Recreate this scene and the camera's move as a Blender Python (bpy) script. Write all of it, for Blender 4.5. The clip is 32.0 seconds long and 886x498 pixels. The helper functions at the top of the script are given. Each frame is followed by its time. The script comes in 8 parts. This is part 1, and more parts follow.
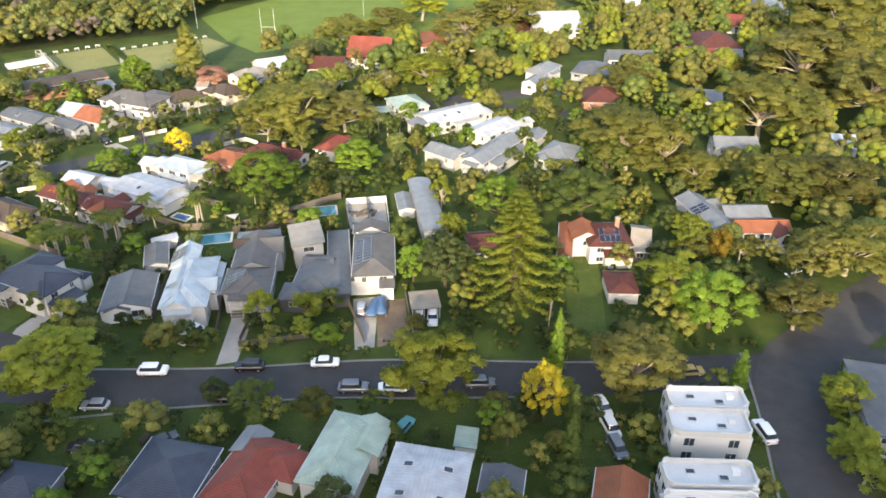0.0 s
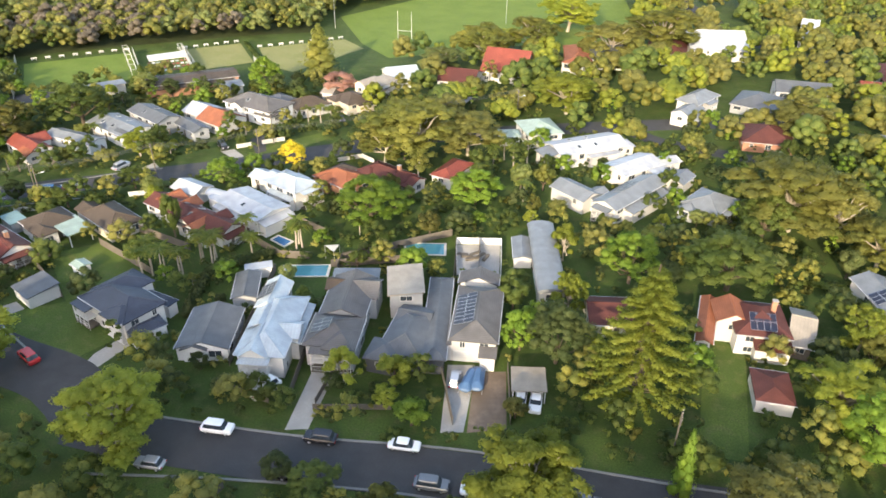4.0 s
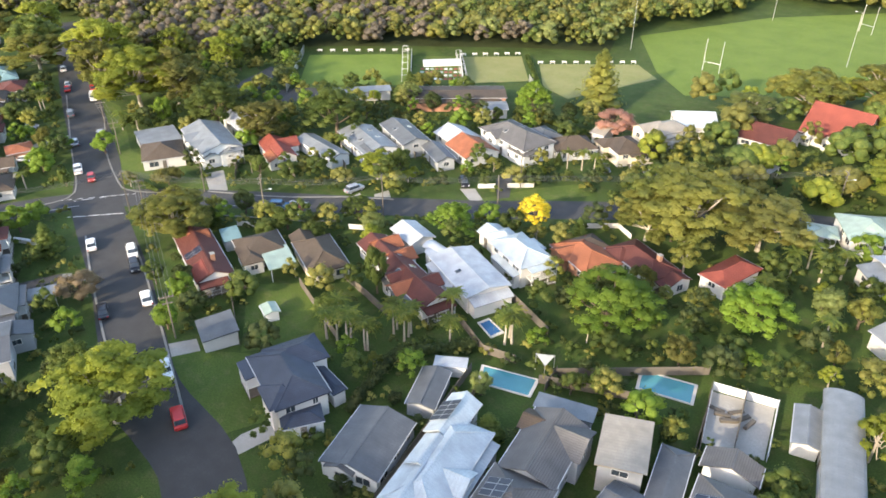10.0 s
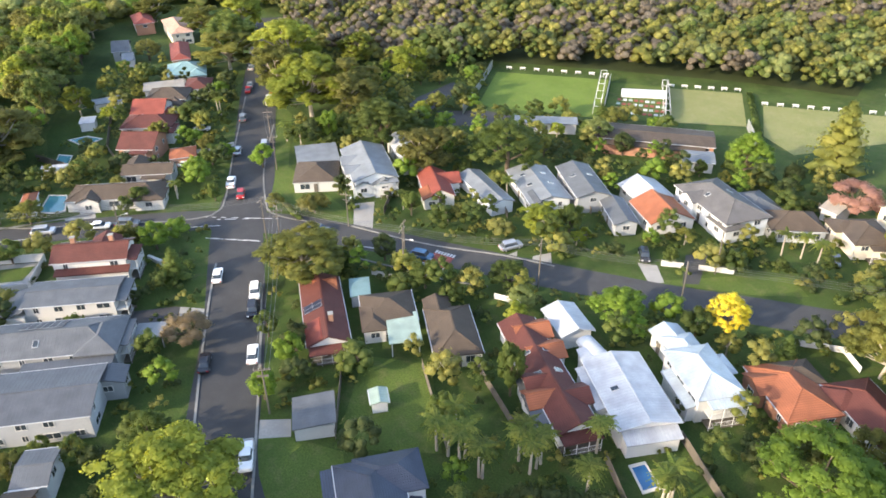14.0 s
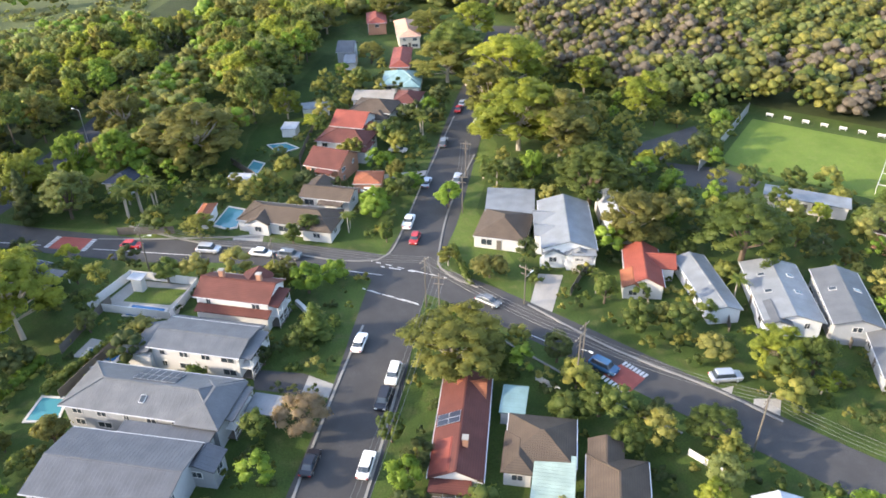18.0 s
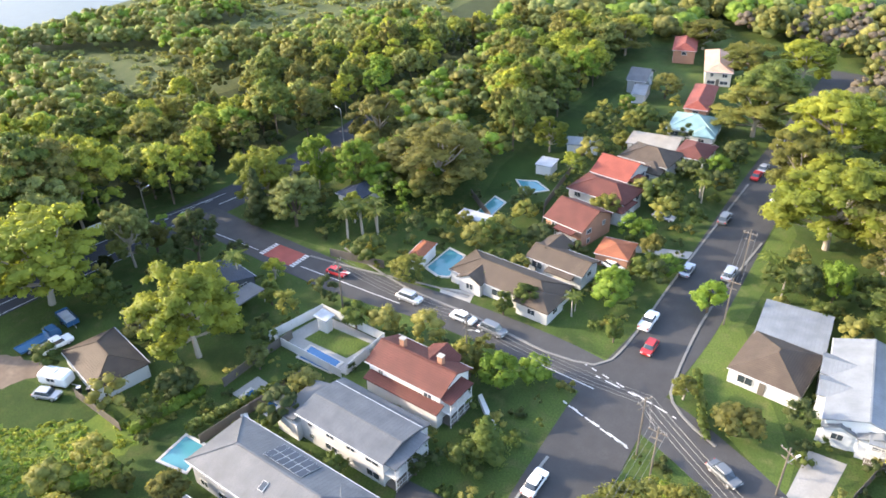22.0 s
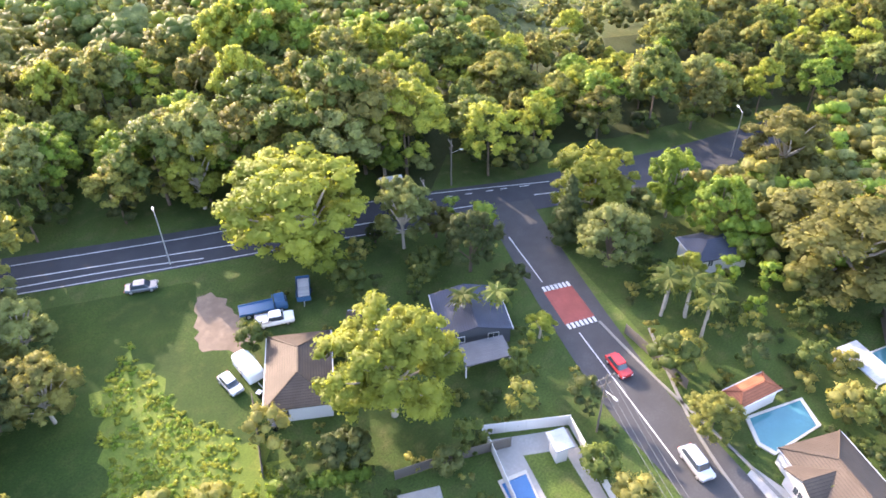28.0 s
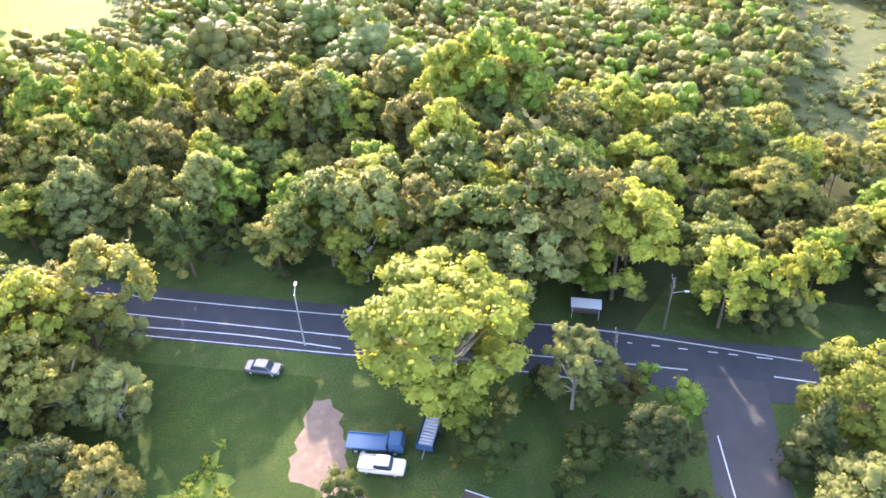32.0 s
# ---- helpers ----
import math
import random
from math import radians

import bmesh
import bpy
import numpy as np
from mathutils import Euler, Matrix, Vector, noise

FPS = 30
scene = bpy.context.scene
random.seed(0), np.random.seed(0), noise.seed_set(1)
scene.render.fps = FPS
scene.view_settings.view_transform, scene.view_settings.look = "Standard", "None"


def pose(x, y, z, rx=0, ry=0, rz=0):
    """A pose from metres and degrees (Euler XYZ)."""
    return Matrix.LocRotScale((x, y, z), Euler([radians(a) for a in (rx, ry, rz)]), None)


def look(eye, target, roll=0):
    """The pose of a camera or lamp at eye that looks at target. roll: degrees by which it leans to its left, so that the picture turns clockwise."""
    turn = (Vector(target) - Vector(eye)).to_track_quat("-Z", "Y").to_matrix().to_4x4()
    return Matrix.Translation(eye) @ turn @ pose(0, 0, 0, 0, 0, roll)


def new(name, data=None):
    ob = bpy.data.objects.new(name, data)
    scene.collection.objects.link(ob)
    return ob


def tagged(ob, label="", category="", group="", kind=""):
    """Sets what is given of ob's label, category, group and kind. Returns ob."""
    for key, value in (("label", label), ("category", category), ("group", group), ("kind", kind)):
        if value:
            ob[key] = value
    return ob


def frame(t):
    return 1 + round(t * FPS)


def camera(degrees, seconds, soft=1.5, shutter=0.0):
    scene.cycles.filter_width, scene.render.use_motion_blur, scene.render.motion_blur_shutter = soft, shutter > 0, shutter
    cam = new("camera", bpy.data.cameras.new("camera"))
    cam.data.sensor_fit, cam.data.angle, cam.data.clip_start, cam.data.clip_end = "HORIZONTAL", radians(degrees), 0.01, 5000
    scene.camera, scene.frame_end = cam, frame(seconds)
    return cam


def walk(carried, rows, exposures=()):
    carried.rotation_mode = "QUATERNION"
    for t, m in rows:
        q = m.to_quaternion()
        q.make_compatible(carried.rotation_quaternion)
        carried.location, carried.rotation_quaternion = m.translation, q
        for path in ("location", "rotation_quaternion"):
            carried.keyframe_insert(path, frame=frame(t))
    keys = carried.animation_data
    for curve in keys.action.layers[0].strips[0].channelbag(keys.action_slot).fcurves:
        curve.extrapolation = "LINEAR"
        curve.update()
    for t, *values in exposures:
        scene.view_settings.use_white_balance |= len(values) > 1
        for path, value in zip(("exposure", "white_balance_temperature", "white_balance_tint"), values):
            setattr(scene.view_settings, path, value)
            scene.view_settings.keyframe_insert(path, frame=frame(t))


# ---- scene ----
cam = camera(62.60, 32.0, 1.7)
# seconds, place, heading, tilt, lean
FLIGHT = [
    (0.0, 0.00, 0.00, 75.89, -0.00, -30.45, 0.57),
    (0.5, 0.33, 2.49, 75.86, 1.35, -30.49, 0.59),
    (1.0, 0.58, 5.09, 75.87, 2.84, -30.49, 0.66),
    (1.5, 0.73, 7.70, 75.89, 4.19, -30.57, 0.67),
    (2.0, 0.80, 10.36, 75.94, 5.69, -30.59, 0.70),
    (2.5, 0.84, 13.00, 76.00, 7.06, -30.67, 0.68),
    (3.0, 0.81, 15.76, 76.08, 8.59, -30.72, 0.73),
    (3.5, 0.74, 18.47, 76.11, 9.95, -30.80, 0.72),
    (5.5, -0.39, 29.82, 76.06, 16.76, -31.00, 0.69),
    (6.0, -0.82, 32.86, 76.14, 18.81, -31.08, 0.61),
    (6.5, -1.29, 35.79, 76.18, 20.67, -31.18, 0.52),
    (7.0, -1.89, 38.79, 76.19, 22.76, -31.22, 0.50),
    (7.5, -2.59, 41.84, 76.17, 24.67, -31.33, 0.49),
    (8.0, -3.40, 45.01, 76.09, 26.79, -31.39, 0.52),
    (8.5, -4.25, 48.02, 76.05, 28.80, -31.50, 0.44),
    (9.0, -5.29, 51.06, 76.05, 30.97, -31.54, 0.39),
    (9.5, -6.45, 54.07, 76.05, 32.98, -31.62, 0.36),
    (10.0, -7.77, 57.12, 75.99, 35.23, -31.62, 0.31),
    (10.5, -9.20, 60.14, 75.91, 37.23, -31.67, 0.21),
    (11.0, -10.93, 63.26, 75.81, 39.47, -31.64, 0.18),
    (11.5, -12.71, 66.34, 75.67, 41.48, -31.71, 0.11),
    (12.0, -14.61, 69.58, 75.49, 43.73, -31.70, 0.07),
    (12.5, -16.49, 72.66, 75.36, 45.76, -31.78, -0.08),
    (13.0, -18.52, 75.75, 75.25, 47.96, -31.75, -0.18),
    (13.5, -20.61, 78.81, 75.14, 49.99, -31.79, -0.31),
    (15.5, -30.82, 90.61, 74.53, 58.45, -31.88, -0.77),
    (16.0, -33.86, 93.33, 74.31, 60.66, -31.89, -0.83),
    (16.5, -36.90, 95.90, 74.16, 63.12, -32.01, -1.02),
    (17.0, -39.94, 98.36, 74.06, 66.02, -31.97, -1.07),
    (17.5, -42.99, 100.66, 73.96, 68.93, -32.04, -1.20),
    (18.0, -46.16, 102.78, 73.82, 72.08, -31.95, -1.29),
    (18.5, -49.37, 104.76, 73.63, 75.07, -31.91, -1.38),
    (19.0, -52.78, 106.63, 73.33, 78.36, -31.73, -1.41),
    (19.5, -56.23, 108.35, 73.03, 81.35, -31.69, -1.49),
    (20.0, -59.75, 109.94, 72.71, 84.65, -31.50, -1.52),
    (20.5, -63.31, 111.37, 72.40, 87.70, -31.46, -1.61),
    (21.0, -66.89, 112.55, 72.19, 90.73, -31.38, -1.58),
    (21.5, -70.48, 113.51, 72.10, 93.67, -31.46, -1.48),
    (22.0, -74.17, 114.33, 72.05, 96.80, -31.59, -1.36),
    (22.5, -77.92, 115.00, 71.95, 99.67, -32.07, -1.27),
    (23.0, -81.77, 115.47, 71.78, 102.94, -32.67, -1.23),
    (23.5, -85.55, 115.72, 71.54, 105.82, -33.36, -1.18),
    (24.0, -89.33, 115.70, 71.18, 108.94, -34.01, -0.96),
    (24.5, -93.10, 115.39, 70.72, 111.72, -34.64, -1.18),
    (25.0, -96.89, 114.88, 70.31, 114.71, -35.29, -0.83),
    (25.5, -100.55, 114.33, 70.06, 117.48, -35.93, -0.67),
    (27.5, -115.43, 110.21, 70.11, 129.37, -38.58, -0.70),
    (28.0, -119.04, 108.67, 70.01, 132.48, -38.55, -0.71),
    (28.5, -122.53, 107.02, 69.95, 135.37, -38.58, -0.85),
    (29.0, -125.97, 105.11, 69.93, 138.57, -38.51, -0.79),
    (29.5, -129.29, 103.00, 69.97, 141.42, -38.65, -0.89),
    (30.0, -132.61, 100.61, 69.99, 144.56, -38.63, -1.00),
    (30.5, -135.79, 98.15, 70.04, 147.53, -38.78, -1.16),
    (31.0, -138.91, 95.51, 70.01, 150.91, -38.82, -1.29),
    (31.5, -141.93, 92.79, 69.87, 154.05, -38.97, -1.60),
    (32.0, -144.97, 89.93, 69.61, 157.14, -38.88, -1.89),
]
walk(cam, [(t, pose(x, y, z, 0, 0, h) @ pose(0, 0, 0, 90 + p) @ pose(0, 0, 0, 0, 0, r)) for t, x, y, z, h, p, r in FLIGHT], [(0, 2.3, 7500, 13), (6, 2.35, 7200, 12), (13, 2.4, 6900, 13), (19, 2.65, 6700, 15), (25, 3.1, 6700, 18), (28, 3.4, 6800, 27), (32, 3.75, 6700, 30)])

# ---- light ----
# the sun stands low behind the start of the flight; shadows run towards +y
SUN_TURN, SUN_UP = 174.0, 20.0
a, e = radians(SUN_TURN), radians(SUN_UP)
to_sun = Vector((-math.sin(a) * math.cos(e), math.cos(a) * math.cos(e), math.sin(e)))
world = bpy.data.worlds.new("sky")
scene.world = world
world.use_nodes = True
wn = world.node_tree.nodes
sky = wn.new("ShaderNodeTexSky")
sky.sky_type, sky.sun_disc = "NISHITA", False
sky.sun_elevation, sky.sun_rotation = e, math.atan2(to_sun.x, to_sun.y)
sky.air_density, sky.dust_density = 1.0, 1.5
wn["Background"].inputs["Strength"].default_value = 0.15
world.node_tree.links.new(sky.outputs[0], wn["Background"].inputs["Color"])
sun_lamp = bpy.data.lights.new("sun", "SUN")
sun_lamp.energy, sun_lamp.angle, sun_lamp.color = 1.7, radians(0.6), (1.0, 0.89, 0.68)
sun = new("sun", sun_lamp)
sun.matrix_world = look((0, -200, 200), Vector((0, -200, 200)) - to_sun)

# ---- materials ----
mats = {}


def shader(name):
    m = bpy.data.materials.new(name)
    m.use_nodes = True
    nodes, links = m.node_tree.nodes, m.node_tree.links
    return m, nodes, links, nodes["Principled BSDF"]


def mixed(nodes, links, fac, c1, c2, blend="MIX"):
    n = nodes.new("ShaderNodeMix")
    n.data_type, n.blend_type = "RGBA", blend
    for socket, v in ((n.inputs[0], fac), (n.inputs[6], c1), (n.inputs[7], c2)):
        if isinstance(v, (int, float)):
            socket.default_value = v
        elif isinstance(v, tuple):
            socket.default_value = (*v[:3], 1)
        else:
            links.new(v, socket)
    return n.outputs[2]


def noise_out(nodes, links, scale, detail=4, coords="Object", ramp=None):
    tc, n = nodes.new("ShaderNodeTexCoord"), nodes.new("ShaderNodeTexNoise")
    n.inputs["Scale"].default_value, n.inputs["Detail"].default_value = scale, detail
    links.new(tc.outputs[coords], n.inputs["Vector"])
    if not ramp:
        return n.outputs[0]
    r = nodes.new("ShaderNodeMapRange")
    r.inputs[1].default_value, r.inputs[2].default_value = ramp
    links.new(n.outputs[0], r.inputs[0])
    return r.outputs[0]


def bumped(nodes, links, bsdf, height, strength, distance):
    b = nodes.new("ShaderNodeBump")
    b.inputs["Strength"].default_value, b.inputs["Distance"].default_value = strength, distance
    links.new(height, b.inputs["Height"])
    links.new(b.outputs[0], bsdf.inputs["Normal"])


def shade(c, k):
    return tuple(min(1, v * k) for v in c)


def plain(name, colour, rough=0.7, metal=0.0, grain=3.0, vary=0.25, bump=0.0, fine=30.0):
    """A worn surface: two scales of noise over a base colour."""
    if name in mats:
        return mats[name]
    m, nodes, links, bsdf = shader(name)
    big = mixed(nodes, links, noise_out(nodes, links, 0.35 * grain / 3, 5, ramp=(0.3, 0.7)), shade(colour, 1 - vary), shade(colour, 1 + vary))
    col = mixed(nodes, links, noise_out(nodes, links, fine / 10, 6, ramp=(0.25, 0.75)), big, shade(colour, 1 - 0.6 * vary))
    info = nodes.new("ShaderNodeObjectInfo")
    tone = nodes.new("ShaderNodeMapRange")
    tone.inputs[3].default_value, tone.inputs[4].default_value = 0.88, 1.1
    links.new(info.outputs["Random"], tone.inputs[0])
    hsv = nodes.new("ShaderNodeHueSaturation")
    links.new(tone.outputs[0], hsv.inputs["Value"])
    links.new(col, hsv.inputs["Color"])
    links.new(hsv.outputs[0], bsdf.inputs["Base Color"])
    bsdf.inputs["Roughness"].default_value, bsdf.inputs["Metallic"].default_value = rough, metal
    bsdf.inputs["Specular IOR Level"].default_value = 0.5 if rough < 0.6 else 0.2
    if bump:
        bumped(nodes, links, bsdf, noise_out(nodes, links, fine, 4), bump, 0.05)
    mats[name] = m
    return m


def roofing(name, colour, style, rough=0.6, metal=0.0):
    """Roof covering in metres of UV: 'tile' has courses and rolls, 'metal' has standing ribs down the slope."""
    if name in mats:
        return mats[name]
    m, nodes, links, bsdf = shader(name)
    uv = nodes.new("ShaderNodeUVMap")
    sep = nodes.new("ShaderNodeSeparateXYZ")
    links.new(uv.outputs[0], sep.inputs[0])

    def wave(socket, step, power):
        k = nodes.new("ShaderNodeMath")
        k.operation = "MULTIPLY"
        k.inputs[1].default_value = 1 / step
        links.new(socket, k.inputs[0])
        f = nodes.new("ShaderNodeMath")
        f.operation = "FRACT"
        links.new(k.outputs[0], f.inputs[0])
        p = nodes.new("ShaderNodeMath")
        p.operation = "POWER"
        p.inputs[1].default_value = power
        links.new(f.outputs[0], p.inputs[0])
        return p.outputs[0]

    stain = noise_out(nodes, links, 0.45, 6, "Object", (0.3, 0.72))
    col = mixed(nodes, links, stain, shade(colour, 0.72), shade(colour, 1.18))
    col = mixed(nodes, links, noise_out(nodes, links, 7, 5, "Object", (0.45, 0.75)), col, shade(colour, 0.78))
    if style == "tile":
        course, roll = wave(sep.outputs["Y"], 0.34, 4), wave(sep.outputs["X"], 0.3, 2)
        add = nodes.new("ShaderNodeMath")
        links.new(course, add.inputs[0])
        links.new(roll, add.inputs[1])
        height, line = add.outputs[0], course
        col = mixed(nodes, links, line, col, shade(colour, 0.5))
        bumped(nodes, links, bsdf, height, 0.8, 0.05)
    else:
        rib = wave(sep.outputs["X"], 0.55, 9)
        fac = nodes.new("ShaderNodeMath")
        fac.operation = "MULTIPLY"
        fac.inputs[1].default_value = 0.5
        links.new(rib, fac.inputs[0])
        col = mixed(nodes, links, fac.outputs[0], col, shade(colour, 0.55))
        bumped(nodes, links, bsdf, rib, 0.7, 0.04)
    links.new(col, bsdf.inputs["Base Color"])
    bsdf.inputs["Roughness"].default_value, bsdf.inputs["Metallic"].default_value = rough, metal
    bsdf.inputs["Specular IOR Level"].default_value = 0.2 if style == "tile" else 0.35
    mats[name] = m
    return m


def leafage(name, dark, light, tip):
    """Foliage: tone by leaf, by plant and by a slow drift through the crown; thin leaves let light through."""
    if name in mats:
        return mats[name]
    m, nodes, links, bsdf = shader(name)
    dark, light, tip = [tuple(0.93 * v + 0.07 * k * (0.35 * c[0] + 0.55 * c[1] + 0.1 * c[2]) for v, k in zip(c, (1.05, 1.0, 0.85))) for c in (dark, light, tip)]
    geo, info = nodes.new("ShaderNodeNewGeometry"), nodes.new("ShaderNodeObjectInfo")
    spread = nodes.new("ShaderNodeMapRange")
    spread.inputs[3].default_value, spread.inputs[4].default_value = 0.2, 0.8
    links.new(geo.outputs["Random Per Island"], spread.inputs[0])
    col = mixed(nodes, links, spread.outputs[0], dark, light)
    col = mixed(nodes, links, noise_out(nodes, links, 0.5, 3, "Object", (0.42, 0.7)), col, tip)
    col = mixed(nodes, links, noise_out(nodes, links, 2.6, 6, "Object", (0.28, 0.5)), shade(dark, 0.95), col)
    tone = nodes.new("ShaderNodeMapRange")
    tone.inputs[3].default_value, tone.inputs[4].default_value = 0.7, 1.25
    links.new(info.outputs["Random"], tone.inputs[0])
    hsv = nodes.new("ShaderNodeHueSaturation")
    links.new(tone.outputs[0], hsv.inputs["Value"])
    links.new(col, hsv.inputs["Color"])
    links.new(hsv.outputs[0], bsdf.inputs["Base Color"])
    bsdf.inputs["Roughness"].default_value = 0.55
    bsdf.inputs["Specular IOR Level"].default_value = 0.18
    trans, mix = nodes.new("ShaderNodeBsdfTranslucent"), nodes.new("ShaderNodeMixShader")
    links.new(mixed(nodes, links, 1.0, hsv.outputs[0], (1.2, 1.1, 0.7), "MULTIPLY"), trans.inputs["Color"])
    mix.inputs[0].default_value = 0.58
    links.new(bsdf.outputs[0], mix.inputs[1])
    links.new(trans.outputs[0], mix.inputs[2])
    links.new(mix.outputs[0], nodes["Material Output"].inputs["Surface"])
    mats[name] = m
    return m


def grassy(name, dark, light, dry):
    if name in mats:
        return mats[name]
    m, nodes, links, bsdf = shader(name)
    col = mixed(nodes, links, noise_out(nodes, links, 0.12, 6, ramp=(0.35, 0.65)), dark, light)
    col = mixed(nodes, links, noise_out(nodes, links, 0.5, 8, ramp=(0.5, 0.8)), col, dry)
    col = mixed(nodes, links, noise_out(nodes, links, 4.0, 8, ramp=(0.3, 0.8)), col, shade(dark, 0.6))
    links.new(col, bsdf.inputs["Base Color"])
    bsdf.inputs["Roughness"].default_value = 0.9
    bsdf.inputs["Specular IOR Level"].default_value = 0.15
    bumped(nodes, links, bsdf, noise_out(nodes, links, 6, 8), 0.8, 0.12)
    mats[name] = m
    return m


GRASS = grassy("grass", (0.035, 0.06, 0.014), (0.075, 0.115, 0.025), (0.11, 0.105, 0.04))
LAWN = grassy("lawn", (0.065, 0.1, 0.022), (0.105, 0.145, 0.03), (0.15, 0.145, 0.055))
FIELD = grassy("sports_turf", (0.11, 0.165, 0.028), (0.15, 0.205, 0.038), (0.175, 0.2, 0.055))
DRYGREEN = grassy("dry_turf", (0.19, 0.2, 0.07), (0.25, 0.24, 0.1), (0.28, 0.24, 0.12))
# darker than the other grass: tree shade over the meadow is in this colour
MEADOW = grassy("meadow", (0.026, 0.05, 0.01), (0.042, 0.076, 0.013), (0.066, 0.085, 0.02))
ASPHALT = plain("asphalt", (0.054, 0.053, 0.053), 0.85, vary=0.22, bump=0.2, fine=40)
TARMAC = plain("dark_asphalt", (0.046, 0.047, 0.051), 0.85, vary=0.2, bump=0.2, fine=40)
CONCRETE = plain("concrete", (0.3, 0.285, 0.26), 0.85, vary=0.22, bump=0.2)
KERB = plain("kerb_concrete", (0.2, 0.195, 0.18), 0.9, vary=0.25)
EARTH = plain("bare_earth", (0.17, 0.128, 0.095), 0.95, vary=0.35, bump=0.5, fine=12)
FLOOR = grassy("forest_floor", (0.03, 0.04, 0.014), (0.045, 0.06, 0.018), (0.055, 0.06, 0.022))
MULCH = plain("leaf_litter", (0.07, 0.05, 0.03), 0.95, vary=0.4, bump=0.6, fine=14)
PAINT = plain("road_paint", (0.5, 0.5, 0.49), 0.7, vary=0.25)
REDROAD = plain("red_road_coat", (0.27, 0.075, 0.06), 0.85, vary=0.25)
WHITE = plain("white_paint", (0.5, 0.49, 0.47), 0.55, vary=0.08)
TRIM = plain("grey_trim", (0.42, 0.42, 0.42), 0.5, vary=0.1)
TIMBER = plain("weathered_timber", (0.13, 0.112, 0.092), 0.85, vary=0.3)
BARK = plain("pale_bark", (0.36, 0.31, 0.25), 0.9, vary=0.35, bump=0.4)
DARKBARK = plain("brown_bark", (0.12, 0.09, 0.065), 0.95, vary=0.35, bump=0.5)
STEEL = plain("galvanised_steel", (0.5, 0.5, 0.5), 0.45, 0.7, vary=0.1)
RUBBER = plain("rubber", (0.02, 0.02, 0.02), 0.8, vary=0.1)
GLASS = plain("window_glass", (0.035, 0.045, 0.055), 0.08, vary=0.1)
WATER = plain("pool_water", (0.06, 0.21, 0.235), 0.06, vary=0.12)
DEEPWATER = plain("deep_pool_water", (0.03, 0.12, 0.26), 0.06, vary=0.12)
COPING = plain("pool_coping", (0.5, 0.46, 0.4), 0.7, vary=0.15)
PANEL = plain("solar_cells", (0.012, 0.015, 0.03), 0.4, vary=0.1)
BLUETARP = plain("blue_tarpaulin", (0.05, 0.11, 0.21), 0.5, vary=0.25)
MARSH = grassy("marsh_grass", (0.06, 0.075, 0.025), (0.095, 0.11, 0.036), (0.13, 0.128, 0.058))
LAKE = plain("lake_water", (0.06, 0.075, 0.085), 0.35, vary=0.15)
LAKE.node_tree.nodes["Principled BSDF"].inputs["Specular IOR Level"].default_value = 0.06
WIRE = plain("cable", (0.1, 0.1, 0.1), 0.5)

WALLS = {
    "white": WHITE,
    "cream": plain("cream_render", (0.56, 0.5, 0.4), 0.8, vary=0.1),
    "grey": plain("grey_cladding", (0.3, 0.31, 0.32), 0.75, vary=0.12),
    "pale": plain("pale_grey_render", (0.55, 0.56, 0.56), 0.75, vary=0.1),
    "brick": plain("red_brick", (0.33, 0.17, 0.11), 0.85, vary=0.25, bump=0.3),
    "dark": plain("charcoal_cladding", (0.07, 0.075, 0.085), 0.7, vary=0.15),
    "timber": TIMBER,
}
ROOFS = {
    "slate": roofing("blue_slate_tile", (0.05, 0.06, 0.085), "tile", 0.55),
    "grey": roofing("grey_tile", (0.115, 0.11, 0.11), "tile", 0.65),
    "brown": roofing("brown_tile", (0.082, 0.062, 0.047), "tile", 0.7),
    "terracotta": roofing("terracotta_tile", (0.28, 0.1, 0.052), "tile", 0.7),
    "red": roofing("red_tile", (0.22, 0.058, 0.042), "tile", 0.65),
    "maroon": roofing("maroon_tile", (0.105, 0.036, 0.029), "tile", 0.7),
    "pink": roofing("pink_tile", (0.48, 0.29, 0.21), "tile", 0.7),
    "white": roofing("white_sheet", (0.36, 0.375, 0.395), "metal", 0.5, 0.0),
    "bluewhite": roofing("pale_blue_sheet", (0.35, 0.395, 0.425), "metal", 0.4, 0.0),
    "silver": roofing("silver_sheet", (0.165, 0.178, 0.19), "metal", 0.5, 0.0),
    "steel": roofing("grey_sheet", (0.088, 0.094, 0.103), "metal", 0.6, 0.0),
    "dark": roofing("charcoal_sheet", (0.075, 0.08, 0.09), "metal", 0.5, 0.0),
    "green": roofing("pale_green_sheet", (0.27, 0.34, 0.285), "metal", 0.45, 0.0),
    "teal": roofing("teal_sheet", (0.17, 0.27, 0.27), "metal", 0.5, 0.0),
    "tan": roofing("tan_sheet", (0.27, 0.235, 0.19), "metal", 0.55, 0.0),
}

# ---- mesh helpers ----


def mesh_of(name, verts, faces, material, uv=False):
    me = bpy.data.meshes.new(name)
    me.from_pydata([tuple(v) for v in verts], [], faces)
    me.materials.append(material)
    if uv:
        layer = me.uv_layers.new(name="UVMap")
        for poly in me.polygons:
            n = poly.normal
            u = Vector((0, 0, 1)).cross(n)
            u = Vector((1, 0, 0)) if u.length < 1e-3 else u.normalized()
            v = n.cross(u)
            for li in poly.loop_indices:
                p = me.vertices[me.loops[li].vertex_index].co
                layer.data[li].uv = (p.dot(u) + 50, p.dot(v) + 50)
    me.update()
    return me


def child(name, me, parent, m=None, label=""):
    ob = new(name, me)
    ob.parent = parent
    if m is not None:
        ob.matrix_basis = m
    if label:
        ob["label"] = label
    return ob


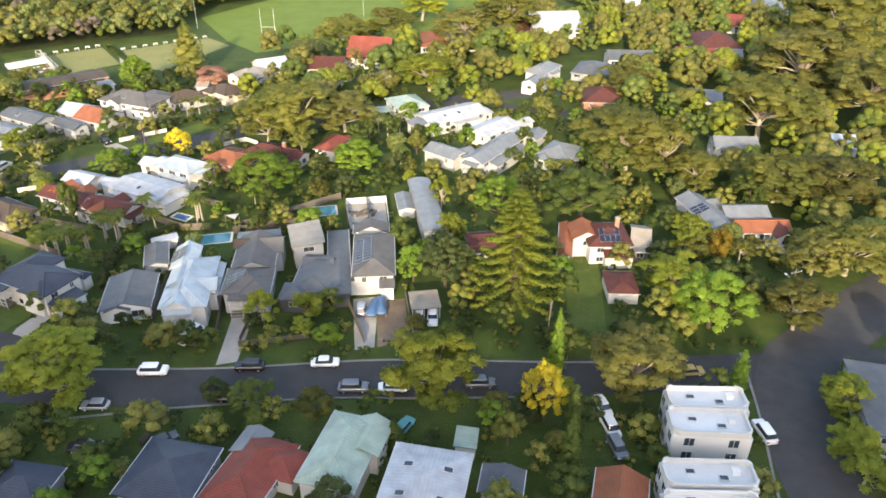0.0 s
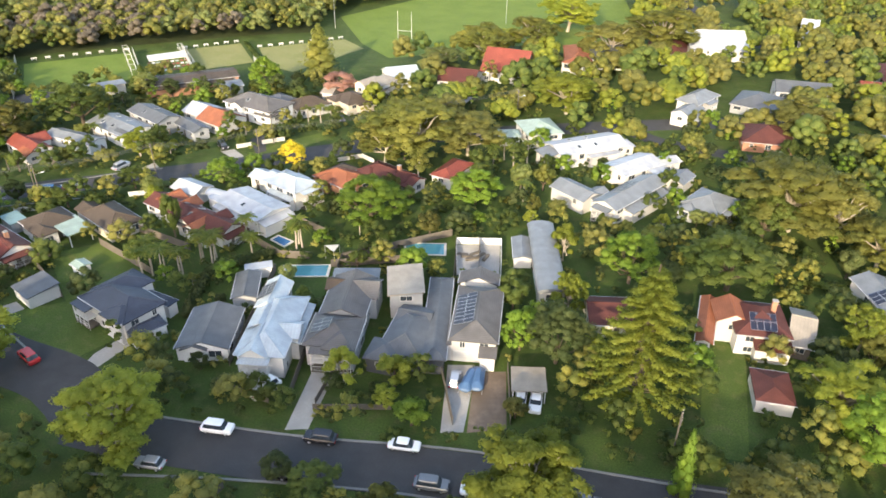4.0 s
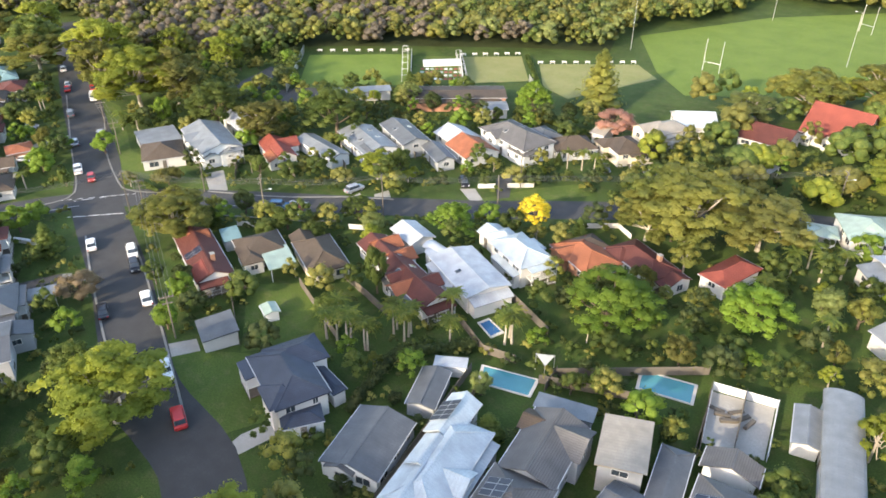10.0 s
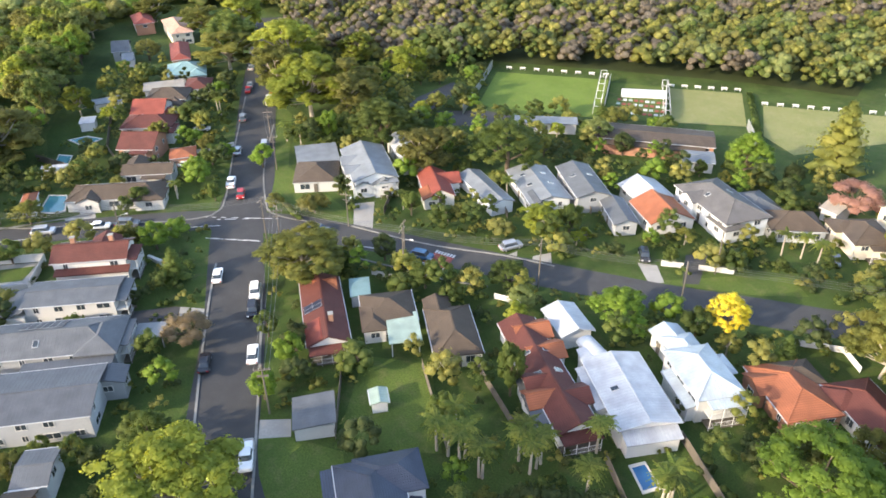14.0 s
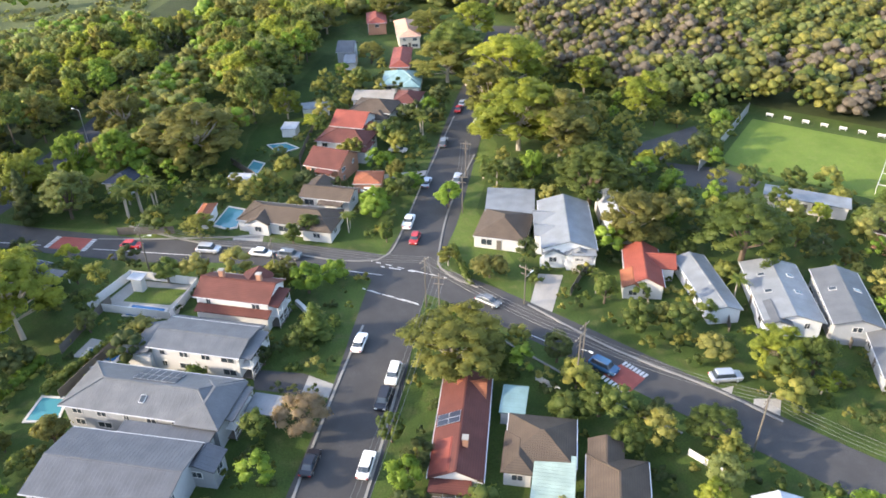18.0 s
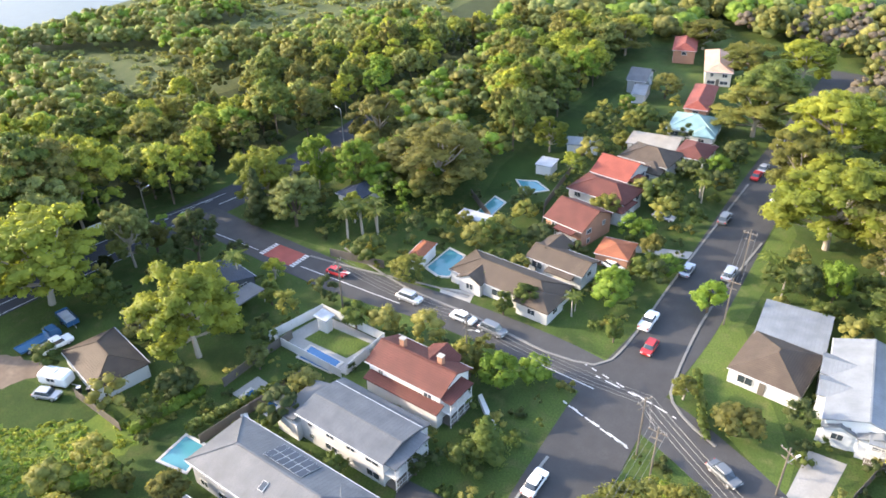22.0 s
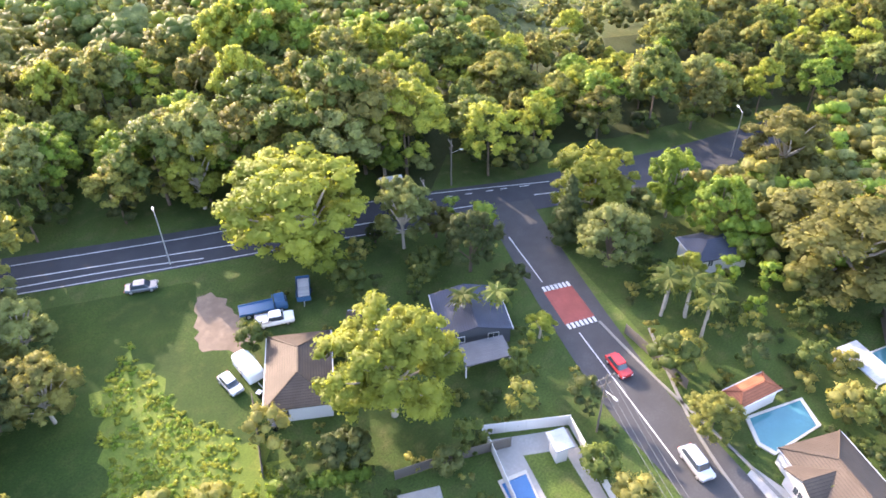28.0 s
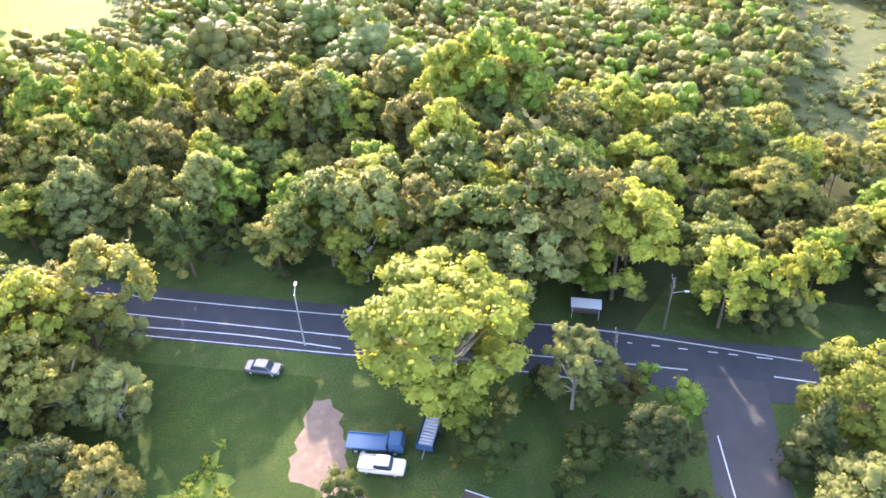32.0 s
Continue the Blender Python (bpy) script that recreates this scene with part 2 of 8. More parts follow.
def boxes(*specs):
    """Verts and faces of boxes (x0, y0, z0, x1, y1, z1)."""
    verts, faces = [], []
    for x0, y0, z0, x1, y1, z1 in specs:
        b = len(verts)
        verts += [(x0, y0, z0), (x1, y0, z0), (x1, y1, z0), (x0, y1, z0), (x0, y0, z1), (x1, y0, z1), (x1, y1, z1), (x0, y1, z1)]
        faces += [(b, b + 3, b + 2, b + 1), (b + 4, b + 5, b + 6, b + 7), (b, b + 1, b + 5, b + 4), (b + 1, b + 2, b + 6, b + 5), (b + 2, b + 3, b + 7, b + 6), (b + 3, b, b + 4, b + 7)]
    return verts, faces


def block(name, material, parent, *specs, m=None, label="", uv=False):
    return child(name, mesh_of(name, *boxes(*specs), material, uv), parent, m, label)


def root(name, m, label, category, group="", kind=""):
    ob = new(name)
    ob.matrix_basis = m
    return tagged(ob, label, category, group, kind)


def prism(poly, y0, y1):
    """A polygon in x, z drawn out from y0 to y1."""
    n = len(poly)
    verts = [(x, y0, z) for x, z in poly] + [(x, y1, z) for x, z in poly]
    faces = [tuple(range(n)), tuple(range(2 * n - 1, n - 1, -1))] + [(i, i + n, (i + 1) % n + n, (i + 1) % n) for i in range(n)]
    return verts, faces


def tube(points, radii, sides=6):
    verts, faces = [], []
    for i, (p, r) in enumerate(zip(points, radii)):
        p = Vector(p)
        q = Vector(points[min(i + 1, len(points) - 1)]) - Vector(points[max(i - 1, 0)])
        q = q.normalized() if q.length > 1e-6 else Vector((0, 0, 1))
        u = q.cross(Vector((0.31, 0.95, 0.05))).normalized()
        v = q.cross(u)
        verts += [tuple(p + float(r) * (math.cos(6.2832 * k / sides) * u + math.sin(6.2832 * k / sides) * v)) for k in range(sides)]
    for i in range(len(points) - 1):
        for k in range(sides):
            a, b = i * sides + k, i * sides + (k + 1) % sides
            faces.append((a, b, b + sides, a + sides))
    faces.append(tuple(range(sides - 1, -1, -1)))
    faces.append(tuple(range((len(points) - 1) * sides, len(points) * sides)))
    return verts, faces


def joined(*pairs):
    verts, faces = [], []
    for v, f in pairs:
        b = len(verts)
        verts += list(v)
        faces += [tuple(i + b for i in face) for face in f]
    return verts, faces


# ---- ground and roads ----
ground_verts, ground_faces = [], []
steps = [-2600, -1400, -800, -500] + list(range(-400, 561, 40)) + [800, 1400, 2600]
for yy in steps:
    for xx in steps:
        ground_verts.append((xx, yy, 0.0))
count = len(steps)
for j in range(count - 1):
    for i in range(count - 1):
        ground_faces.append((j * count + i, j * count + i + 1, (j + 1) * count + i + 1, (j + 1) * count + i))
tagged(new("ground", mesh_of("ground", ground_verts, ground_faces, GRASS)), "grassy suburban ground with leaf litter and bare patches", "ground", kind="structure")


def smooth_line(points, step=4.0):
    pts = [Vector((p[0], p[1], 0)) for p in points]
    out = []
    for i in range(len(pts) - 1):
        p0, p1, p2, p3 = pts[max(i - 1, 0)], pts[i], pts[i + 1], pts[min(i + 2, len(pts) - 1)]
        n = max(1, int((p2 - p1).length / step))
        for k in range(n):
            t = k / n
            out.append(0.5 * (2 * p1 + (p2 - p0) * t + (2 * p0 - 5 * p1 + 4 * p2 - p3) * t * t + (3 * p1 - 3 * p2 - p0 + p3) * t ** 3))
    return out + [pts[-1]]


def ribbon(points, left, right, z0, z1):
    """A strip along a line from `left` to `right` metres to its left side, with a top at z1 and walls down to z0."""
    verts, faces = [], []
    n = len(points)
    for i, p in enumerate(points):
        q = points[min(i + 1, n - 1)] - points[max(i - 1, 0)]
        side = Vector((-q.y, q.x, 0)).normalized()
        for off, z in ((left, z0), (left, z1), (right, z1), (right, z0)):
            s = p + side * off
            verts.append((s.x, s.y, z))
    for i in range(n - 1):
        a, b = 4 * i, 4 * i + 4
        for k in range(3):
            faces.append((a + k + 1, b + k + 1, b + k, a + k))
    faces += [(0, 1, 2, 3), (4 * n - 1, 4 * n - 2, 4 * n - 3, 4 * n - 4)]
    return verts, faces


road_lines = []


def road(name, points, width, z, label, material=ASPHALT, kerbs=True):
    line = smooth_line(points)
    road_lines.append((line, width))
    ob = new(name, mesh_of(name, *ribbon(line, width / 2, -width / 2, -0.1, z), material))
    tagged(ob, label, "road", kind="structure")
    return ob, line


def kerb(points, label="low concrete kerb along the road edge"):
    line = smooth_line(points, 2.5)
    ob = new("kerb", mesh_of("kerb", *ribbon(line, 0.18, -0.18, -0.1, 0.15), KERB))
    tagged(ob, label, "kerb", "kerbs of the streets", "structure")


def stripe(points, width=0.14, z=0.055, dash=0.0, gap=0.0, label="white painted road line"):
    line = smooth_line(points, 1.0)
    pieces, run, travelled = [], [], 0.0
    for p, q in zip(line, line[1:]):
        travelled += (q - p).length
        if dash and travelled % (dash + gap) > dash:
            if len(run) > 1:
                pieces.append(run)
            run = []
            continue
        run = run or [p]
        run.append(q)
    if len(run) > 1:
        pieces.append(run)
    if pieces:
        v, f = joined(*[ribbon(r, width / 2, -width / 2, z - 0.03, z) for r in pieces])
        tagged(new("road_marking", mesh_of("road_marking", v, f, PAINT)), label, "road marking", "painted road lines", "structure")


floors = []
open_ground = []     # paved or mown patches that stay clear of filler plants


bounds = {}


def within(x, y, poly):
    inside = False
    key = id(poly)
    if key not in bounds:
        bounds[key] = (min(p[0] for p in poly), max(p[0] for p in poly), min(p[1] for p in poly), max(p[1] for p in poly), poly)
    b = bounds[key]
    if x < b[0] or x > b[1] or y < b[2] or y > b[3]:
        return False
    for (x0, y0), (x1, y1) in zip(poly, poly[1:] + poly[:1]):
        if (y0 > y) != (y1 > y) and x < x0 + (y - y0) / (y1 - y0) * (x1 - x0):
            inside = not inside
    return inside


def slab(name, corners, z, material, label, category, kind="structure", base=-0.05):
    open_ground.append(list(corners))
    if name == "forest_floor":
        floors.append(list(corners))
    n = len(corners)
    verts = [(x, y, base) for x, y in corners] + [(x, y, z) for x, y in corners]
    area = sum(corners[i][0] * corners[(i + 1) % n][1] - corners[(i + 1) % n][0] * corners[i][1] for i in range(n))
    idx = list(range(n)) if area > 0 else list(range(n - 1, -1, -1))
    faces = [tuple(i + n for i in idx)] + [(idx[i], idx[(i + 1) % n], idx[(i + 1) % n] + n, idx[i] + n) for i in range(n)]
    return tagged(new(name, mesh_of(name, verts, faces, material)), label, category, kind=kind)


def ragged(poly, amp, step=1.0):
    """The same outline with an uneven, grown edge."""
    rng, out = random.Random(len(poly) * 17 + int(amp * 10)), []
    for (x0, y0), (x1, y1) in zip(poly, poly[1:] + poly[:1]):
        far = math.hypot(x1 - x0, y1 - y0)
        n = max(1, int(far / step))
        for i in range(n):
            t, push = i / n, rng.uniform(-amp, amp)
            out.append((x0 + (x1 - x0) * t - (y1 - y0) / far * push, y0 + (y1 - y0) * t + (x1 - x0) / far * push))
    return out


taken = []        # footprints that no filler plant may stand on: x, y, half w, half d, turn


def take(x, y, w, d, ang):
    taken.append((x, y, w / 2, d / 2, radians(ang)))


def is_free(x, y, r):
    if any(within(x, y, poly) for poly in open_ground):
        return False
    for cx, cy, hw, hd, a in taken:
        dx, dy = x - cx, y - cy
        if abs(dx) > 24 or abs(dy) > 24:
            continue
        if abs(dx * math.cos(a) + dy * math.sin(a)) < hw + r and abs(-dx * math.sin(a) + dy * math.cos(a)) < hd + r:
            return False
    return off_road(x, y, r + 0.6)


road_points = []


def off_road(x, y, r):
    """Whether a place lies r metres or more off every road."""
    if not road_points:
        road_points.append(np.array([(p.x, p.y, width / 2) for line, width in road_lines for p in line]))
    q = road_points[0]
    return bool(np.all((q[:, 0] - x) ** 2 + (q[:, 1] - y) ** 2 > (q[:, 2] + r) ** 2))


# ---- houses ----
pane_meshes = {}


def window(parent, width, height, m):
    key = (round(width, 1), round(height, 1))
    if key not in pane_meshes:
        w, h, t = key[0] / 2, key[1], 0.08
        pane_meshes[key] = (mesh_of("window", *boxes((-w, -0.06, 0, -w + t, 0.04, h), (w - t, -0.06, 0, w, 0.04, h), (-w + t, -0.06, 0, w - t, 0.04, t), (-w + t, -0.06, h - t, w - t, 0.04, h), (-0.03, -0.05, t, 0.03, 0.03, h - t)), WHITE),
                            mesh_of("pane", *boxes((-w + t, -0.02, t, w - t, 0.03, h - t)), GLASS))
    frame_mesh, pane_mesh = pane_meshes[key]
    win = child("window", frame_mesh, parent, m)
    child("pane", pane_mesh, win)
    return win


def roof_mesh(kind, w, d, eave, rise, cover, fascia=0.2):
    x, y, z = w / 2, d / 2, eave
    if kind == "hip":
        r = max(0.0, x - min(x, y) * 0.98) if x >= y else 0.05
        s = 0.05 if x >= y else y - x * 0.98
        v = [(-x, -y, z), (x, -y, z), (x, y, z), (-x, y, z)]
        v += [(px, py, z - fascia) for px, py, _ in v]
        v += [(-r, -s, z + rise), (r, -s, z + rise), (r, s, z + rise), (-r, s, z + rise)]
        f = [(0, 1, 9, 8), (1, 2, 10, 9), (2, 3, 11, 10), (3, 0, 8, 11), (8, 9, 10, 11), (4, 5, 1, 0), (5, 6, 2, 1), (6, 7, 3, 2), (7, 4, 0, 3), (7, 6, 5, 4)]
        return mesh_of("roof", v, f, cover, True)
    if kind == "gable":
        t = 0.16
        v = []
        for px in (-x, x):
            v += [(px, -y, z), (px, 0, z + rise), (px, y, z), (px, y, z - t), (px, 0, z + rise - t), (px, -y, z - t)]
        f = [(0, 6, 7, 1), (1, 7, 8, 2), (2, 8, 9, 3), (3, 9, 10, 4), (4, 10, 11, 5), (5, 11, 6, 0), (0, 1, 4, 5), (1, 2, 3, 4), (7, 6, 11, 10), (8, 7, 10, 9)]
        return mesh_of("roof", v, f, cover, True)
    if kind == "barrel":
        prof = [(y * math.cos(math.pi * k / 10), z + rise * math.sin(math.pi * k / 10)) for k in range(11)]
        v, f = prism(prof, -x, x)
        v = [(b, a, c) for a, b, c in v]
        return mesh_of("roof", v, [tuple(reversed(face)) for face in f], cover, True)
    lift = rise if kind == "skillion" else 0.12
    v = [(-x, -y, z), (x, -y, z), (x, y, z + lift), (-x, y, z + lift), (-x, -y, z - 0.18), (x, -y, z - 0.18), (x, y, z + lift - 0.18), (-x, y, z + lift - 0.18)]
    return mesh_of("roof", v, [(0, 1, 2, 3), (7, 6, 5, 4), (4, 5, 1, 0), (5, 6, 2, 1), (6, 7, 3, 2), (7, 4, 0, 3)], cover, True)


def house(label, x, y, w, d, ang, eave, kind, wall, roof, pitch=22, name="house", category="house", solar=0, chimney=0, glazed=True, group="houses of the suburb", posts=False, cross=(), porch=(), garage=(), skylights=0, wings=(), skirts=()):
    """x, y, w, d: the eaves' rectangle, with w along the ridge."""
    h = root(name, pose(x, y, 0, 0, 0, ang), label, category, group)
    take(x, y, w, d, ang)
    over = 0.45 if eave > 2.7 else 0.25
    hw, hd = w / 2 - over, d / 2 - over
    run = min(w, d) / 2 if kind == "hip" else d / 2
    rise = run * math.tan(radians(pitch)) if kind in ("hip", "gable") else (0.9 if kind == "barrel" else 0.5)
    material, cover = WALLS[wall], ROOFS[roof]
    if posts:
        for sx in (-1, 1):
            for sy in (-1, 1):
                block("post", material, h, (sx * hw - 0.08, sy * hd - 0.08, 0, sx * hw + 0.08, sy * hd + 0.08, eave - 0.15))
    elif kind == "gable":
        k = rise * (hd / (d / 2))
        zt = eave + rise - 0.2
        v, f = prism([(-hd, 0), (hd, 0), (hd, zt - k), (0, zt), (-hd, zt - k)], -hw, hw)
        child("wall", mesh_of("wall", [(b, a, c) for a, b, c in v], [tuple(reversed(q)) for q in f], material), h)
    else:
        block("wall", material, h, (-hw, -hd, 0, hw, hd, eave - 0.16))
    r = child("roof", roof_mesh(kind, w, d, eave, rise, cover), h)
    if kind in ("hip", "gable"):
        length = max(0.3, (w - min(w, d) * 0.98) / 2) if kind == "hip" and w >= d else w / 2
        if not (kind == "hip" and w < d):
            child("ridge_cap", mesh_of("ridge_cap", *boxes((-length, -0.14, eave + rise - 0.06, length, 0.14, eave + rise + 0.05)), cover, True), r)
        if kind == "hip" and w >= d:
            for sx in (-1, 1):
                for sy in (-1, 1):
                    child("hip_cap", mesh_of("hip_cap", *tube([(sx * w / 2, sy * d / 2, eave + 0.02), (sx * length, sy * 0.05, eave + rise)], [0.11, 0.11], 5), cover, True), r)
        for sy in (-1, 1):
            block("gutter", TRIM, r, (-w / 2, sy * (d / 2 + 0.06) - 0.06, eave - 0.13, w / 2, sy * (d / 2 + 0.06) + 0.06, eave - 0.02))
    for place, width, side in cross:
        # a gable wing across the main roof: place along the ridge, width, side of the house
        tall, reach = width / 2 * math.tan(radians(pitch + 4)), d / 2 + 1.1
        wing = child("roof_gable", roof_mesh("gable", reach, width, eave + 0.06, tall, cover), h, pose(place, side * reach / 2, 0, 0, 0, 90))
        wing_v, wing_f = prism([(-width / 2 + 0.35, 0), (width / 2 - 0.35, 0), (width / 2 - 0.35, eave - 0.1), (0, eave + tall - 0.22), (-width / 2 + 0.35, eave - 0.1)], side * (hd - 0.05), side * (d / 2 + 0.75))
        child("gable_wall", mesh_of("gable_wall", wing_v, wing_f if side < 0 else [tuple(reversed(q)) for q in wing_f], material), h, pose(place, 0, 0))
        window(h, 1.5, 1.2, pose(0, 0, 0, 0, 0, 0 if side < 0 else 180) @ pose(place * (1 if side < 0 else -1), -d / 2 - 0.77, 0.8 if eave < 3.9 else 2.6))
    for wx, wy, length, width, top, form, lean, turn, sheet in wings:
        # a further block of the same house, in the house's own axes
        m = pose(wx, wy, 0, 0, 0, turn)
        up = (min(length, width) / 2 if form == "hip" else width / 2) * math.tan(radians(lean)) if form in ("hip", "gable") else 0.5
        lx, ly = length / 2 - 0.4, width / 2 - 0.4
        if form == "gable":
            k = up * ly / (width / 2)
            wing_v, wing_f = prism([(-ly, 0), (ly, 0), (ly, top + up - 0.2 - k), (0, top + up - 0.2), (-ly, top + up - 0.2 - k)], -lx, lx)
            wing_wall = child("wing_wall", mesh_of("wing_wall", [(b, a, c) for a, b, c in wing_v], [tuple(reversed(q)) for q in wing_f], material), h, m)
        else:
            wing_wall = block("wing_wall", material, h, (-lx, -ly, 0, lx, ly, top - 0.16), m=m)
        skin = ROOFS[sheet] if sheet else cover
        wing_roof = child("wing_roof", roof_mesh(form, length, width, top, up, skin), h, m)
        if form == "gable":
            child("ridge_cap", mesh_of("ridge_cap", *boxes((-length / 2, -0.14, top + up - 0.06, length / 2, 0.14, top + up + 0.05)), skin, True), wing_roof)
        for side in range(4):
            far = ly if side % 2 == 0 else lx
            window(wing_wall, 1.5, 1.1, pose(0, 0, 0, 0, 0, 90 * side) @ pose(0, -far - 0.01, max(0.7, top - 1.75)))
    for side, place, length, deep, high in skirts:
        # a lean-to roof against one side of the house
        far = hd if side % 2 == 0 else hw
        m = pose(0, 0, 0, 0, 0, 90 * side) @ pose(place, -far, 0)
        block("skirt_wall", material, h, (-length / 2 + 0.3, -deep + 0.35, 0, length / 2 - 0.3, -0.02, high - 0.2), m=m)
        child("skirt_roof", roof_mesh("skillion", length, deep + 0.1, high, deep * 0.28, cover), h, m @ pose(0, -deep / 2, 0))
    if glazed and not posts:
        for s in range(2 if eave > 3.9 else 1):
            for side in range(4):
                long = hw if side % 2 == 0 else hd
                far = hd if side % 2 == 0 else hw
                n = max(1, int(long * 2 / 3.4))
                for i in range(n):
                    if random.random() < 0.22:
                        continue
                    width = random.choice((0.9, 1.5, 1.5, 2.2))
                    if width > long * 1.6:
                        continue
                    place = (i + 0.5) / n * 2 * long - long
                    storey = eave / 2 if eave > 3.9 else eave
                    tall = min(random.choice((1.1, 1.1, 1.4)), storey - 1.0)
                    window(h, width, tall, pose(0, 0, 0, 0, 0, 90 * side) @ pose(place, -far - 0.01, storey * s + storey - 0.45 - tall))
        side = random.randrange(4)
        far = hd if side % 2 == 0 else hw
        block("door", TIMBER, h, (-0.45, -0.06, 0.02, 0.45, 0.03, 2.08), m=pose(0, 0, 0, 0, 0, 90 * side) @ pose(0.0, -far - 0.01, 0))
    for side, place, width in porch:
        # a railed verandah, with a balcony over it on two-storey houses
        far, deep = (hd if side % 2 == 0 else hw), 1.9
        m = pose(0, 0, 0, 0, 0, 90 * side) @ pose(place, -far, 0)
        pw = width / 2
        p = block("porch_deck", TIMBER, h, (-pw, -deep, 0.25, pw, -0.01, 0.4), m=m)
        levels = [0.4] + ([eave / 2] if eave > 3.9 else [])
        if len(levels) > 1:
            block("balcony_deck", WHITE, p, (-pw, -deep, eave / 2 - 0.15, pw, -0.01, eave / 2))
        child("porch_roof", roof_mesh("skillion", width + 0.3, deep + 0.3, eave - 0.32, 0.2, cover), p, pose(0, -deep / 2, 0))
        for k in range(4):
            px = -pw + 0.08 + k * (2 * pw - 0.16) / 3
            block("post", WHITE, p, (px - 0.05, -deep + 0.05, 0.0, px + 0.05, -deep + 0.15, eave - 0.4))
        for z in levels:
            block("railing", WHITE, p, (-pw, -deep + 0.07, z + 0.88, pw, -deep + 0.13, z + 0.95), (-pw, -deep + 0.07, z + 0.1, pw, -deep + 0.13, z + 0.15), *[(-pw + q * 0.3, -deep + 0.085, z + 0.15, -pw + q * 0.3 + 0.03, -deep + 0.115, z + 0.88) for q in range(1, int(width / 0.3))])
    for side, place, width in garage:
        far = hd if side % 2 == 0 else hw
        g = block("garage_door", WALLS["pale"], h, (-width / 2, -0.05, 0.02, width / 2, 0.03, 2.15), m=pose(0, 0, 0, 0, 0, 90 * side) @ pose(place, -far - 0.01, 0))
        for q in range(1, 5):
            block("door_rib", WHITE, g, (-width / 2, -0.07, q * 0.43 - 0.02, width / 2, -0.045, q * 0.43 + 0.02))
    for i in range(skylights):
        slope = math.atan2(rise, d / 2) if kind in ("hip", "gable") else 0
        px, back = (i - (skylights - 1) / 2) * 2.4, i % 2
        m = pose(0, 0, eave, 0, 0, 180 * back) @ pose(px, -d / 4, d / 4 * math.tan(slope) + 0.02, math.degrees(slope))
        q = block("skylight", TRIM, h, (-0.42, -0.6, 0, 0.42, 0.6, 0.12), m=m)
        block("skylight_pane", GLASS, q, (-0.36, -0.54, 0.12, 0.36, 0.54, 0.13))
    for i in range(chimney):
        cx, cy = (0.25 - 0.5 * i) * w, 0.12 * d
        c = block("chimney", WALLS["brick"], h, (cx - 0.4, cy - 0.35, eave, cx + 0.4, cy + 0.35, eave + rise + 0.9))
        block("chimney_cap", CONCRETE, c, (cx - 0.47, cy - 0.42, eave + rise + 0.9, cx + 0.47, cy + 0.42, eave + rise + 1.02))
    if solar:
        slope = math.atan2(rise, d / 2) if kind in ("hip", "gable") else 0
        sgn = 1 if solar > 0 else -1
        cols = max(1, abs(solar) // 2)
        for i in range(cols):
            for j in range(2):
                px = (i - (cols - 1) / 2) * 1.06
                m = pose(0, 0, eave, 0, 0, 0 if sgn > 0 else 180) @ pose(px, -d / 4 + (j - 0.5) * 1.7 * math.cos(slope), (d / 4 + (j - 0.5) * 1.7 * math.cos(slope)) * math.tan(slope) + 0.12, math.degrees(slope))
                key = "solar_panel"
                if key not in pane_meshes:
                    pane_meshes[key] = (mesh_of(key, *boxes((-0.5, -0.82, 0, 0.5, 0.82, 0.04)), STEEL), mesh_of("cell_sheet", *boxes((-0.47, -0.79, 0.04, 0.47, 0.79, 0.05)), PANEL))
                p = child("solar_panel", pane_meshes[key][0], h, m)
                child("cell_sheet", pane_meshes[key][1], p)
    return h


def shed(label, x, y, w, d, ang, eave, kind, wall, roof, **more):
    return house(label, x, y, w, d, ang, eave, kind, wall, roof, pitch=more.pop("pitch", 15), name=more.pop("name", "shed"), category=more.pop("category", "shed"), glazed=False, group="sheds and garages", **more)


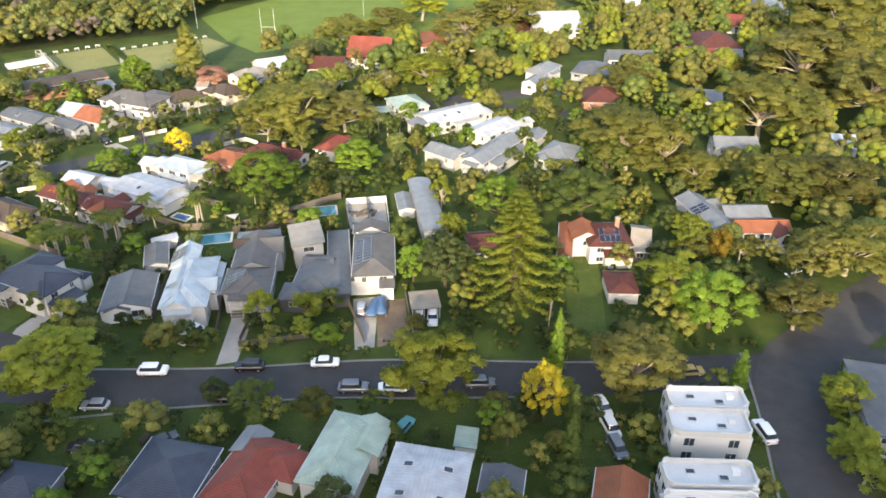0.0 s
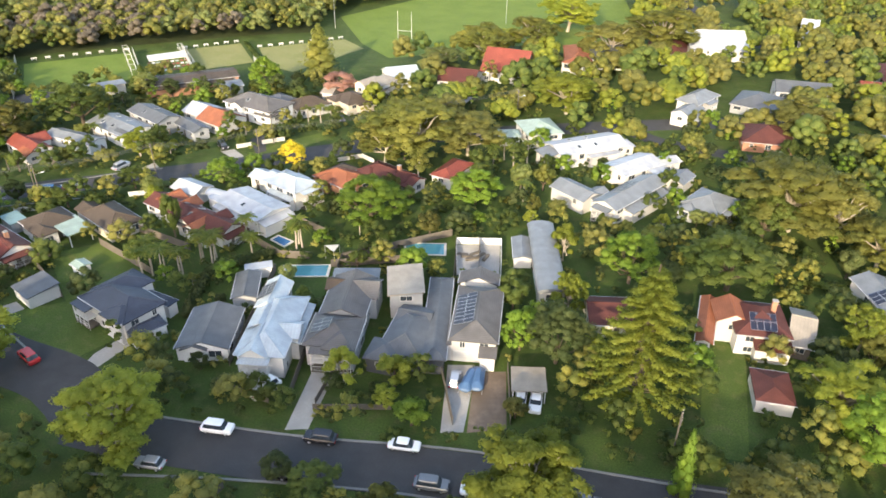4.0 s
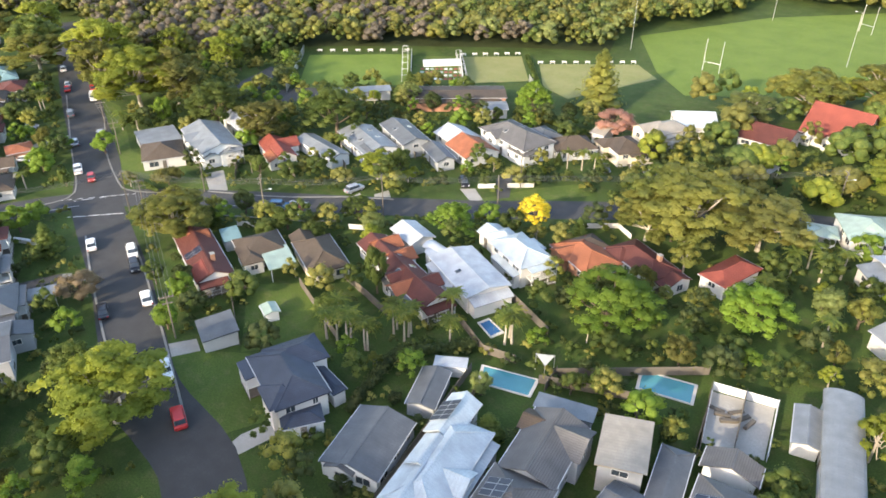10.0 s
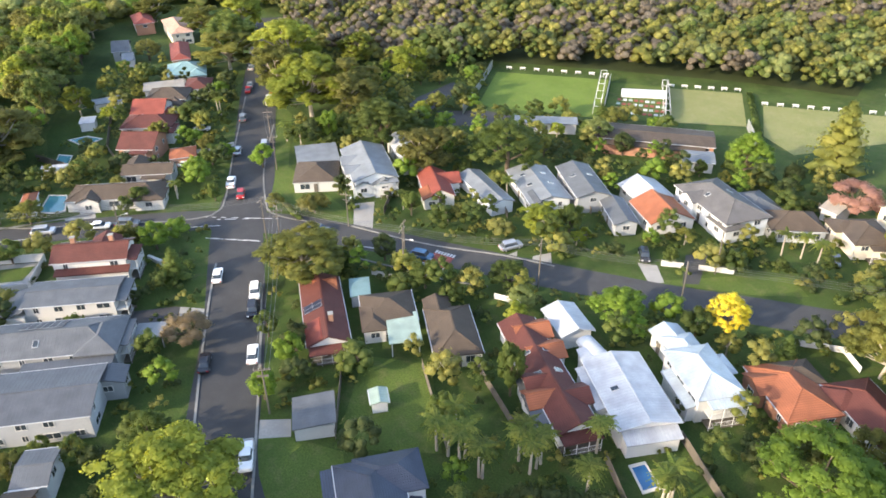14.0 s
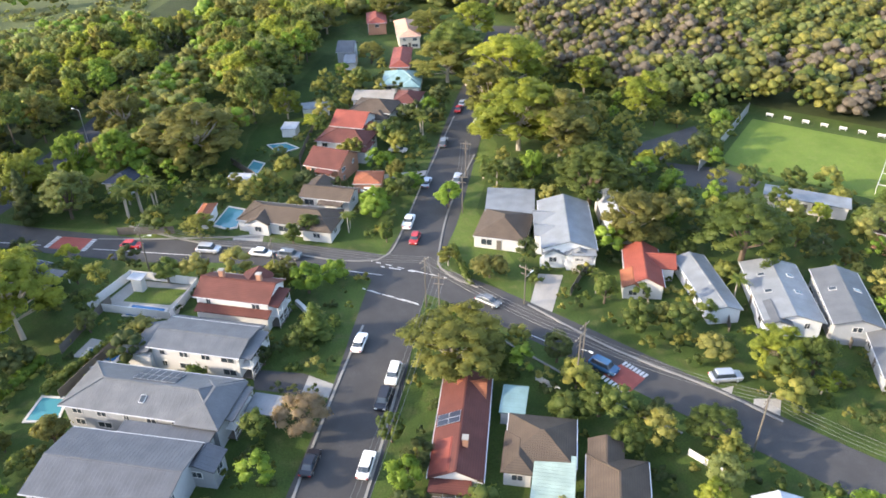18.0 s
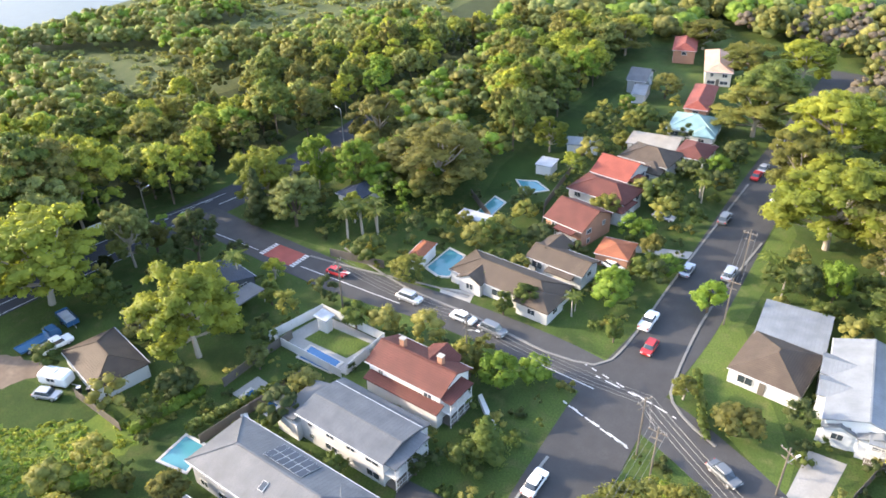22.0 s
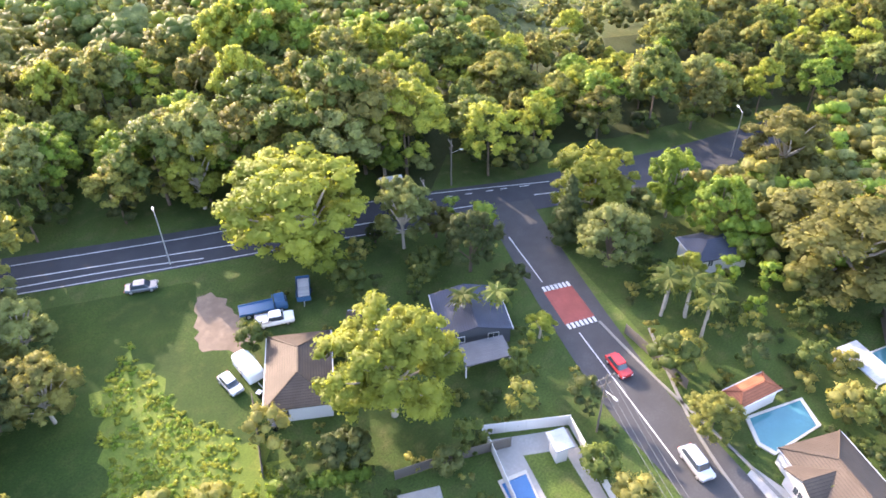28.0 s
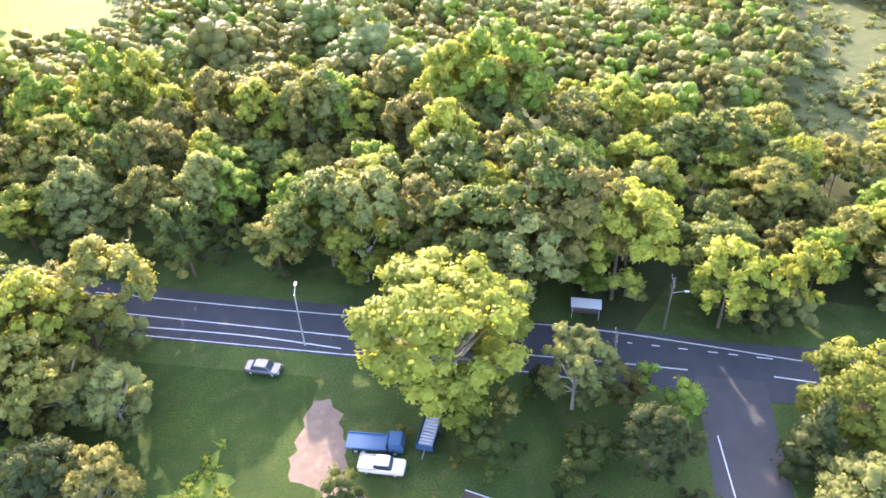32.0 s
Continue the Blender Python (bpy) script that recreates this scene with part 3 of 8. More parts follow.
# ---- plants ----
LEAF = {
    "gum": leafage("gum_leaves", (0.0969, 0.114, 0.0274), (0.205, 0.228, 0.0479), (0.308, 0.285, 0.057)),
    "olive": leafage("olive_leaves", (0.114, 0.125, 0.0342), (0.217, 0.217, 0.057), (0.308, 0.285, 0.0684)),
    "bright": leafage("bright_leaves", (0.0969, 0.182, 0.0205), (0.194, 0.308, 0.0342), (0.274, 0.376, 0.0456)),
    "green": leafage("green_leaves", (0.0627, 0.103, 0.0228), (0.131, 0.182, 0.0388), (0.194, 0.228, 0.0513)),
    "dark": leafage("dark_leaves", (0.0399, 0.0661, 0.0228), (0.0855, 0.114, 0.0376), (0.125, 0.142, 0.0456)),
    "yellow": leafage("yellow_leaves", (0.46, 0.4, 0.03), (0.68, 0.58, 0.03), (0.8, 0.68, 0.04)),
    "lime": leafage("lime_leaves", (0.14, 0.185, 0.022), (0.27, 0.32, 0.038), (0.38, 0.4, 0.048)),
    "orange": leafage("autumn_leaves", (0.22, 0.16, 0.02), (0.38, 0.28, 0.03), (0.44, 0.31, 0.03)),
    "bare": leafage("dry_twigs", (0.27, 0.21, 0.13), (0.4, 0.31, 0.2), (0.46, 0.36, 0.23)),
    "pink": leafage("pink_blossom", (0.3, 0.16, 0.13), (0.45, 0.25, 0.21), (0.5, 0.3, 0.24)),
    "grey": leafage("grey_scrub", (0.12, 0.1, 0.075), (0.17, 0.145, 0.112), (0.2, 0.17, 0.135)),
    "sage": leafage("sage_leaves", (0.125, 0.16, 0.0513), (0.228, 0.274, 0.0855), (0.308, 0.331, 0.103)),
    "palm": leafage("palm_fronds", (0.07, 0.11, 0.018), (0.15, 0.19, 0.035), (0.22, 0.23, 0.04)),
}


def quads(centres, normals, size_u, size_v, rng):
    """Leaf quads as arrays: each turned at random about its normal."""
    n = len(centres)
    ref = rng.normal(size=(n, 3))
    u = np.cross(normals, ref)
    u /= np.linalg.norm(u, axis=1)[:, None] + 1e-9
    v = np.cross(normals, u)
    v /= np.linalg.norm(v, axis=1)[:, None] + 1e-9
    u, v = u * size_u[:, None] / 2, v * size_v[:, None] / 2
    return np.stack([centres - u - v * 0.6, centres + u * 0.5 - v, centres + u + v * 0.6, centres - u * 0.5 + v], 1).reshape(-1, 3)


def quad_mesh(name, co, material):
    me = bpy.data.meshes.new(name)
    n = len(co) // 4
    me.vertices.add(4 * n)
    me.vertices.foreach_set("co", co.astype(np.float32).ravel())
    me.loops.add(4 * n)
    me.loops.foreach_set("vertex_index", np.arange(4 * n, dtype=np.int32))
    me.polygons.add(n)
    me.polygons.foreach_set("loop_start", np.arange(0, 4 * n, 4, dtype=np.int32))
    me.materials.append(material)
    me.update(calc_edges=True)
    return me




def round_core():
    """An octahedron cut once more and blown up to a ball: 18 points, 32 triangles."""
    pts = [Vector(p) for p in ((1, 0, 0), (-1, 0, 0), (0, 1, 0), (0, -1, 0), (0, 0, 1), (0, 0, -1))]
    tris, halves = [], {}

    def half(i, j):
        key = (min(i, j), max(i, j))
        if key not in halves:
            halves[key] = len(pts)
            pts.append((pts[i] + pts[j]).normalized())
        return halves[key]

    for i, j, k in ((0, 2, 4), (2, 1, 4), (1, 3, 4), (3, 0, 4), (2, 0, 5), (1, 2, 5), (3, 1, 5), (0, 3, 5)):
        ij, jk, ki = half(i, j), half(j, k), half(k, i)
        tris += [(i, ij, ki), (ij, j, jk), (ki, jk, k), (ij, jk, ki)]
    return np.array([tuple(p) for p in pts]), np.array(tris, np.int32)


CORE_POINTS, CORE_FACES = round_core()


def unit(a):
    return a / (np.linalg.norm(a, axis=-1, keepdims=True) + 1e-9)


def crown_cloud(rng, lobes, per, leaf, full=False, core=(0.55, 0.8)):
    """Leaf clumps: each lobe (centre, radii) is a small inner core with leaves standing out all over it.

    Gives quads, core points, core triangles and a soft direction for every vertex, which leans out of the clump and out of the crown."""
    c = np.array([q[0] for q in lobes], float)
    r = np.array([q[1] for q in lobes], float)
    n = len(c)
    middle = c.mean(0) - np.array((0, 0, 0.35 * (np.ptp(c[:, 2]) + r[:, 2].mean())))
    d = unit(rng.normal(size=(n, per, 3)))
    low = -0.25 if not full else -0.5
    d[..., 2] = np.where(d[..., 2] < low, -d[..., 2], d[..., 2])
    p = c[:, None] + d * r[:, None] * rng.uniform(0.72, 1.14, (n, per, 1))
    out = unit(p - middle)
    lie = unit(d + rng.normal(size=(n, per, 3)) * 0.5 + np.array((0, 0, 0.25)))
    soft = unit(0.8 * d + 0.55 * out + 0.25 * rng.normal(size=(n, per, 3)) + np.array((0, 0, 0.15)))
    s = rng.uniform(0.55, 1.35, n * per) * leaf
    co = quads(p.reshape(-1, 3), lie.reshape(-1, 3), s * 1.25, s * 0.8, rng)
    wob = rng.uniform(*core, (n, len(CORE_POINTS), 1))
    cores = c[:, None] + CORE_POINTS * r[:, None] * wob
    faces = (CORE_FACES[None] + len(CORE_POINTS) * np.arange(n)[:, None, None]).reshape(-1, 3)
    core_soft = unit(CORE_POINTS[None] + 0.6 * unit(cores - middle) + 0.3 * rng.normal(size=cores.shape))
    return co, cores.reshape(-1, 3), faces, np.concatenate([np.repeat(soft.reshape(-1, 3), 4, 0), core_soft.reshape(-1, 3)])


def leaf_mesh(name, cloud, material):
    co, core, tris, soft = cloud
    n, t = len(co) // 4, len(tris)
    me = bpy.data.meshes.new(name)
    me.vertices.add(len(co) + len(core))
    me.vertices.foreach_set("co", np.concatenate([co, core]).astype(np.float32).ravel())
    me.loops.add(4 * n + 3 * t)
    me.loops.foreach_set("vertex_index", np.concatenate([np.arange(4 * n), tris.ravel() + 4 * n]).astype(np.int32))
    me.polygons.add(n + t)
    me.polygons.foreach_set("loop_start", np.concatenate([np.arange(0, 4 * n, 4), 4 * n + np.arange(0, 3 * t, 3)]).astype(np.int32))
    me.polygons.foreach_set("use_smooth", np.ones(n + t, bool))
    me.materials.append(material)
    me.update(calc_edges=True)
    me.attributes.new("custom_normal", "FLOAT_VECTOR", "POINT").data.foreach_set("vector", soft.astype(np.float32).ravel())
    return me


def many_clouds(parts):
    """Joins clouds that were made one by one."""
    shift, tris = 0, []
    for _, core, t, _ in parts:
        tris.append(t + shift)
        shift += len(core)
    soft = [p[3][:len(p[0])] for p in parts] + [p[3][len(p[0]):] for p in parts]
    return np.concatenate([p[0] for p in parts]), np.concatenate([p[1] for p in parts]), np.concatenate(tris), np.concatenate(soft)


tree_kinds = {}
clouds = {}


def tree_model(form, leaf, variant):
    """A plant with a crown of radius about 1 and its base at the origin; heights differ by form."""
    key = (form, leaf, variant)
    if key in tree_kinds:
        return tree_kinds[key]
    if leaf and (form, "", variant) not in tree_kinds:
        tree_model(form, "", variant)
    if leaf:
        trunk, crown = tree_kinds[(form, "", variant)]
        crown = crown.copy()
        crown.materials.clear()
        crown.materials.append(LEAF[leaf])
        tree_kinds[key] = (trunk, crown)
        return tree_kinds[key]
    rng = np.random.default_rng(hash_of(form) * 31 + variant * 7)
    wood, pairs, lobes, per, size = DARKBARK, [], [], 60, 0.1
    if form == "gum":
        wood = BARK
        pairs.append(tube([(0, 0, 0), (0.03, 0.02, 0.6), (0.0, 0.05, 1.1)], [0.075, 0.055, 0.045], 7))
        for i in range(34):
            a, rad = rng.uniform(0, 6.283), math.sqrt(rng.uniform(0, 1)) * 0.86
            z = 0.95 + (1 - rad ** 2) * 0.8 + rng.uniform(-0.5, 0.12)
            c = (rad * math.cos(a), rad * math.sin(a), z)
            r = rng.uniform(0.16, 0.28)
            lobes.append((c, (r, r, r * 0.72)))
            if i % 3 == 0:
                pairs.append(tube([(0, 0.03, 0.8 + 0.2 * rng.uniform()), (c[0] * 0.5, c[1] * 0.5, z - 0.35), (c[0] * 0.95, c[1] * 0.95, z)], [0.035, 0.022, 0.008], 5))
        per, size = 80, 0.078
    elif form == "biggum":
        # boughs that each carry a flat-bottomed head of small clumps, with gaps between the heads
        wood = BARK
        lean = rng.uniform(-0.08, 0.08, 2)
        pairs.append(tube([(0, 0, 0), (lean[0] * 0.5, lean[1] * 0.5, 0.4), (lean[0], lean[1], 0.75)], [0.055, 0.042, 0.036], 8))
        heads = 25
        for i in range(heads):
            a, rad = i * 2.4 + rng.uniform(-0.45, 0.45), math.sqrt((i + 0.5) / heads) * rng.uniform(0.7, 0.86)
            z = 0.95 + (1 - rad ** 2) * 0.8 + rng.uniform(-0.22, 0.1) - (0.5 if i % 3 == 1 else 0.0)
            c = np.array((rad * math.cos(a), rad * math.sin(a), z))
            bend = rng.uniform(-0.08, 0.08, 2)
            if i % 3 != 1:
                pairs.append(tube([(lean[0], lean[1], 0.6 + 0.14 * rng.uniform()), (c[0] * 0.4 + bend[0], c[1] * 0.4 + bend[1], z * 0.55 + 0.22), (c[0] * 0.78, c[1] * 0.78, z - 0.14), tuple(c)], [0.03, 0.021, 0.013, 0.006], 5))
            wide = rng.uniform(0.17, 0.3)
            for k in range(10):
                t, u = rng.uniform(0, 6.283), math.sqrt((k + 0.5) / 10) * wide
                r = rng.uniform(0.085, 0.15)
                lobes.append((c + np.array((u * math.cos(t), u * math.sin(t), 0.15 * (1 - (u / wide) ** 2) + rng.uniform(-0.09, 0.03))), (r, r, r * 0.74)))
        for i in range(9):
            a, rad = i * 2.1 + rng.uniform(-0.3, 0.3), rng.uniform(0.42, 0.72)
            c = np.array((rad * math.cos(a), rad * math.sin(a), rng.uniform(0.55, 0.85)))
            pairs.append(tube([(lean[0] * 0.6, lean[1] * 0.6, 0.45), (c[0] * 0.6, c[1] * 0.6, c[2] - 0.1), tuple(c)], [0.02, 0.012, 0.005], 4))
            for k in range(8):
                t, u = rng.uniform(0, 6.283), math.sqrt((k + 0.5) / 8) * 0.22
                r = rng.uniform(0.08, 0.14)
                lobes.append((c + np.array((u * math.cos(t), u * math.sin(t), rng.uniform(-0.06, 0.08))), (r, r, r * 0.74)))
        per, size = 54, 0.038
    elif form == "woodgum":
        # a tall forest gum: a deep dome whose top is closed and whose sides break into ledges
        pairs.append(tube([(0, 0, 0), (0.02, 0.03, 0.9), (0.0, 0.0, 1.6)], [0.05, 0.04, 0.02], 6))
        for i in range(20):
            a, up = i * 2.4 + rng.uniform(-0.5, 0.5), 1.0 - 1.35 * (i + 0.5) / 20
            rad = math.sqrt(1 - min(1, up * up)) * rng.uniform(0.66, 0.86)
            c = np.array((rad * math.cos(a), rad * math.sin(a), 1.3 + 0.82 * up + rng.uniform(-0.1, 0.12)))
            wide = rng.uniform(0.18, 0.3)
            for k in range(6):
                t, u = rng.uniform(0, 6.283), math.sqrt((k + 0.5) / 6) * wide
                r = rng.uniform(0.11, 0.19)
                lobes.append((c + np.array((u * math.cos(t), u * math.sin(t), 0.15 * (1 - (u / wide) ** 2) + rng.uniform(-0.08, 0.04))), (r, r, r * 0.78)))
        per, size = 32, 0.062
    elif form == "round":
        pairs.append(tube([(0, 0, 0), (0.02, 0.0, 0.5), (0.0, 0.02, 1.0)], [0.08, 0.06, 0.03], 6))
        for i in range(34):
            d = rng.normal(size=3)
            d /= np.linalg.norm(d)
            c = d * rng.uniform(0.5, 0.74) * np.array((1, 1, 0.85)) + np.array((0, 0, 1.05))
            r = rng.uniform(0.16, 0.29)
            lobes.append((c, (r, r, r * 0.85)))
            if i % 6 == 0:
                pairs.append(tube([(0, 0, 0.4), tuple(c * 0.6), tuple(c)], [0.03, 0.02, 0.008], 5))
        per, size = 76, 0.078
    elif form == "biground":
        pairs.append(tube([(0, 0, 0), (0.02, 0.0, 0.5), (0.0, 0.02, 1.0)], [0.06, 0.05, 0.03], 7))
        for i in range(130):
            d = rng.normal(size=3)
            d /= np.linalg.norm(d)
            if d[2] < -0.55:
                d[2] = -d[2]
            c = d * rng.uniform(0.6, 0.88) * np.array((1, 1, 0.85)) * (1 + 0.12 * math.sin(3.1 * d[0] + 4.3 * d[1] + 2 * d[2])) + np.array((0, 0, 1.02))
            r = rng.uniform(0.09, 0.18)
            lobes.append((c, (r, r, r * 0.8)))
            if i % 18 == 0:
                pairs.append(tube([(0, 0, 0.4), tuple(c * 0.6), tuple(c)], [0.03, 0.02, 0.008], 5))
        per, size = 62, 0.04
    elif form == "cone":
        pairs.append(tube([(0, 0, 0), (0, 0, 2.6)], [0.07, 0.01], 6))
        for i in range(30):
            z = 0.25 + 2.35 * (i / 30)
            rad = max(0.05, 0.95 * (1 - i / 30) ** 0.8)
            a = i * 2.4
            lobes.append(((rad * 0.55 * math.cos(a), rad * 0.55 * math.sin(a), z), (rad * 0.5 + 0.12, rad * 0.5 + 0.12, 0.25)))
        per, size = 40, 0.09
    elif form == "norfolk":
        pairs.append(tube([(0, 0, 0), (0, 0, 3.0)], [0.06, 0.01], 7))
        for i in range(19):
            z = 0.35 + 2.6 * i / 19
            rad = 1.02 * (1 - (i / 19) ** 1.3) + 0.06
            for k in range(7):
                a = k * 0.8976 + i * 0.5 + rng.uniform(-0.15, 0.15)
                tip = (rad * math.cos(a), rad * math.sin(a), z + 0.1 * rad)
                pairs.append(tube([(0, 0, z), tip], [0.014, 0.005], 4))
                for q in (0.3, 0.42, 0.54, 0.66, 0.78, 0.9, 1.0):
                    lobes.append(((tip[0] * q, tip[1] * q, z + 0.1 * rad * q), (0.085, 0.085, 0.035)))
        per, size = 22, 0.034
    elif form == "bare":
        pairs.append(tube([(0, 0, 0), (0, 0, 0.6)], [0.06, 0.05], 6))
        for i in range(30):
            d = rng.normal(size=3)
            d /= np.linalg.norm(d)
            d[2] = abs(d[2])
            c = d * 0.75 + np.array((0, 0, 0.65))
            lobes.append((c, (0.26, 0.26, 0.2)))
            pairs.append(tube([(0, 0, 0.5), tuple(c * 0.6 + np.array((0, 0, 0.15))), tuple(c)], [0.02, 0.012, 0.004], 4))
        per, size = 110, 0.05
    elif form == "shrub":
        pairs.append(tube([(0, 0, 0), (0, 0, 0.5)], [0.05, 0.03], 5))
        for i in range(14):
            a, rad = rng.uniform(0, 6.283), math.sqrt(rng.uniform(0, 1)) * 0.7
            lobes.append(((rad * math.cos(a), rad * math.sin(a), 0.5 + 0.3 * (1 - rad)), (0.32, 0.32, 0.42)))
        per, size = 70, 0.13
    trunk = mesh_of("trunk", *joined(*pairs), wood)
    cloud = crown_cloud(rng, lobes, per, size)
    clouds[(form, variant)] = cloud
    crown = leaf_mesh("crown", cloud, LEAF["green"])
    tree_kinds[key] = (trunk, crown)
    return tree_kinds[key]


def hash_of(word):
    return sum((i + 1) * ord(c) for i, c in enumerate(word))


def palm_model(variant):
    key = ("palm", variant)
    if key in tree_kinds:
        return tree_kinds[key]
    rng = np.random.default_rng(90 + variant)
    trunk = mesh_of("trunk", *tube([(0, 0, 0), (0.1, 0, 2.5), (0.05, 0.1, 5.2)], [0.2, 0.15, 0.12], 7), BARK)
    co = []
    for k in range(20):
        a, droop = k * 2.4 + rng.uniform(-0.2, 0.2), rng.uniform(0.1, 1.0)
        length = rng.uniform(1.9, 2.5)
        prev = None
        for s in range(9):
            t = s / 8
            p = np.array((math.cos(a) * length * t, math.sin(a) * length * t, 5.25 + 1.1 * t * (1 - droop) - 1.5 * droop * t * t - 0.5 * t * t))
            if prev is not None:
                side = np.array((-math.sin(a), math.cos(a), 0.0)) * 0.42 * math.sin(math.pi * min(1, t + 0.12)) ** 0.7
                drop = np.array((0, 0, -0.16))
                mid = (prev + p) / 2
                co += [prev, p, p + side + drop, prev * 0.3 + mid * 0.7 + side + drop]
                co += [p, prev, prev * 0.3 + mid * 0.7 - side + drop, p - side + drop]
            prev = p
    tree_kinds[key] = (trunk, quad_mesh("crown", np.array(co), LEAF["palm"]))
    return tree_kinds[key]


TREE_WORDS = {"gum": "gum tree", "woodgum": "tall forest gum", "round": "spreading broadleaf tree", "cone": "pointed evergreen tree", "norfolk": "tall tiered pine", "bare": "bare twiggy tree", "shrub": "leafy garden shrub"}
LEAF_WORDS = {"gum": "olive-green", "olive": "dull olive", "bright": "fresh green", "green": "deep green", "dark": "dark green", "yellow": "golden yellow", "lime": "sunlit yellow-green", "orange": "yellow-orange", "bare": "dry brown", "pink": "pink-flowering", "sage": "grey-green", "grey": "grey"}
tree_number = [0]


def tree(form, leaf, x, y, radius, height=0.0, where="standing among the gardens", keep=True):
    """radius of the crown, and the whole height, in metres."""
    tree_number[0] += 1
    trunk, crown = tree_model("big" + form if form in ("gum", "round") and radius > 3.4 else form, leaf, tree_number[0] % 4)
    natural = {"gum": 2.05, "woodgum": 2.35, "round": 1.9, "cone": 2.7, "norfolk": 3.05, "bare": 1.65, "shrub": 1.2}[form]
    height = max(height, 1.25 * radius) if form == "gum" else height
    k = (height / natural) if height else radius
    turn = (tree_number[0] * 77) % 360
    t = root("shrub" if form == "shrub" else "tree", pose(x, y, 0, 0, 0, turn) @ Matrix.Diagonal((radius, radius, k, 1)), LEAF_WORDS[leaf] + " " + TREE_WORDS[form] + " " + where, "shrub" if form == "shrub" else "tree", "trees of the suburb")
    child("trunk", trunk, t)
    child("crown", crown, t)
    if keep:
        take(x, y, radius * 1.1, radius * 1.1, 0)
    return t


def palm(x, y, height=7.0):
    tree_number[0] += 1
    trunk, crown = palm_model(tree_number[0] % 3)
    k = height / 6.2
    t = root("palm_tree", pose(x, y, 0, 0, 0, (tree_number[0] * 67) % 360) @ Matrix.Diagonal((k, k, k, 1)), "slender palm with a head of drooping green fronds", "palm tree", "palms in the gardens")
    child("trunk", trunk, t)
    child("crown", crown, t)
    take(x, y, 1.5, 1.5, 0)


def forest(name, spots, leaf_sets, label, per=60, leaf_size=0.9, category="bushland", base=None, lobed=1.2, lobe=(0.3, 0.5), dome=False, core=(0.8, 1.06)):
    """Many plants as one sheet of leaf clumps: spots are x, y, radius, height; a dome has leaves down its sides too."""
    for s, (leaf, mine) in enumerate(zip(leaf_sets, [spots[i::len(leaf_sets)] for i in range(len(leaf_sets))])):
        rng = np.random.default_rng(500 + s + hash_of(name))
        out = []
        for x, y, r, h in mine:
            h += base(x, y) if base else 0
            n_lobes = max(4, int(r * lobed))
            lobes = []
            for i in range(n_lobes):
                a, rad = rng.uniform(0, 6.283), math.sqrt((i + 0.5) / n_lobes) * 0.8 * r
                lr = rng.uniform(*lobe) * r
                if dome:
                    up = 1.0 - 1.25 * (i + 0.5) / n_lobes
                    a, side = i * 2.4 + rng.uniform(-0.4, 0.4), math.sqrt(1 - up * up) * rng.uniform(0.72, 1.0)
                    lobes.append(((x + side * r * 0.8 * math.cos(a), y + side * r * 0.8 * math.sin(a), h * (0.5 + 0.42 * up * rng.uniform(0.85, 1.05))), (lr, lr, lr * 0.8)))
                else:
                    lobes.append(((x + rad * math.cos(a), y + rad * math.sin(a), h - lr * 0.8 - 0.35 * rad), (lr, lr, lr * 0.75)))
            out.append(crown_cloud(rng, lobes, max(6, per // n_lobes), leaf_size, dome, core if dome else (0.55, 0.8)))
        tagged(new(name, leaf_mesh(name, many_clouds(out), LEAF[leaf])), label, category, kind="stuff")



def grove(name, spots, leaves, label, natural=2.35, category="woodland"):
    """A closed wood of whole trees: the forest gum, turned and stretched to each spot, in one sheet for each leaf colour."""
    rng = np.random.default_rng(hash_of(name))
    for v in range(4):
        tree_model("woodgum", "", v)
    pick = rng.integers(0, len(leaves), len(spots))
    stems = []
    for s, leaf in enumerate(leaves):
        out = []
        for (x, y, r, h), p in zip(spots, pick):
            if p != s:
                continue
            co, core, tris, soft = clouds[("woodgum", int(rng.integers(4)))]
            a = rng.uniform(0, 6.283)
            turn = np.array(((math.cos(a), math.sin(a), 0), (-math.sin(a), math.cos(a), 0), (0, 0, 1)))
            size, place = np.array((r, r, h / natural)), np.array((x, y, 0))
            out.append(((co @ turn) * size + place, (core @ turn) * size + place, tris, soft @ turn))
            stems.append(tube([(x, y, 0), (x + 0.2, y - 0.1, h * 0.6)], [0.045 * r, 0.02 * r], 5))
        if out:
            tagged(new(name, leaf_mesh(name, many_clouds(out), LEAF[leaf])), label, category, kind="stuff")
    tagged(new("woodland_stems", mesh_of("woodland_stems", *joined(*stems), DARKBARK)), "straight dark trunks of the woodland trees", category, kind="stuff")


# ---- vehicles and street things ----
def rounded(length, width, z, corner=0.25, shift=0.0):
    """A ring of 12 points with cut corners."""
    x, y, c = length / 2, width / 2, corner
    pts = [(-x, -y + c), (-x + 0.3 * c, -y + 0.3 * c), (-x + c, -y), (x - c, -y), (x - 0.3 * c, -y + 0.3 * c), (x, -y + c), (x, y - c), (x - 0.3 * c, y - 0.3 * c), (x - c, y), (-x + c, y), (-x + 0.3 * c, y - 0.3 * c), (-x, y - c)]
    return [(px + shift, py, z) for px, py in pts]


def loft(rings):
    n = len(rings[0])
    verts = [p for r in rings for p in r]
    faces = [(i * n + k, i * n + (k + 1) % n, (i + 1) * n + (k + 1) % n, (i + 1) * n + k) for i in range(len(rings) - 1) for k in range(n)]
    return verts, faces + [tuple(range(n - 1, -1, -1)), tuple(range((len(rings) - 1) * n, len(rings) * n))]


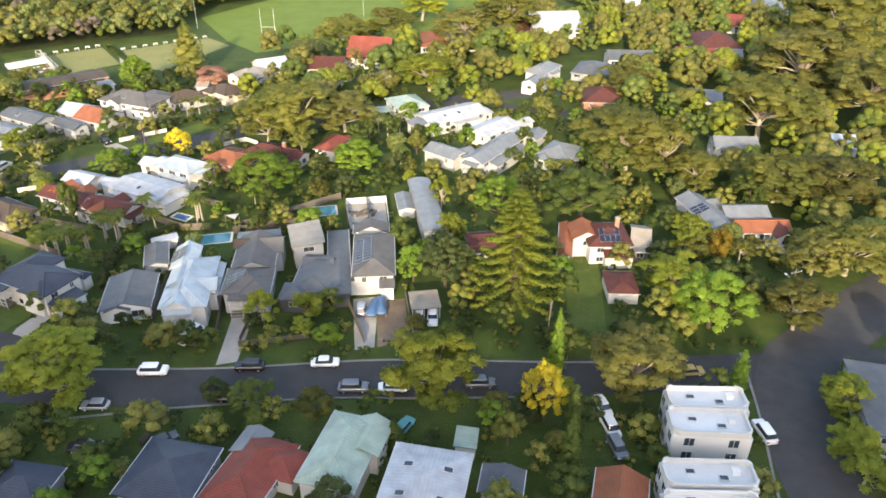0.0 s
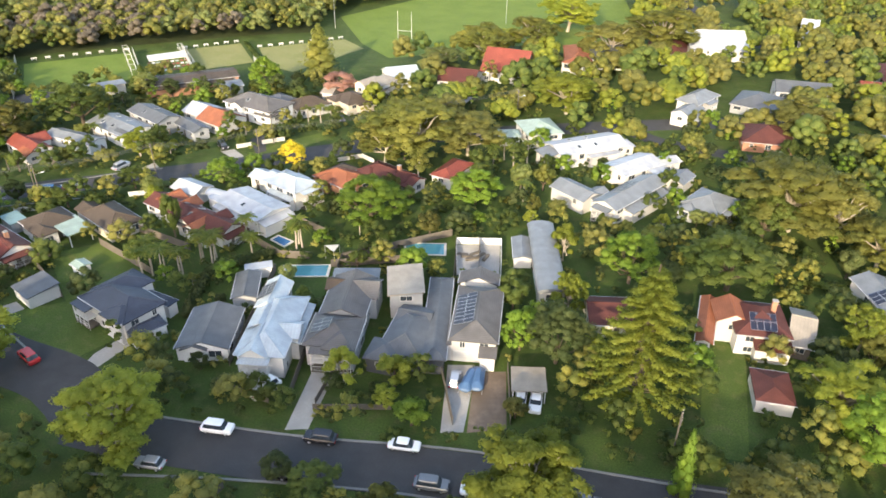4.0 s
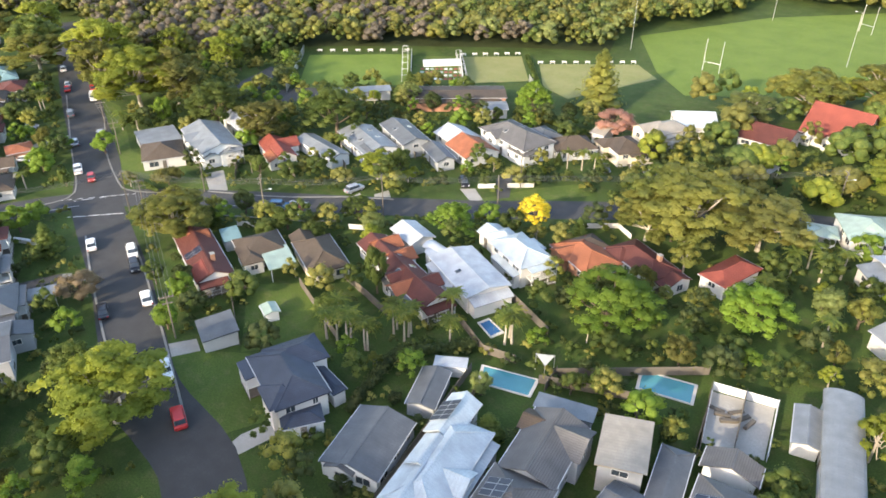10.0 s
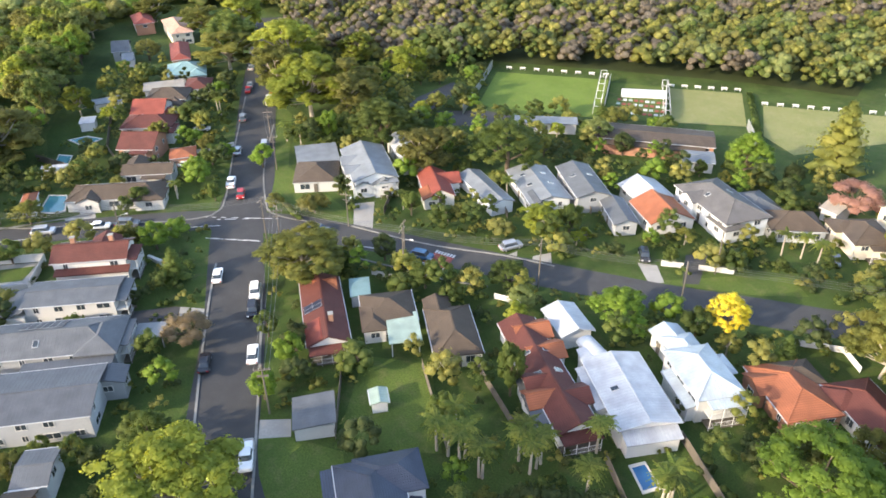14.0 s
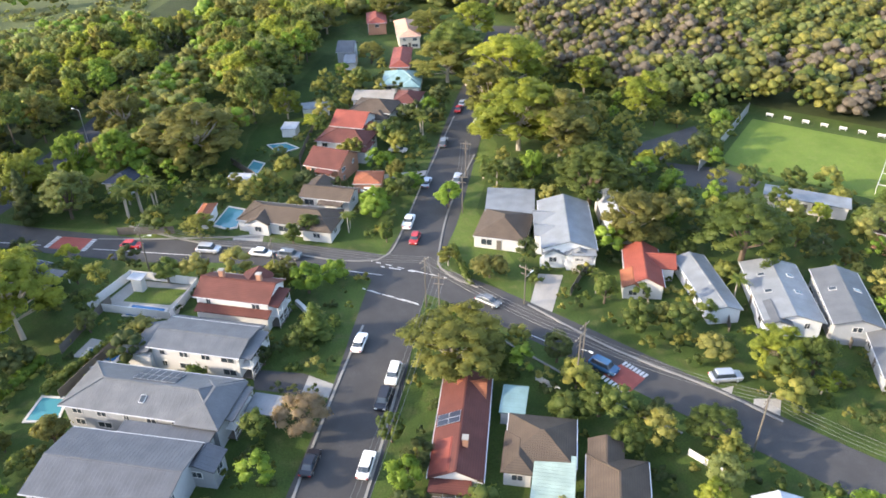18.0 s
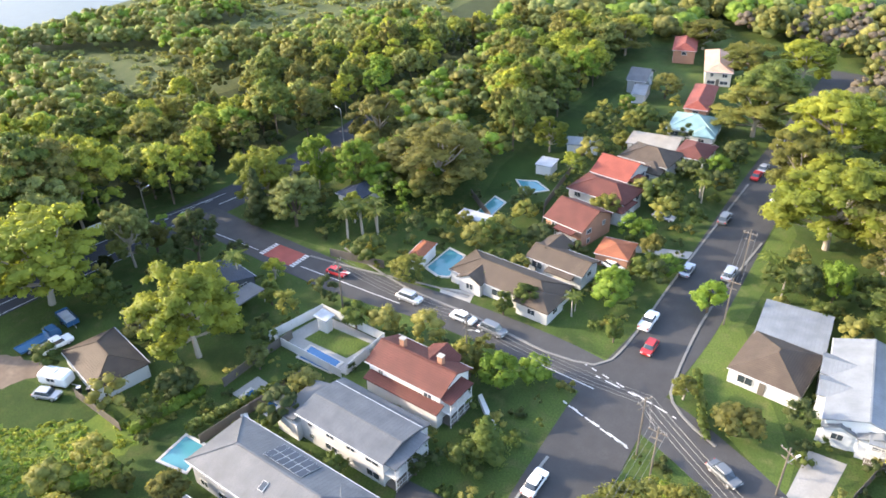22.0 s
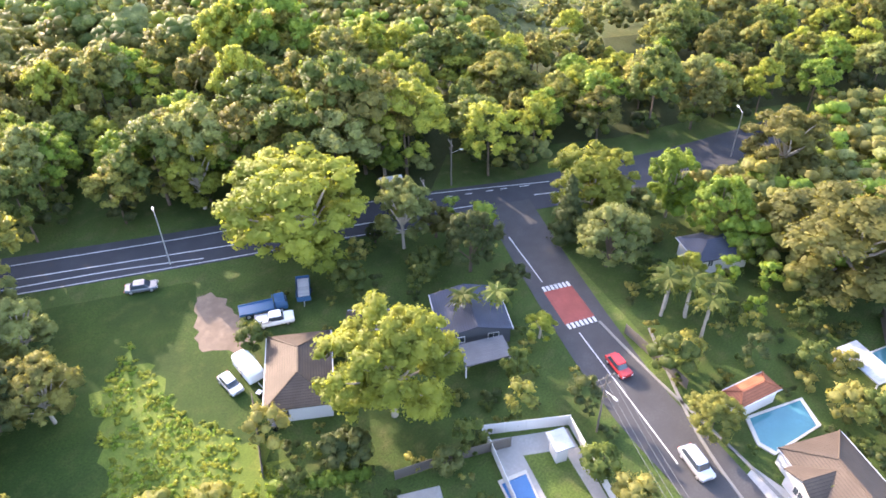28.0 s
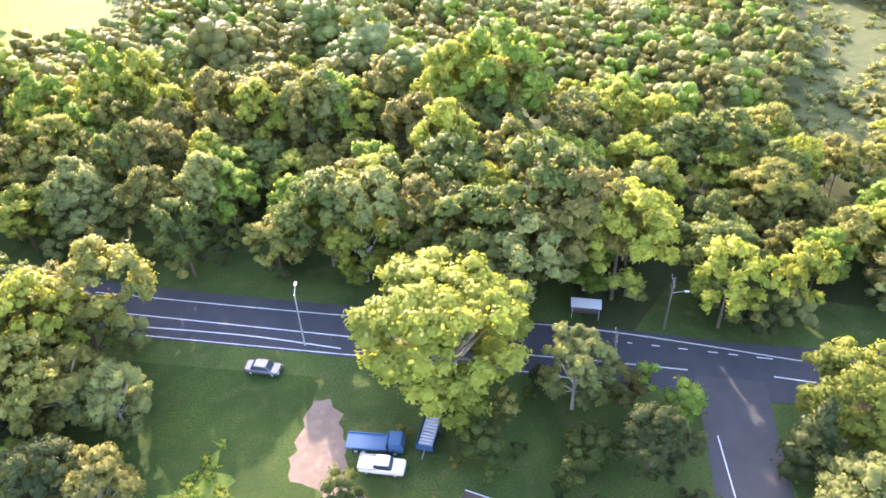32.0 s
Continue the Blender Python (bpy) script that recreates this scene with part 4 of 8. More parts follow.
def drum(r, y0, y1, sides=14):
    return prism([(r * math.cos(6.2832 * k / sides), r * math.sin(6.2832 * k / sides)) for k in range(sides)], y0, y1)


PAINTS = {
    "white": plain("white_car_paint", (0.75, 0.75, 0.74), 0.25, vary=0.04),
    "silver": plain("silver_car_paint", (0.45, 0.46, 0.48), 0.25, 0.5, vary=0.05),
    "black": plain("black_car_paint", (0.02, 0.02, 0.025), 0.2, vary=0.05),
    "grey": plain("grey_car_paint", (0.14, 0.15, 0.16), 0.25, 0.3, vary=0.05),
    "red": plain("red_car_paint", (0.4, 0.03, 0.03), 0.25, vary=0.05),
    "blue": plain("blue_car_paint", (0.035, 0.1, 0.19), 0.25, vary=0.05),
    "teal": plain("teal_car_paint", (0.1, 0.3, 0.33), 0.3, vary=0.05),
    "gold": plain("gold_car_paint", (0.38, 0.26, 0.08), 0.3, vary=0.05),
}
LIGHT = plain("lamp_lens", (0.7, 0.7, 0.68), 0.15)
TAIL = plain("tail_lens", (0.35, 0.02, 0.02), 0.2)
car_shapes = {}


def car_meshes(shape, paint):
    if (shape, paint) in car_shapes:
        return car_shapes[(shape, paint)]
    length, width, high = {"sedan": (4.6, 1.8, 1.45), "hatch": (4.1, 1.75, 1.5), "suv": (4.7, 1.9, 1.75), "ute": (5.2, 1.9, 1.75), "van": (5.2, 2.0, 2.2)}[shape]
    belt = high * 0.58
    m = PAINTS[paint]
    body = mesh_of("body", *loft([rounded(length * 0.95, width * 0.92, 0.28), rounded(length, width, 0.5), rounded(length * 0.99, width * 0.99, belt - 0.12), rounded(length * 0.95, width * 0.9, belt)]), m)
    base, top, shift = {"sedan": (0.62, 0.36, -0.12), "hatch": (0.66, 0.46, -0.3), "suv": (0.7, 0.54, -0.3), "ute": (0.42, 0.3, 0.15), "van": (0.86, 0.76, -0.15)}[shape]
    cabin = mesh_of("cabin", *loft([rounded(length * base, width * 0.88, belt - 0.02, 0.2, shift), rounded(length * top, width * 0.74, high - 0.07, 0.2, shift - 0.05)]), GLASS)
    roof = mesh_of("roof_panel", *loft([rounded(length * top + 0.08, width * 0.76, high - 0.09, 0.2, shift - 0.05), rounded(length * top - 0.1, width * 0.68, high, 0.2, shift - 0.05)]), m)
    tyre = mesh_of("wheel", *drum(0.33, -0.11, 0.11), RUBBER)
    rim = mesh_of("rim", *drum(0.2, -0.125, 0.125, 10), STEEL)
    lamp = mesh_of("headlight", *boxes((-0.06, -0.2, -0.08, 0.05, 0.2, 0.08)), LIGHT)
    tail = mesh_of("tail_light", *boxes((-0.05, -0.16, -0.1, 0.06, 0.16, 0.1)), TAIL)
    car_shapes[(shape, paint)] = (length, width, belt, body, cabin, roof, tyre, rim, lamp, tail)
    return car_shapes[(shape, paint)]


CAR_WORDS = {"sedan": "sedan", "hatch": "small hatchback", "suv": "station wagon", "ute": "utility truck", "van": "tall van"}


def car(shape, paint, x, y, ang, where="parked at the kerb"):
    length, width, belt, body, cabin, roof, tyre, rim, lamp, tail = car_meshes(shape, paint)
    c = root("car", pose(x, y, 0.05, 0, 0, ang), paint + " " + CAR_WORDS[shape] + " " + where, "car", "cars of the suburb")
    child("body", body, c)
    child("cabin", cabin, c, None, "dark glazed cabin")
    child("roof_panel", roof, c)
    for sx in (-0.31, 0.31):
        for sy in (-1, 1):
            w = child("wheel", tyre, c, pose(sx * length, sy * (width / 2 - 0.12), 0.33))
            child("rim", rim, w)
    for sy in (-1, 1):
        child("headlight", lamp, c, pose(length / 2 - 0.06, sy * width * 0.33, belt - 0.22))
        child("tail_light", tail, c, pose(-length / 2 + 0.05, sy * width * 0.36, belt - 0.2))
    if shape == "ute":
        block("tray", STEEL, c, (-length / 2, -width / 2 + 0.02, belt - 0.05, -0.45, -width / 2 + 0.08, belt + 0.22), (-length / 2, width / 2 - 0.08, belt - 0.05, -0.45, width / 2 - 0.02, belt + 0.22), (-length / 2, -width / 2 + 0.08, belt - 0.05, -length / 2 + 0.06, width / 2 - 0.08, belt + 0.22))
    take(x, y, length, width, ang)


pole_tops = []


def power_pole(x, y, high=10.0, ang=0.0, lamp=False):
    p = root("power_pole", pose(x, y, 0, 0, 0, ang), "weathered timber power pole with a crossarm", "power pole", "power poles along the streets")
    child("pole", mesh_of("pole", *tube([(0, 0, 0), (0, 0, high)], [0.14, 0.1], 8), TIMBER), p)
    arm = block("crossarm", TIMBER, p, (-1.2, -0.19, high - 0.75, 1.2, -0.09, high - 0.6))
    block("lower_crossarm", TIMBER, p, (-0.8, -0.19, high - 1.9, 0.8, -0.09, high - 1.77))
    for k in (-1.05, -0.4, 0.4, 1.05):
        child("insulator", mesh_of("insulator", *tube([(k, -0.14, high - 0.6), (k, -0.14, high - 0.38)], [0.06, 0.04], 6), CONCRETE), arm)
    if lamp:
        child("lamp_arm", mesh_of("lamp_arm", *tube([(0, 0, high - 2.6), (0, 1.6, high - 2.2)], [0.04, 0.03], 5), STEEL), p)
        block("lamp_head", LIGHT, p, (-0.12, 1.5, high - 2.28, 0.12, 2.1, high - 2.14))
    pole_tops.append((x, y, high, ang))


def street_lamp(x, y, high=9.0, ang=0.0, label="galvanised street lamp on a slender pole"):
    p = root("street_lamp", pose(x, y, 0, 0, 0, ang), label, "street lamp", "street lamps")
    child("pole", mesh_of("pole", *tube([(0, 0, 0), (0, 0, high)], [0.11, 0.07], 8), STEEL), p)
    child("lamp_arm", mesh_of("lamp_arm", *tube([(0, 0, high - 0.1), (0.7, 0, high + 0.15), (1.7, 0, high + 0.2)], [0.05, 0.04, 0.03], 5), STEEL), p)
    block("lamp_head", LIGHT, p, (1.5, -0.14, high + 0.12, 2.2, 0.14, high + 0.26))


def cable(a, b, sag=0.9):
    """Four wires slung from pole to pole."""
    (x0, y0, z0, g0), (x1, y1, z1, g1) = pole_tops[a], pole_tops[b]
    pairs = []
    for k in (-1.05, -0.4, 0.4, 1.05):
        p = Vector((x0, y0, 0)) + Vector((math.cos(radians(g0)) * k, math.sin(radians(g0)) * k, z0 - 0.38))
        q = Vector((x1, y1, 0)) + Vector((math.cos(radians(g1)) * k, math.sin(radians(g1)) * k, z1 - 0.38))
        pairs.append(tube([p.lerp(q, t / 8) - Vector((0, 0, sag * 4 * (t / 8) * (1 - t / 8))) for t in range(9)], [0.022] * 9, 4))
    tagged(new("power_line", mesh_of("power_line", *joined(*pairs), WIRE)), "thin sagging power wires between two poles", "power line", "power lines")


def swimming_pool(corners, water=WATER, label="swimming pool of clear turquoise water with pale coping"):
    cx, cy = sum(c[0] for c in corners) / len(corners), sum(c[1] for c in corners) / len(corners)
    p = root("swimming_pool", pose(cx, cy, 0), label, "swimming pool", "backyard pools")
    loc = [Vector((x - cx, y - cy, 0)) for x, y in corners]
    n = len(loc)
    outer = [v + v.normalized() * 0.55 for v in loc]
    verts = [(v.x, v.y, z) for ring, z in ((loc, 0.05), (loc, 0.16), (outer, 0.16), (outer, -0.02)) for v in ring]
    faces = [(k * n + i, k * n + (i + 1) % n, (k + 1) * n + (i + 1) % n, (k + 1) * n + i) for k in range(3) for i in range(n)]
    area = sum(loc[i].x * loc[(i + 1) % n].y - loc[(i + 1) % n].x * loc[i].y for i in range(n))
    faces = [tuple(reversed(f)) for f in faces] if area > 0 else faces
    child("coping", mesh_of("coping", verts, faces, COPING), p)
    child("water", mesh_of("water", [(v.x, v.y, 0.1) for v in loc], [tuple(range(n)) if area > 0 else tuple(reversed(range(n)))], water), p)
    for x, y in corners:
        take((x + cx) / 2, (y + cy) / 2, 4, 4, 0)


fence_meshes = {}


def fence(points, high=1.7, material=TIMBER, label="weathered timber paling fence between gardens", name="fence", step=2.4):
    a = Vector((points[0][0], points[0][1], 0))
    f = root(name, pose(a.x, a.y, 0), label, name.replace("_", " "), "garden fences")
    for p, q in zip(points, points[1:]):
        p, q = Vector((p[0], p[1], 0)) - a, Vector((q[0], q[1], 0)) - a
        d = q - p
        n = max(1, round(d.length / step))
        for i in range(n):
            w = d.length / n
            key = (round(w, 1), high, material.name)
            if key not in fence_meshes:
                hw = key[0] / 2
                fence_meshes[key] = (mesh_of("panel", *boxes((-hw + 0.05, -0.03, 0.04, hw - 0.05, 0.03, high), (-hw + 0.05, 0.03, 0.3, hw - 0.05, 0.08, 0.4), (-hw + 0.05, 0.03, high - 0.4, hw - 0.05, 0.08, high - 0.3)), material),
                                     mesh_of("post", *boxes((-hw - 0.05, -0.05, 0, -hw + 0.05, 0.05, high + 0.08)), material))
            m = pose(*(p + d * (i + 0.5) / n), 0, 0, math.degrees(math.atan2(d.y, d.x)))
            child("panel", fence_meshes[key][0], f, m)
            child("post", fence_meshes[key][1], f, m)


def hedge(points, wide=1.4, high=2.0, leaf="green", label="clipped green hedge along the boundary"):
    rng = np.random.default_rng(int(abs(points[0][0]) * 10))
    lobes = []
    for p, q in zip(points, points[1:]):
        d = math.hypot(q[0] - p[0], q[1] - p[1])
        for i in range(max(2, int(d / 0.8))):
            t = i / max(1, int(d / 0.8))
            lobes.append(((p[0] + (q[0] - p[0]) * t + rng.uniform(-0.2, 0.2), p[1] + (q[1] - p[1]) * t + rng.uniform(-0.2, 0.2), high * 0.5), (wide * 0.55, wide * 0.55, high * 0.52)))
    tagged(new("hedge", leaf_mesh("hedge", crown_cloud(rng, lobes, 30, 0.35), LEAF[leaf])), label, "hedge", "hedges")


def bin_box(x, y, ang, lid="red"):
    b = root("wheelie_bin", pose(x, y, 0, 0, 0, ang), "dark green wheeled rubbish bin with a coloured lid", "bin", "rubbish bins")
    child("body", mesh_of("body", *loft([rounded(0.5, 0.5, 0.08, 0.06), rounded(0.58, 0.58, 1.0, 0.06)]), PAINTS["black"]), b)
    block("lid", PAINTS[lid], b, (-0.31, -0.31, 1.0, 0.33, 0.31, 1.06))


def goal_posts(x, y, ang):
    g = root("goal_posts", pose(x, y, 0, 0, 0, ang), "tall white rugby goal posts on the turf", "goal posts", "goal posts")
    for k in (-2.8, 2.8):
        child("upright", mesh_of("upright", *tube([(k, 0, 0), (k, 0, 10.5)], [0.1, 0.07], 8), WHITE), g)
    block("crossbar", WHITE, g, (-2.75, -0.06, 2.95, 2.75, 0.06, 3.07))


def bench(x, y, ang):
    key = "bench"
    if key not in car_shapes:
        car_shapes[key] = (mesh_of("seat", *boxes((-0.9, -0.2, 0.42, 0.9, 0.2, 0.47)), WHITE), mesh_of("backrest", *boxes((-0.9, 0.2, 0.6, 0.9, 0.25, 0.95)), WHITE), mesh_of("leg", *boxes((-0.05, -0.18, 0, 0.05, 0.24, 0.42)), STEEL))
    seat, back, leg = car_shapes[key]
    b = root("bench", pose(x, y, 0, 0, 0, ang), "white slatted bench beside the bowling green", "bench", "benches round the greens")
    child("seat", seat, b)
    child("backrest", back, b)
    child("leg", leg, b, pose(-0.7, 0, 0))
    child("leg", leg, b, pose(0.7, 0, 0))


def road_hump(corners, label="red-coated speed hump with white teeth"):
    cx, cy = sum(c[0] for c in corners) / 4, sum(c[1] for c in corners) / 4
    h = root("speed_hump", pose(cx, cy, 0), label, "speed hump", "speed humps")
    loc = [Vector((x - cx, y - cy, 0)) for x, y in corners]
    inner = [v * 0.82 for v in loc]
    verts = [(v.x, v.y, 0.04) for v in loc] + [(v.x, v.y, 0.14) for v in inner]
    area = sum(loc[i].x * loc[(i + 1) % 4].y - loc[(i + 1) % 4].x * loc[i].y for i in range(4))
    faces = [(4, 5, 6, 7)] + [(i, (i + 1) % 4, (i + 1) % 4 + 4, i + 4) for i in range(4)]
    faces = faces if area > 0 else [tuple(reversed(f)) for f in faces]
    child("deck", mesh_of("deck", verts, faces, REDROAD), h)
    for a, b in ((0, 1), (2, 3)):
        d = loc[b] - loc[a]
        away = -(loc[a] + loc[b]).normalized()
        for i in range(7):
            p = loc[a] + d * ((i + 0.5) / 7) - away * 0.5
            ang = math.degrees(math.atan2(away.y, away.x))
            block("tooth", PAINT, h, (-0.5, -0.2, 0.02, 0.5, 0.2, 0.07), m=pose(p.x, p.y, 0, 0, 0, ang))


def terrace_unit(x, y, w, d, ang, high):
    """A white flat-roofed townhouse with a parapet that curls at two corners."""
    h = root("townhouse", pose(x, y, 0, 0, 0, ang), "white flat-roofed townhouse with a curved parapet", "townhouse", "row of white townhouses")
    take(x, y, w, d, ang)
    block("wall", WALLS["white"], h, (-w / 2, -d / 2, 0, w / 2, d / 2, high - 0.5))
    block("roof_deck", WALLS["pale"], h, (-w / 2 + 0.25, -d / 2 + 0.25, high - 0.5, w / 2 - 0.25, d / 2 - 0.25, high - 0.35))
    for a in ((-w / 2 + 1, -d / 2, w / 2 - 1, -d / 2 + 0.24), (-w / 2 + 1, d / 2 - 0.24, w / 2 - 1, d / 2), (-w / 2, -d / 2 + 1, -w / 2 + 0.24, d / 2 - 1), (w / 2 - 0.24, -d / 2 + 1, w / 2, d / 2 - 1)):
        block("parapet", WALLS["white"], h, (a[0], a[1], high - 0.5, a[2], a[3], high + 0.35))
    for sx in (-1, 1):
        for sy in (-1, 1):
            pts = [(1 + 0.0 - math.cos(k * 0.2618), 1 - math.sin(k * 0.2618)) for k in range(7)]
            verts = []
            for px, py in pts:
                for k in (1.0, 0.76):
                    ox, oy = sx * (w / 2 - 1 + (1 - px) * k), sy * (d / 2 - 1 + (1 - py) * k)
                    verts += [(ox, oy, high - 0.5), (ox, oy, high + 0.55)]
            faces = []
            for i in range(6):
                a, b = 4 * i, 4 * i + 4
                faces += [(a, b, b + 1, a + 1), (a + 2, a + 3, b + 3, b + 2), (a + 1, b + 1, b + 3, a + 3)]
            faces += [(0, 1, 3, 2), (24, 26, 27, 25)]
            child("parapet_curl", mesh_of("parapet_curl", verts, faces, WALLS["white"]), h)
    for px, py in ((-0.2 * w, 0.1 * d), (0.15 * w, -0.12 * d)):
        sky_light = block("skylight", TRIM, h, (px - 0.6, py - 0.4, high - 0.35, px + 0.6, py + 0.4, high - 0.12))
        block("skylight_pane", GLASS, sky_light, (px - 0.52, py - 0.32, high - 0.12, px + 0.52, py + 0.32, high - 0.1))
    block("air_conditioner", WALLS["pale"], h, (0.3 * w - 0.5, 0.1 * d - 0.4, high - 0.35, 0.3 * w + 0.5, 0.1 * d + 0.4, high + 0.3))
    for side in (0, 1, 2, 3):
        far = (d if side % 2 == 0 else w) / 2
        for k in (-0.28, 0.28):
            for z in (0.8, 3.3):
                window(h, 1.5, 1.5, pose(0, 0, 0, 0, 0, 90 * side) @ pose(k * (w if side % 2 == 0 else d), -far - 0.01, z))


def covered_boat(x, y, ang, length=5.5, label="boat on a trailer under a blue tarpaulin"):
    b = root("boat", pose(x, y, 0, 0, 0, ang), label, "boat", "boats under covers")
    take(x, y, length, 2.2, ang)
    child("tarpaulin", mesh_of("tarpaulin", *loft([rounded(length * 0.9, 1.5, 0.6, 0.5), rounded(length, 2.1, 1.1, 0.6), rounded(length * 0.94, 1.9, 1.35, 0.6), rounded(length * 0.6, 0.7, 1.9, 0.3)]), BLUETARP), b)
    block("trailer_frame", STEEL, b, (-length / 2, -0.9, 0.4, length / 2 + 0.8, -0.8, 0.5), (-length / 2, 0.8, 0.4, length / 2 + 0.8, 0.9, 0.5), (-0.1, -0.8, 0.4, 0.1, 0.8, 0.5))
    for sy in (-1, 1):
        child("wheel", mesh_of("wheel", *drum(0.3, -0.1, 0.1), RUBBER), b, pose(-0.3, sy * 1.0, 0.3))


def caravan(x, y, ang, paint="white", label="pale caravan parked beside the cottage"):
    c = root("caravan", pose(x, y, 0, 0, 0, ang), label, "caravan", "caravans")
    take(x, y, 5, 2.3, ang)
    child("body", mesh_of("body", *loft([rounded(4.3, 2.0, 0.5, 0.2), rounded(4.8, 2.2, 0.9, 0.3), rounded(4.8, 2.2, 2.1, 0.3), rounded(4.3, 1.9, 2.5, 0.3)]), PAINTS[paint]), c)
    block("roof_hatch", TRIM, c, (-0.4, -0.4, 2.5, 0.4, 0.4, 2.62))
    for sy in (-1, 1):
        window(c, 1.5, 0.8, pose(0, sy * 1.12, 1.3, 0, 0, 0 if sy < 0 else 180))
        child("wheel", mesh_of("wheel", *drum(0.32, -0.1, 0.1), RUBBER), c, pose(-0.2, sy * 0.95, 0.32))
    block("drawbar", STEEL, c, (2.3, -0.05, 0.4, 3.4, 0.05, 0.5))


def flat_truck(x, y, ang, label="blue tow truck with a sloping flat tray"):
    t = root("truck", pose(x, y, 0.03, 0, 0, ang), label, "truck", "vehicles in the yard")
    take(x, y, 7, 2.3, ang)
    child("cab", mesh_of("cab", *loft([rounded(1.7, 2.0, 0.5, 0.15, 2.4), rounded(1.8, 2.1, 1.2, 0.2, 2.4), rounded(1.4, 1.9, 2.0, 0.2, 2.25)]), PAINTS["blue"]), t)
    block("windscreen", GLASS, t, (3.05, -0.8, 1.25, 3.2, 0.8, 1.75))
    block("tray", PAINTS["blue"], t, (-3.4, -1.1, 0.85, 1.4, 1.1, 0.97), (-3.4, -1.1, 0.97, 1.4, -1.02, 1.15), (-3.4, 1.02, 0.97, 1.4, 1.1, 1.15), (1.3, -1.02, 0.97, 1.4, 1.02, 1.9))
    block("chassis", RUBBER, t, (-3.2, -0.45, 0.55, 1.6, 0.45, 0.85))
    for sx in (-2.2, -1.3, 2.3):
        for sy in (-1, 1):
            wheel = child("wheel", mesh_of("wheel", *drum(0.42, -0.13, 0.13), RUBBER), t, pose(sx, sy * 0.92, 0.42))
            child("rim", mesh_of("rim", *drum(0.24, -0.14, 0.14, 10), STEEL), wheel)


def cage_trailer(x, y, ang, label="blue mesh-sided trailer with a pale load"):
    t = root("trailer", pose(x, y, 0.03, 0, 0, ang), label, "trailer", "vehicles in the yard")
    take(x, y, 5, 2.2, ang)
    block("tray", PAINTS["blue"], t, (-2.3, -1.0, 0.6, 2.3, 1.0, 0.7), (-2.3, -1.0, 0.7, -2.24, 1.0, 1.5), (2.24, -1.0, 0.7, 2.3, 1.0, 1.5), (-2.24, -1.0, 0.7, 2.24, -0.94, 1.5), (-2.24, 0.94, 0.7, 2.24, 1.0, 1.5))
    for k in range(9):
        block("load_plank", TRIM, t, (-2.0 + k * 0.45, -0.8, 0.9, -1.7 + k * 0.45, 0.8, 1.2))
    block("drawbar", STEEL, t, (2.3, -0.05, 0.55, 3.4, 0.05, 0.65))
    for sy in (-1, 1):
        child("wheel", mesh_of("wheel", *drum(0.33, -0.1, 0.1), RUBBER), t, pose(-0.2, sy * 1.1, 0.33))


def bus_shelter(x, y, ang):
    b = root("bus_shelter", pose(x, y, 0, 0, 0, ang), "small roadside bus shelter with a pale roof", "bus shelter")
    block("roof", WALLS["pale"], b, (-2, -0.9, 2.3, 2, 0.9, 2.42))
    block("back_wall", TIMBER, b, (-1.8, 0.6, 0, 1.8, 0.7, 2.3))
    block("bench_seat", TIMBER, b, (-1.5, 0.2, 0.42, 1.5, 0.55, 0.48))
    for sx in (-1.8, 1.75):
        block("post", STEEL, b, (sx, -0.7, 0, sx + 0.06, -0.64, 2.3))


def shade_sail(corners, label="pale triangular shade sail over the garden"):
    cx, cy = sum(c[0] for c in corners) / 3, sum(c[1] for c in corners) / 3
    s = root("shade_sail", pose(cx, cy, 0), label, "shade sail")
    loc = [(c[0] - cx, c[1] - cy, z) for c, z in zip(corners, (3.2, 2.6, 3.0))]
    child("sail", mesh_of("sail", loc + [(a, b, z - 0.03) for a, b, z in loc], [(0, 1, 2), (5, 4, 3), (0, 3, 4, 1), (1, 4, 5, 2), (2, 5, 3, 0)], WALLS["cream"]), s)
    for a, b, z in loc:
        child("post", mesh_of("post", *tube([(a, b, 0), (a, b, z + 0.1)], [0.06, 0.05], 6), STEEL), s)


def garden_table(x, y, ang):
    t = root("garden_table", pose(x, y, 0, 0, 0, ang), "white outdoor table on the lawn", "table", "garden furniture")
    block("tabletop", WHITE, t, (-0.8, -0.5, 0.7, 0.8, 0.5, 0.75))
    for sx in (-0.7, 0.64):
        for sy in (-0.4, 0.34):
            block("leg", WHITE, t, (sx, sy, 0, sx + 0.06, sy + 0.06, 0.7))


def garden_chair(x, y, ang):
    c = root("garden_chair", pose(x, y, 0, 0, 0, ang), "white plastic garden chair on the lawn", "chair", "garden furniture")
    block("seat", WHITE, c, (-0.25, -0.25, 0.4, 0.25, 0.25, 0.45))
    block("backrest", WHITE, c, (-0.25, 0.21, 0.45, 0.25, 0.26, 0.9))
    for sx in (-0.24, 0.19):
        for sy in (-0.24, 0.2):
            block("leg", WHITE, c, (sx, sy, 0, sx + 0.05, sy + 0.05, 0.4))


